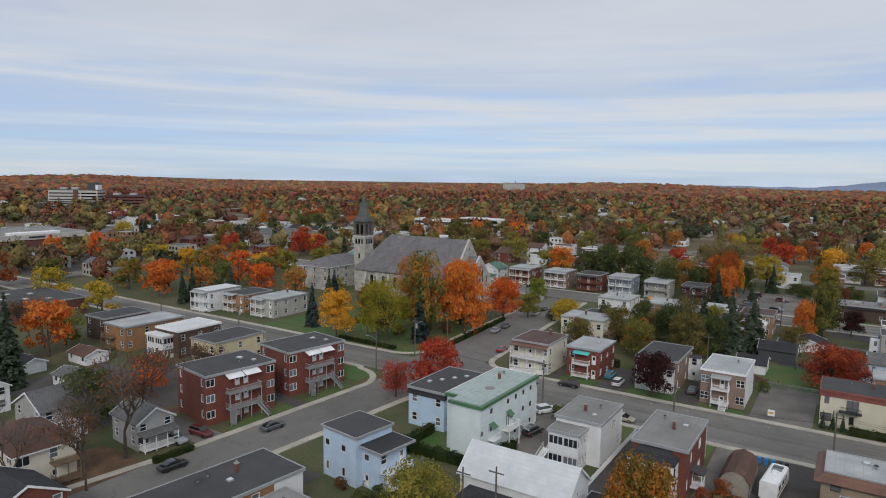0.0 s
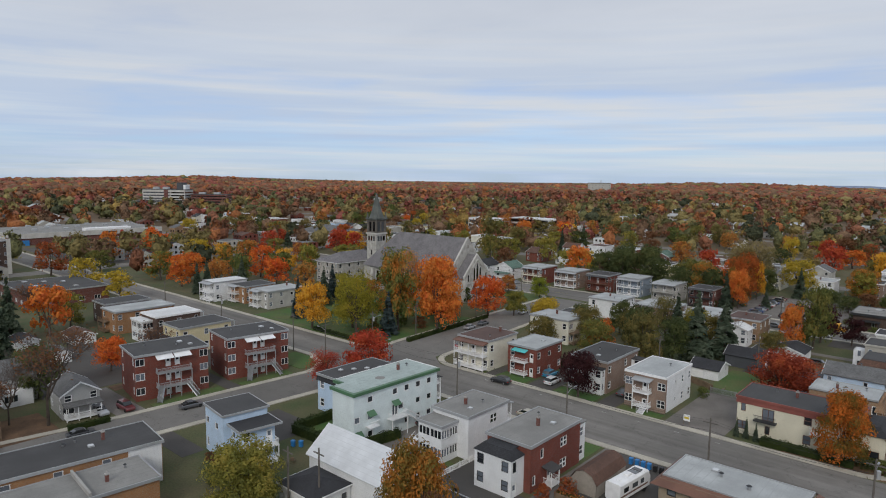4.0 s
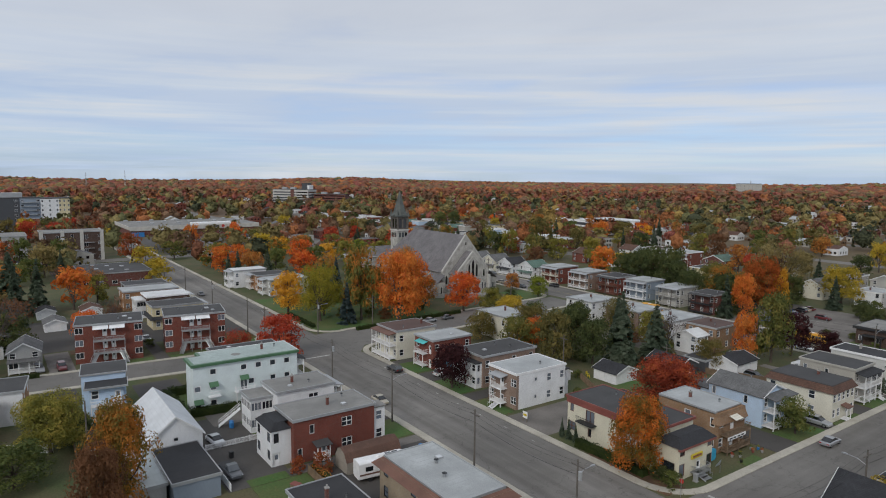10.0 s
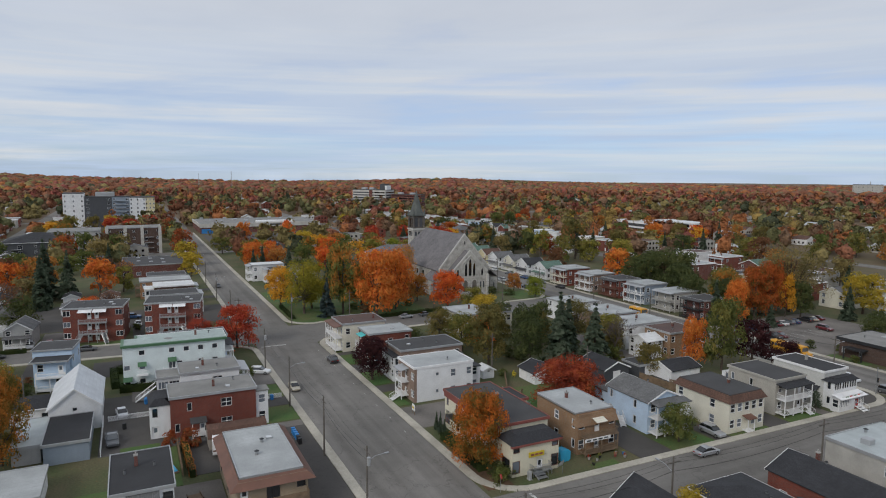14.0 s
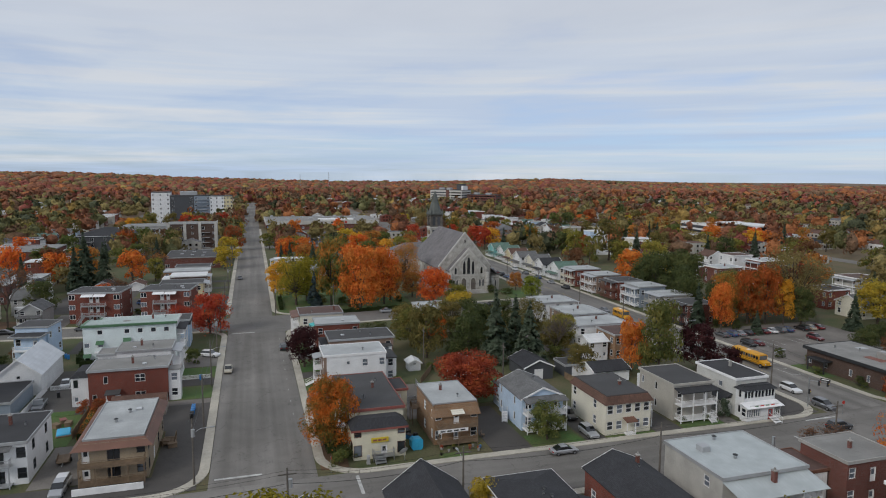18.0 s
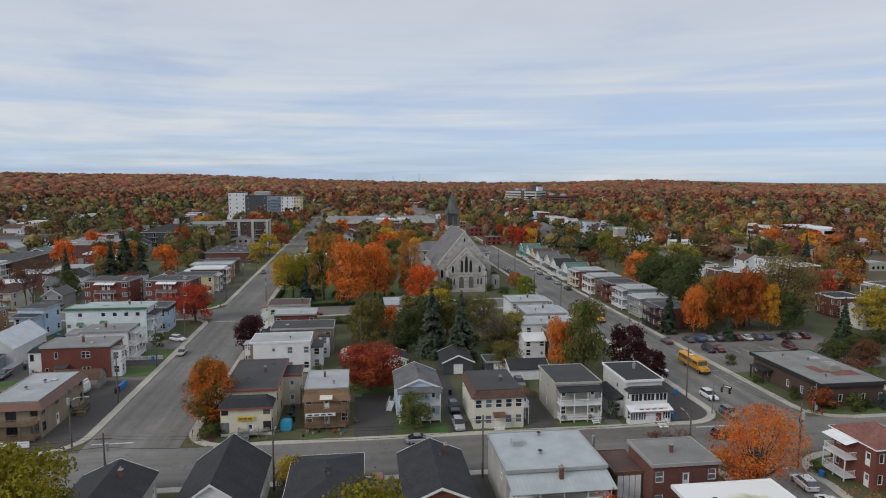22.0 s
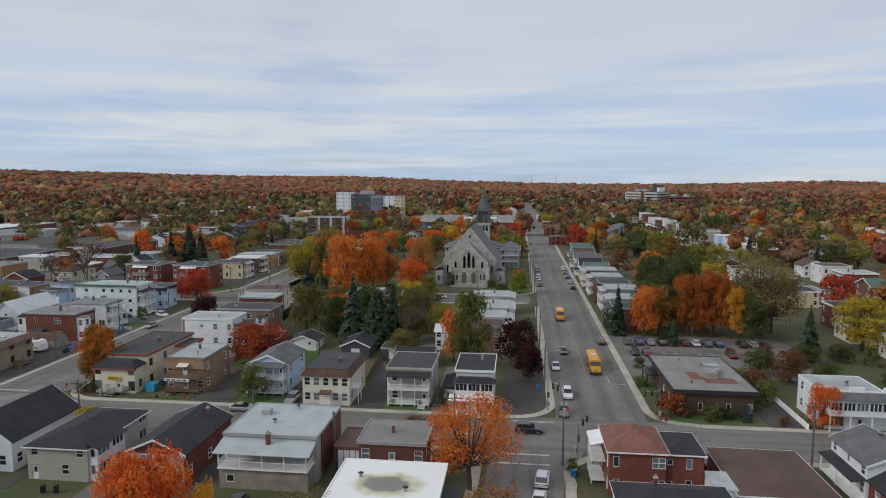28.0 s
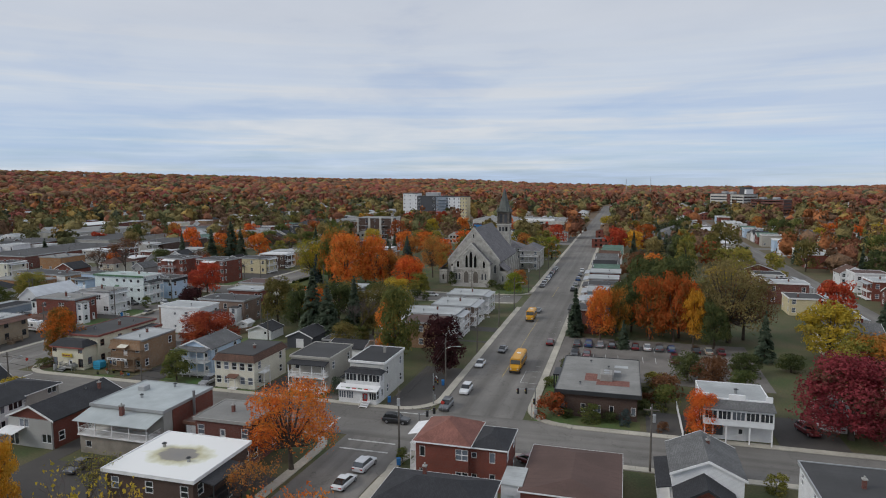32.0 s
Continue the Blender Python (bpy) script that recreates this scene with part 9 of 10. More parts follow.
# ---- vehicles ----
def loft(sections, smooth=True):
    """A closed shell through cross-sections along x, each a list of (y, z) points."""
    s = Shape()
    n = len(sections[0][1])
    for x, ring in sections:
        s.v += [(x, y, z) for y, z in ring]
    for k in range(len(sections) - 1):
        s.f += [(k * n + i, k * n + (i + 1) % n, (k + 1) * n + (i + 1) % n, (k + 1) * n + i) for i in range(n)]
    s.f += [tuple(range(n)), tuple(range(len(s.v) - 1, len(s.v) - n - 1, -1))]
    return s


def hull(w, z0, z1, b=0.12):
    w /= 2
    return [(-w + b, z0), (w - b, z0), (w, z0 + b), (w, z1 - b), (w - b * 1.3, z1), (-w + b * 1.3, z1), (-w, z1 - b), (-w, z0 + b)]


CARS = {}


def car_meshes(kind):
    if kind in CARS:
        return CARS[kind]
    suv, pick = kind == "suv", kind == "pickup"
    L, W = (4.7, 1.9) if suv else ((5.6, 2.0) if pick else (4.55, 1.8))
    belt, top = (1.05, 1.68) if suv else ((1.1, 1.85) if pick else (0.92, 1.45))
    h = L / 2
    body = loft([(-h, hull(W * 0.86, 0.38, belt * 0.86)), (-h + 0.16, hull(W * 0.97, 0.28, belt * 0.97)), (-h * 0.5, hull(W, 0.25, belt)), (h * 0.35, hull(W, 0.25, belt)), (h * 0.55, hull(W * 0.98, 0.25, belt * 0.93)), (h - 0.2, hull(W * 0.94, 0.28, belt * 0.82)), (h, hull(W * 0.82, 0.36, belt * 0.68))])
    x0, x1, x2, x3 = (-h + 0.15, -h + 0.55, h * 0.12, h * 0.42) if suv else ((-0.2, 0.0, 0.9, 1.5) if pick else (-h * 0.78, -h * 0.38, h * 0.12, h * 0.5))
    cab = loft([(x0, hull(W * 0.84, belt - 0.1, belt + 0.04, 0.03)), (x1, hull(W * 0.8, belt - 0.1, top - 0.05, 0.1)), (x2, hull(W * 0.8, belt - 0.1, top - 0.03, 0.1)), (x3, hull(W * 0.86, belt - 0.1, belt + 0.04, 0.03))])
    roof = loft([(x1 - 0.02, hull(W * 0.74, top - 0.1, top - 0.02, 0.03)), ((x1 + x2) / 2, hull(W * 0.76, top - 0.1, top + 0.02, 0.03)), (x2 + 0.02, hull(W * 0.74, top - 0.1, top - 0.01, 0.03))])
    r = 0.36 if kind != "sedan" else 0.32
    tyre = Shape().tube((0, -0.11, 0), (0, 0.11, 0), r, n=16)
    rim = Shape().tube((0, -0.125, 0), (0, 0.125, 0), r * 0.62, n=12)
    lamp = Shape().box(-0.05, -0.2, -0.07, 0.05, 0.2, 0.07)
    bed = Shape().box(-h + 0.2, -W / 2 + 0.15, belt - 0.05, -0.3, W / 2 - 0.15, belt + 0.02)
    CARS[kind] = dict(L=L, W=W, r=r, belt=belt, body=body.mesh("body", M["metal"], False), cab=cab.mesh("glasshouse", M["carglass"]), roof=roof.mesh("roof_panel", M["metal"]), tyre=tyre.mesh("tyre", M["rubber"]), rim=rim.mesh("rim", M["rim"]), head=lamp.mesh("headlight", M["headlamp"]), tail=lamp.mesh("taillight", M["redlamp"]), bed=bed.mesh("load_bed", M["bin_dark"]) if pick else None)
    return CARS[kind]


PAINTS = {}
for k, c in dict(white=(0.7, 0.71, 0.72), silver=(0.36, 0.37, 0.39), grey=(0.12, 0.125, 0.135), black=(0.016, 0.017, 0.02), red=(0.28, 0.02, 0.022), darkred=(0.12, 0.014, 0.018), blue=(0.03, 0.08, 0.2), teal=(0.03, 0.22, 0.36), beige=(0.4, 0.36, 0.28)).items():
    m, nt, b = graph("car_paint_" + k)
    v = coords(nt)
    nt.links.new(mixc(nt, spread(nt, noise_out(nt, v, 1.5, 3), 0.3, 0.8), tuple(q * 0.88 for q in c), c), b.inputs["Base Color"])
    b.inputs["Roughness"].default_value, b.inputs["Metallic"].default_value, b.inputs["Coat Weight"].default_value = 0.32, 0.25 if k in ("silver", "grey", "blue") else 0.0, 0.7
    PAINTS[k] = m


def car(x, y, ang, paint="grey", kind="sedan", where="parked beside the street", far=False):
    m = car_meshes(kind)
    C = thing("car" if kind != "pickup" else "pickup_truck", x, y, 0.035, ang, {"sedan": "saloon car", "suv": "sport utility car", "pickup": "pickup truck"}[kind] and f"{paint.replace('darkred', 'dark red')} {dict(sedan='saloon', suv='tall estate', pickup='pickup')[kind]} {'truck' if kind == 'pickup' else 'car'} {where}", "car" if kind != "pickup" else "truck")
    for nm, key in (("body", "body"), ("roof_panel", "roof")):
        o = put(nm, m[key], C)
        o.material_slots[0].link = "OBJECT"
        o.material_slots[0].material = PAINTS[paint]
    put("glasshouse", m["cab"], C)
    if m["bed"]:
        put("load_bed", m["bed"], C)
    for fx in (-0.31, 0.32):
        for sy in (-1, 1):
            w = put("wheel", m["tyre"], C, pose(m["L"] * fx, sy * (m["W"] / 2 - 0.12), m["r"]))
            if not far and x > -60:
                put("rim", m["rim"], w)
    for sy in (-1, 1):
        if far or x < -60:
            break
        put("headlight", m["head"], C, pose(m["L"] / 2 - 0.1, sy * m["W"] * 0.32, m["belt"] * 0.66))
        put("taillight", m["tail"], C, pose(-m["L"] / 2 + 0.02, sy * m["W"] * 0.34, m["belt"] * 0.75))
    return C


for x, y, a, p, k in ((-85.9, 78, 84, "grey", "sedan"), (-94, 69, 2, "darkred", "suv"), (-86.6, 58.3, 84, "black", "sedan"), (-95, 64.6, 4, "silver", "suv"), (-50.9, 131.8, 180, "black", "suv"), (-46.2, 103, 80, "black", "suv"), (-48.6, 114.2, 60, "white", "suv"), (-76.4, 148.9, 95, "red", "sedan"), (-34.8, 118.8, 0, "beige", "sedan"), (-45.4, 143.6, 90, "teal", "suv"), (-42.2, 139.4, 90, "white", "suv"),
                          (-87.6, 166.4, 95, "silver", "sedan"), (-87.9, 173.3, 95, "grey", "sedan"), (-88.3, 195.6, 95, "white", "sedan"), (-88.8, 203.9, 95, "black", "sedan"), (-27.2, 143.5, 90, "grey", "sedan"), (25.6, 172.4, 90, "silver", "sedan"), (-169, 119.6, 0, "grey", "sedan"), (-33.2, 86.2, 8, "white", "sedan"), (-20.4, 84.8, 4, "grey", "pickup"), (-121.7, 88.9, 80, "blue", "suv"), (17.8, 97.6, 0, "silver", "suv"),
                          (11.6, 180.4, 0, "black", "suv"), (20.0, 180.0, 0, "silver", "suv"), (-1.2, 196.4, 0, "grey", "suv"), (11.2, 232.4, 0, "white", "suv"), (20.8, 231.0, 0, "grey", "suv"), (-7.2, 231.2, 0, "white", "sedan"), (-20.6, 233.8, 0, "grey", "sedan"), (-30.6, 244.2, 180, "darkred", "sedan"), (30, 224.6, 90, "black", "suv"), (47.8, 226.2, 174, "white", "suv"), (53.6, 225.6, 174, "white", "sedan"),
                          (-69.6, 236, 0, "grey", "sedan"), (59.2, 186.5, 0, "grey", "sedan"), (40.2, 249.4, 60, "darkred", "sedan"), (16.6, 291.4, 20, "darkred", "suv"), (-111, 90.1, 4, "white", "sedan"), (41.0, 165.2, 0, "red", "suv"), (-6.6, 201, 90, "white", "suv")):
    car(x, y, a, p, k)
CC = ["grey", "black", "white", "silver", "darkred", "blue", "beige"]
for i in range(13):
    if i not in (4, 9):
        car(-31.6, 250.9 + 2.8 * i, 180, CC[(i * 5) % 7], ("sedan", "suv", "sedan")[i % 3], "parked in the car park")
for i in range(11):
    if i in (0, 1, 8):
        car(-21.6, 251 + 2.8 * i, 0, CC[(i * 3 + 1) % 7], ("suv", "sedan")[i % 2], "parked in the car park")
for i in range(9):
    car(-118 - 6.4 * i, 231.4, 180, CC[(i * 3) % 7], ("sedan", "suv")[i % 2], "parked along the church street", True)
for i in range(5):
    car(-112 - 13 * i, 243.6, 180, CC[(i * 2 + 1) % 7], ("suv", "sedan")[i % 2], "parked along the wide street", True)
for i in range(20):
    car(-302 - 9.2 * (i % 5), 142 + 2.9 * (i // 5 * 2 + i % 2) + 8 * (i % 3), 0, CC[(i * 5 + 2) % 7], "sedan", "parked before the supermarket", True)


def school_bus(x, y, ang, L=10.6):
    B = thing("school_bus", x, y, 0.035, ang, "yellow school bus with black rails on the street", "bus")
    Y, K = M["busyellow"], M["bin_dark"]
    h = L / 2
    ring = hull(2.4, 0.6, 3.05, 0.28)
    part("body", loft([(-h, ring), (h - 1.7, ring)]), Y, B)
    part("bonnet", loft([(h - 1.7, hull(2.1, 0.6, 1.75, 0.2)), (h - 0.1, hull(1.9, 0.6, 1.5, 0.2))]), Y, B)
    part("windscreen", loft([(h - 1.72, hull(2.2, 1.75, 2.75, 0.1)), (h - 1.66, hull(2.1, 1.8, 2.7, 0.1))]), M["carglass"], B)
    n = int((L - 2.4) / 0.82)
    for sy in (-1, 1):
        for i in range(n):
            xx = -h + 0.45 + i * 0.82
            part("window", Shape().box(xx, sy * 1.2 - 0.02, 1.85, xx + 0.68, sy * 1.2 + 0.02, 2.55), M["carglass"], B)
        for z in (0.95, 1.35, 1.7):
            part("side_rail", Shape().box(-h + 0.1, sy * 1.21 - 0.02, z, h - 1.8, sy * 1.21 + 0.02, z + 0.07), K, B)
        for fx in (-h + 2.6, h - 1.3):
            w = part("wheel", Shape().tube((fx, sy * 1.02 - 0.14, 0.5), (fx, sy * 1.02 + 0.14, 0.5), 0.5, n=18), M["rubber"], B)
            part("rim", Shape().tube((fx, sy * 1.02 - 0.15, 0.5), (fx, sy * 1.02 + 0.15, 0.5), 0.26, n=12), M["rim"], w)
        part("headlight", Shape().box(h - 0.12, sy * 0.75 - 0.15, 1.0, h - 0.04, sy * 0.75 + 0.15, 1.3), M["headlamp"], B)
        part("taillight", Shape().box(-h - 0.03, sy * 0.9 - 0.14, 1.1, -h + 0.02, sy * 0.9 + 0.14, 1.4), M["redlamp"], B)
    part("rear_window", Shape().box(-h - 0.02, -0.8, 1.9, -h + 0.02, 0.8, 2.6), M["carglass"], B)
    part("bumper", Shape().box(h - 0.1, -1.1, 0.5, h + 0.1, 1.1, 0.8), K, B)
    part("rear_bumper", Shape().box(-h - 0.12, -1.15, 0.5, -h, 1.15, 0.8), K, B)
    part("roof_hatch", Shape().box(-1.6, -0.4, 3.05, -0.8, 0.4, 3.15), M["trim"], B)


school_bus(-7.9, 239.6, 0)
school_bus(-58, 235.4, 0, 7.4)

# motorhome behind the shed
B = thing("motorhome", -7.4, 103.6, 0.03, 84, "white motorhome with brown stripes parked beside a shed", "motorhome")
part("body", loft([(-4.2, hull(2.4, 0.5, 3.1, 0.2)), (3.3, hull(2.4, 0.5, 3.1, 0.2)), (4.0, hull(2.3, 0.5, 2.2, 0.2))]), M["trim"], B)
part("windscreen", loft([(3.35, hull(2.1, 1.5, 2.9, 0.1)), (3.95, hull(2.1, 1.45, 2.1, 0.1))]), M["carglass"], B)
for sy in (-1, 1):
    for xx, w in ((-3.2, 1.2), (-1.0, 1.4), (1.2, 0.9)):
        part("window", Shape().box(xx, sy * 1.2 - 0.02, 1.7, xx + w, sy * 1.2 + 0.02, 2.4), M["carglass"], B)
    part("stripe", Shape().box(-4.1, sy * 1.2 - 0.015, 1.15, 3.2, sy * 1.2 + 0.015, 1.4), M["browntrim"], B)
    for fx in (-2.4, 2.6):
        part("wheel", Shape().tube((fx, sy * 1.0 - 0.13, 0.42), (fx, sy * 1.0 + 0.13, 0.42), 0.42, n=16), M["rubber"], B)
part("roof_unit", Shape().bev(-1.0, -0.4, 3.1, 0.2, 0.4, 3.4, 0.08), M["trim"], B)
part("roof_hatch", Shape().box(-3.0, -0.3, 3.1, -2.4, 0.3, 3.2), M["trim"], B)
for u in (0.6, 1.7):
    part("solar_panel", Shape().bev(u, -0.7, 3.12, u + 0.95, 0.7, 3.18, 0.02), M["carglass"], B)
part("cab_overhang", loft([(2.4, hull(2.36, 2.2, 3.16, 0.15)), (3.7, hull(2.2, 2.3, 2.95, 0.15))]), M["trim"], B)
part("bumper", Shape().box(3.95, -1.1, 0.5, 4.1, 1.1, 0.8), M["metal"], B)


# ---- poles, lamps and wires ----
def pole(x, y, ang, h=10.0, lamp=True, box=False, group="utility poles"):
    P = thing("utility_pole", x, y, 0, ang, "grey wooden utility pole" + (" with a street lamp" if lamp else " with crossarm and wires"), "utility pole", group)
    part("shaft", Shape().tube((0, 0, -0.3), (0, 0, h), 0.17, 0.11, 9), M["pole"], P)
    a = part("crossarm", Shape().box(-1.1, -0.06, h - 0.9, 1.1, 0.06, h - 0.75), M["pole"], P)
    if lamp:
        m = part("lamp_arm", Shape().tube((0, 0, h - 2.2), (0, 1.2, h - 1.6), 0.04, n=6).tube((0, 1.2, h - 1.6), (0, 2.6, h - 1.5), 0.04, n=6), M["metal"], P)
        part("lamp_head", Shape().bev(-0.14, 2.4, h - 1.58, 0.14, 3.1, h - 1.42, 0.04), M["metal"], m)
    if box:
        part("transformer", Shape().tube((0.35, 0.1, h - 2.6), (0.35, 0.1, h - 1.5), 0.26, n=12), M["fascia"], P)
    return Vector((x, y, h))


def wires(pts, drop=0.7):
    for a, b in zip(pts, pts[1:]):
        W = thing("power_line", (a.x + b.x) / 2, (a.y + b.y) / 2, 0, 0, "dark overhead wires between two poles", "cable")
        d = (b - a).normalized()
        side = Vector((-d.y, d.x, 0))
        c = Vector((W.location.x, W.location.y, 0))
        for k, z in ((-0.5, -0.55), (0.5, -0.55), (0.0, -2.0)):
            s, r = Shape(), 0.016 if z > -1 else 0.028
            ring = []
            for i in range(9):
                t = i / 8
                p = a.lerp(b, t) + side * k + Vector((0, 0, z - 4 * drop * t * (1 - t))) - c
                ring += [p + side * r, p - side * r * 0.5 + Vector((0, 0, r)), p - side * r * 0.5 - Vector((0, 0, r))]
            s.add(ring, [(3 * i + j, 3 * i + (j + 1) % 3, 3 * i + 3 + (j + 1) % 3, 3 * i + 3 + j) for i in range(8) for j in range(3)])
            part("wire", s, M["bin_dark"], W)


south = [pole(x, 115.7, 0, 10.0, i % 2 == 0, i % 3 == 0) for i, x in enumerate((20.5, -0.4, -24.9, -50, -72.5, -105, -140, -175, -210))]
wires(south)
east = [pole(39.4, y, 90, 9.6, i % 2 == 1, i == 2) for i, y in enumerate((60, 95, 128, 150.5, 180.6, 213))]
wires(east)
church = [pole(x, 228.0, 0, 10.4, True, i % 3 == 1) for i, x in enumerate((10.4, -18, -46, -72, -104, -135, -168, -200))]
wires(church)
corner_pole = pole(42.0, 229.4, 0, 10.4, False, True)
wires([corner_pole, church[0]])
pole(28.6 + 9.6, 266, 90, 10.0, True, True)
pole(-92.2, 131.4, 0, 10.0, True, True)
pole(-92.6, 116.2, 90, 9.6, True)
park = [pole(-93.6 - 0.06 * (y - 140), y, 95, 9.0, True) for y in (150, 180, 208)]
wires(park)
back = [pole(x, y, 0, 9.0, False) for x, y in ((-28, 163), (-10, 176), (-40, 68), (-36.5, 70.5))]

# ---- bins, tanks and small clutter ----
def bin_(x, y, ang, mat, label):
    B = thing("wheelie_bin", x, y, 0.02, ang, label, "bin")
    part("tub", loft([(-0.28, hull(0.5, 0.08, 0.9, 0.05)), (0.28, hull(0.58, 0.02, 1.0, 0.05))]), M[mat], B)
    part("lid", Shape().bev(-0.34, -0.31, 0.98, 0.34, 0.31, 1.1, 0.04), M[mat], B)


for i in range(6):
    bin_(-11.5 + 1.0 * i, 113.2, 90, "bin_blue" if i < 4 else "bin_dark", ("blue" if i < 4 else "black") + " wheelie bin in a row on the asphalt")
for x, y, c in ((-38.9, 90.6, "bin_blue"), (-38.1, 90.4, "bin_blue"), (-56.5, 80.6, "bin_blue"), (-55.4, 81.4, "bin_blue"), (13.4, 150.6, "bin_dark"), (-26.0, 86.6, "bin_dark"), (2.6, 180.9, "bin_dark"), (20.6, 219.8, "bin_blue"), (8.2, 226.8, "bin_blue"), (45.6, 246.6 - 16, "bin_blue"), (58.2, 160.4, "bin_dark"), (58.4, 158.6, "bin_dark"), (-30.2, 113.2, "bin_blue")):
    bin_(x, y, 20, c, ("blue" if c == "bin_blue" else "black") + " wheelie bin beside a house wall")
T = thing("garden_shelter", 17.0, 149.8, 0.02, 0, "bright blue plastic shelter beside the shop", "shelter")
part("cover", loft([(-0.9, hull(1.9, 0, 1.7, 0.3)), (0.9, hull(1.9, 0, 1.9, 0.3))]), M["tarp"], T)
for i in range(4):
    B = thing("storage_tub", 7.0 + 2.0 * i, 149.9 - 0.1 * i, 0.02, 12 * i, "blue plastic storage tub beside a wall", "tub")
    part("tub", Shape().bev(-0.6, -0.4, 0, 0.6, 0.4, 0.75, 0.08), M["bin_blue" if i % 2 else "bin_dark"], B)
    part("lid", Shape().bev(-0.64, -0.44, 0.75, 0.64, 0.44, 0.83, 0.03), M["bin_dark"], B)
B = thing("sign_box", 20.6, 141.2, 0.02, 0, "grey metal cabinet on the street corner", "cabinet")
part("cabinet", Shape().bev(-0.3, -0.25, 0, 0.3, 0.25, 1.3, 0.05), M["fascia"], B)
part("plinth", Shape().box(-0.36, -0.3, 0, 0.36, 0.3, 0.12), M["concrete"], B)
S = thing("sign_post", -11.2, 136.0, 0.02, 0, "white notice with an orange panel on posts", "sign")
part("panel", Shape().box(-0.6, -0.04, 0.7, 0.6, 0.04, 1.9), M["trim"], S)
part("panel_patch", Shape().box(-0.45, -0.06, 1.1, 0.45, -0.04, 1.5), M["sign_yellow"], S)
for u in (-0.5, 0.5):
    part("post", Shape().box(u - 0.04, -0.04, 0, u + 0.04, 0.04, 0.7), M["wood"], S)
for x, y, a in ((24.6, 231.4, 0), (22.0, 246.8, 90), (-70.0, 116.4, 0), (22.2, 135.2, 90)):
    S = thing("stop_sign", x, y, 0.1, a, "small red stop sign on a metal post", "road sign")
    part("post", Shape().tube((0, 0, -0.1), (0, 0, 2.6), 0.035, n=6), M["metal"], S)
    part("plate", Shape().tube((0.04, 0, 2.3), (0.07, 0, 2.3), 0.36, n=8), M["sign_red"], S)



def traffic_light(x, y, ang, board=False):
    """A steel mast whose arm carries signal heads over the lanes."""
    T = thing("traffic_light", x, y, 0.12, ang, "steel traffic light mast with dark signal heads" + (" and a name board" if board else ""), "traffic light", "traffic lights at the crossing")
    part("mast", Shape().tube((0, 0, -0.1), (0, 0, 5.8), 0.11, 0.08, 9), M["metal"], T)
    part("arm", Shape().tube((0, 0, 5.3), (3.4, 0, 5.6), 0.06, 0.04, 7), M["metal"], T)
    for u, z in ((3.2, 4.75), (1.7, 4.65), (0.16, 2.6)):
        h = part("signal_head", Shape().bev(u - 0.17, -0.17, z, u + 0.17, 0.17, z + 1.0, 0.04), M["bin_dark"], T)
        for i, c in enumerate(("bin_dark", "sign_yellow", "redlamp")):
            part("lens", Shape().tube((u + 0.17, 0, z + 0.2 + 0.3 * i), (u + 0.22, 0, z + 0.2 + 0.3 * i), 0.1, n=10), M[c], h)
    part("control_box", Shape().bev(-0.25, 0.1, 0.9, 0.2, 0.4, 1.7, 0.03), M["fascia"], T)
    if board:
        b = part("name_board", Shape().box(1.9, -0.04, 5.75, 3.6, 0.04, 6.2), M["bin_dark"], T, "black street name board")
        part("board_bar", Shape().box(2.1, -0.06, 5.9, 3.4, -0.04, 6.06), M["trim"], b)


traffic_light(22.0, 247.4, -60)
traffic_light(19.6, 228.2, 30, True)
traffic_light(39.4, 231.8, 150)
# yard behind the duplex: pool under a tarp, crates, a flat trailer
T = thing("garden_pool", -5.3, 92.6, 0.03, 12, "low garden pool under a bright blue tarp", "pool")
part("tarp", Shape().bev(-1.7, -1.1, 0.0, 1.7, 1.1, 0.5, 0.15), M["tarp"], T)
part("rim", Shape().bev(-1.85, -1.25, 0.0, 1.85, 1.25, 0.3, 0.08), M["wood"], T)
for i, (x, y) in enumerate(((-9.2, 92.4), (-10.8, 91.2), (-8.6, 90.6), (4.2, 110.0), (5.6, 111.2))):
    C = thing("wooden_crate", x, y, 0.03, 25 * i, "weathered wooden crate in a yard", "crate")
    part("crate_body", Shape().bev(-0.7, -0.5, 0, 0.7, 0.5, 0.7, 0.03), M["wood"], C)
    part("crate_lid", Shape().bev(-0.75, -0.55, 0.7, 0.75, 0.55, 0.76, 0.02), M["redtrim" if i == 1 else "wood"], C)
T = thing("flat_trailer", 7.0, 95.6, 0.05, 8, "small flat trailer with a wooden deck", "trailer")
part("deck", Shape().bev(-1.6, -0.9, 0.45, 1.6, 0.9, 0.62, 0.03), M["wood"], T)
part("drawbar", Shape().tube((1.6, 0, 0.5), (2.9, 0, 0.42), 0.05, n=6), M["metal"], T)
for sy in (-1, 1):
    part("wheel", Shape().tube((0, sy * 0.92, 0.3), (0, sy * 1.1, 0.3), 0.3, n=14), M["rubber"], T)
    part("side_board", Shape().box(-1.6, sy * 0.88 - 0.03, 0.62, 1.6, sy * 0.88 + 0.03, 0.95), M["wood"], T)
T = thing("timber_landing", 3.9, 110.6, 0.02, 0, "small wooden landing with a gate beside the apartment house", "landing")
part("deck", Shape().box(-1.5, -1.0, 0.5, 1.5, 1.0, 0.62), M["wood"], T)
for u in (-1.42, 1.42):
    for w in (-0.92, 0.92):
        part("post", Shape().box(u - 0.06, w - 0.06, 0, u + 0.06, w + 0.06, 1.5), M["wood"], T)
rail(T, (-1.42, 0.92, 0.62), (1.42, 0.92, 0.62), mat="wood")
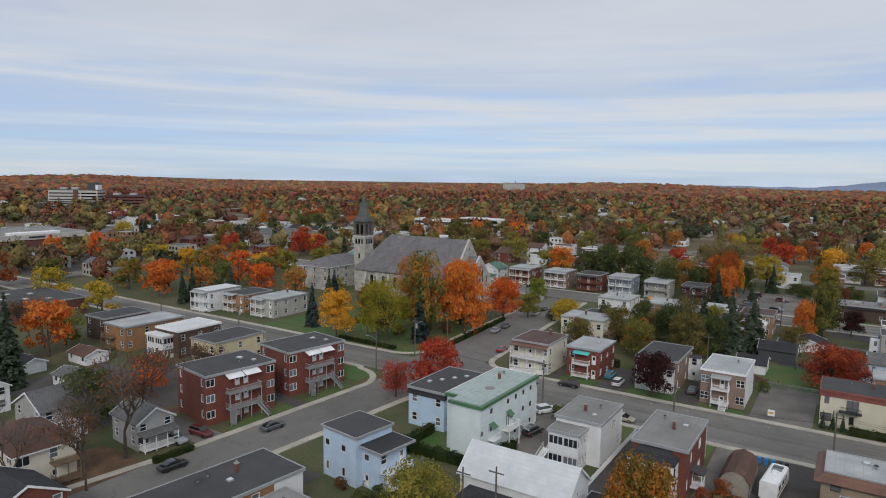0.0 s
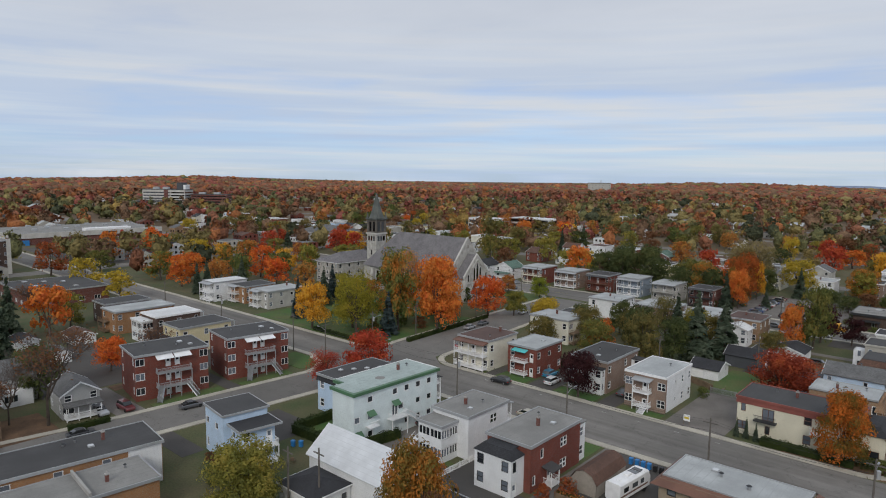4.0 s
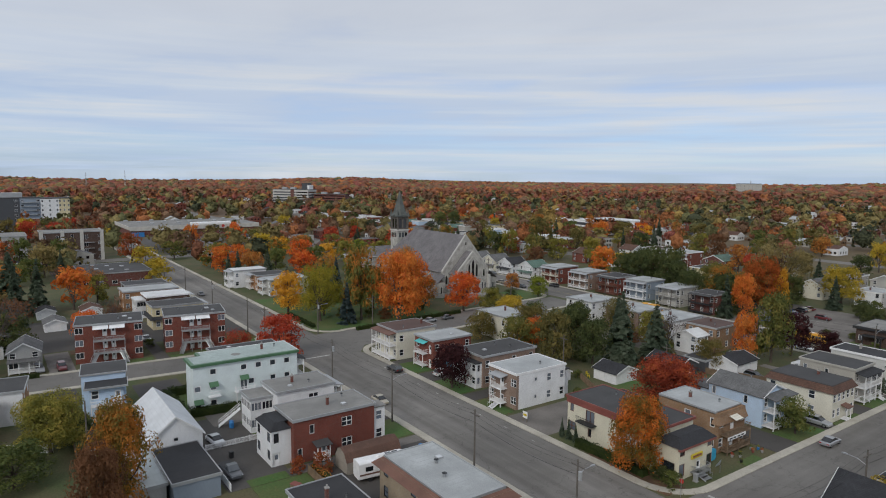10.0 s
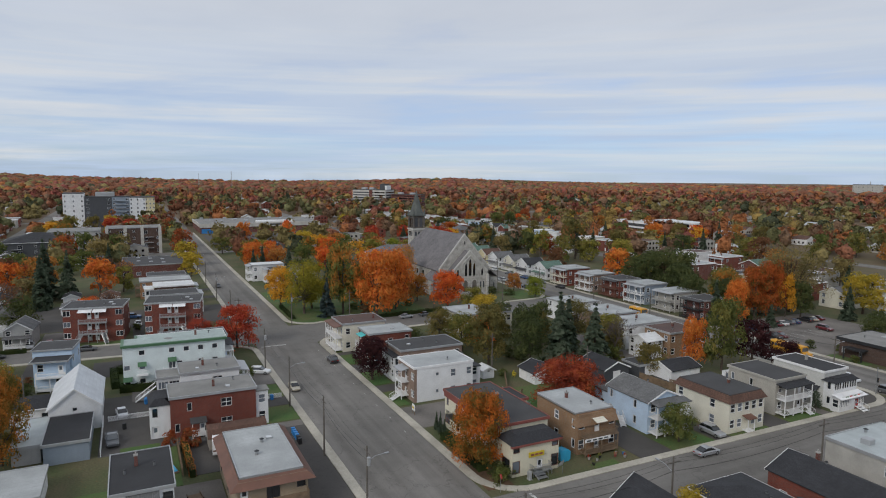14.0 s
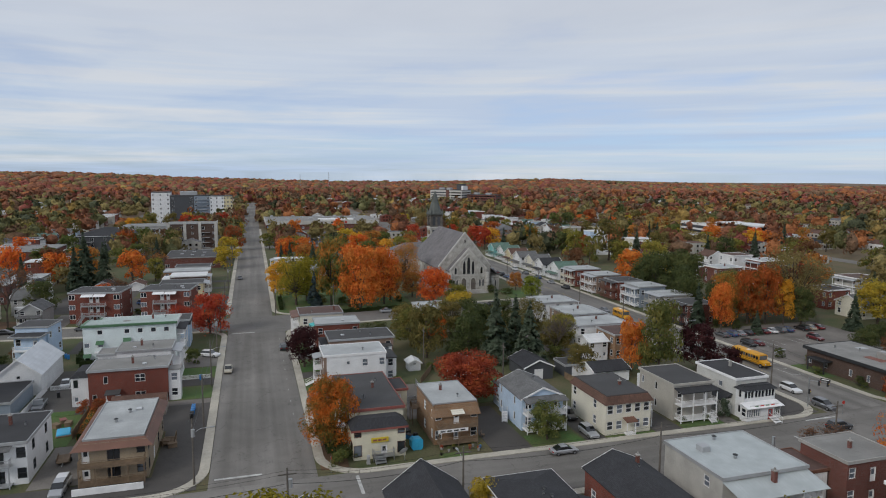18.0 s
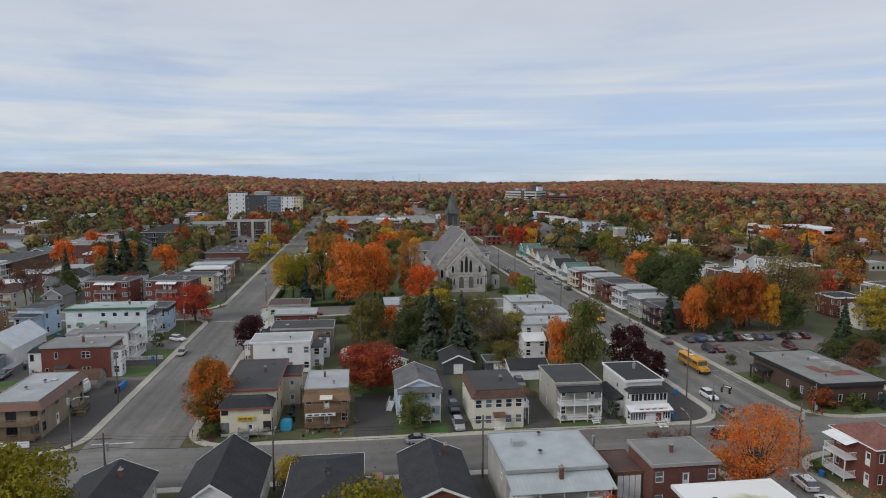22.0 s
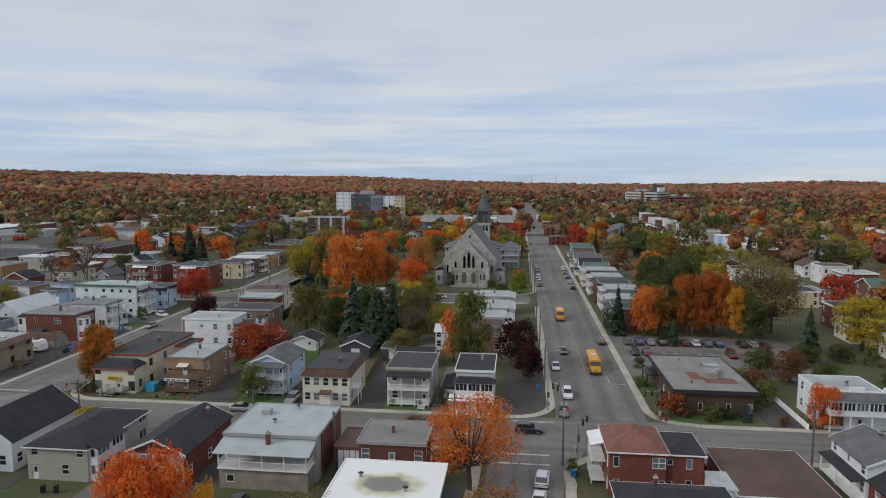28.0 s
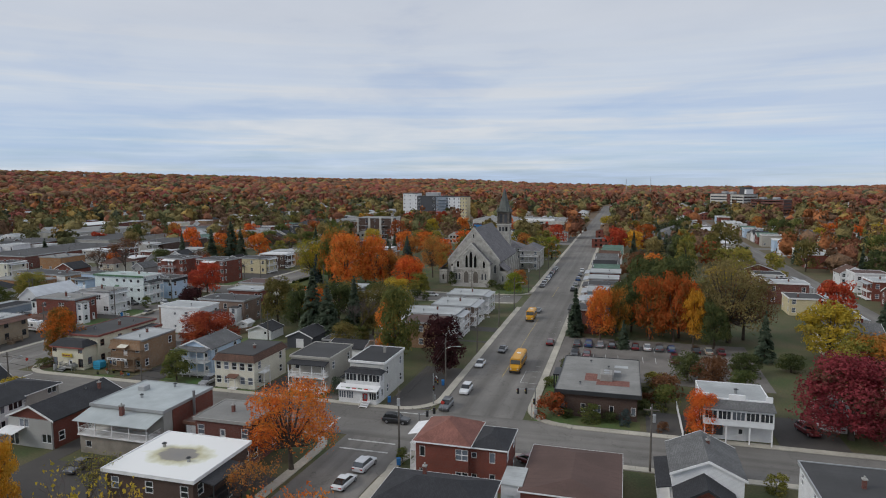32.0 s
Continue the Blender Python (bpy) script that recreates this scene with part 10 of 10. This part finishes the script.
rail(T, (1.42, -0.92, 0.62), (1.42, 0.92, 0.62), mat="wood")
car(16.6, 97.6, 0, "white", "suv", "parked beside the duplex")
# garden chairs and low clutter in the back yards
for i, (x, y, a) in enumerate(((-22.6, 165.6, 30), (-23.8, 166.6, 80), (-12.6, 161.0, 200), (14.4, 160.2, 90), (15.6, 162.0, 60), (-51.5, 77.0, 120))):
    C = thing("garden_chair", x, y, 0.03, a, ("yellow" if i < 2 else "weathered") + " wooden garden chair on the grass", "chair", "garden chairs")
    mt = M["sign_yellow" if i < 2 else "wood"]
    part("seat", Shape().bev(-0.3, -0.3, 0.36, 0.3, 0.3, 0.42, 0.02), mt, C)
    part("backrest", Shape().bev(-0.34, -0.3, 0.42, -0.26, 0.3, 1.0, 0.02), mt, C)
    for u in (-0.26, 0.26):
        for w in (-0.26, 0.26):
            part("leg", Shape().box(u - 0.03, w - 0.03, 0, u + 0.03, w + 0.03, 0.36), mt, C)

# pots and planters crowd the front of the tan house
for i, (x, y, c, pc) in enumerate(((19.0, 153.6, "l_red", "concrete"), (19.8, 154.6, "l_green", "concrete"), (19.2, 155.6, "l_olive", "bin_dark"), (19.9, 158.2, "l_rust", "redtrim"), (19.1, 159.0, "l_green", "concrete"), (19.8, 160.0, "l_olive", "bin_blue"), (20.9, 153.0, "l_green", "bin_dark"), (20.8, 159.4, "l_russet", "concrete"))):
    P = thing("planter", x, y, 0.04, 20 * i, "round garden planter with a small leafy plant", "planter", "planters before the tan house")
    part("pot", Shape().tube((0, 0, 0), (0, 0, 0.42), 0.17, 0.25, 10), M[pc], P)
    rng = np.random.default_rng(300 + i)
    q = rng.normal(size=(70, 3))
    q /= np.linalg.norm(q, axis=1, keepdims=True)
    put("plant", quads_mesh("plant", q * 0.27 + np.array([0, 0, 0.6]), q, 0.07, M[c], rng), P)
T = thing("satellite_dish", 21.0, 146.9, 0.04, 200, "grey satellite dish on a post before the shop", "dish")
part("post", Shape().tube((0, 0, -0.05), (0, 0, 1.2), 0.05, n=7), M["metal"], T)
part("dish", Shape().tube((0.05, 0, 1.3), (0.3, 0, 1.45), 0.1, 0.75, 16), M["fascia"], T)
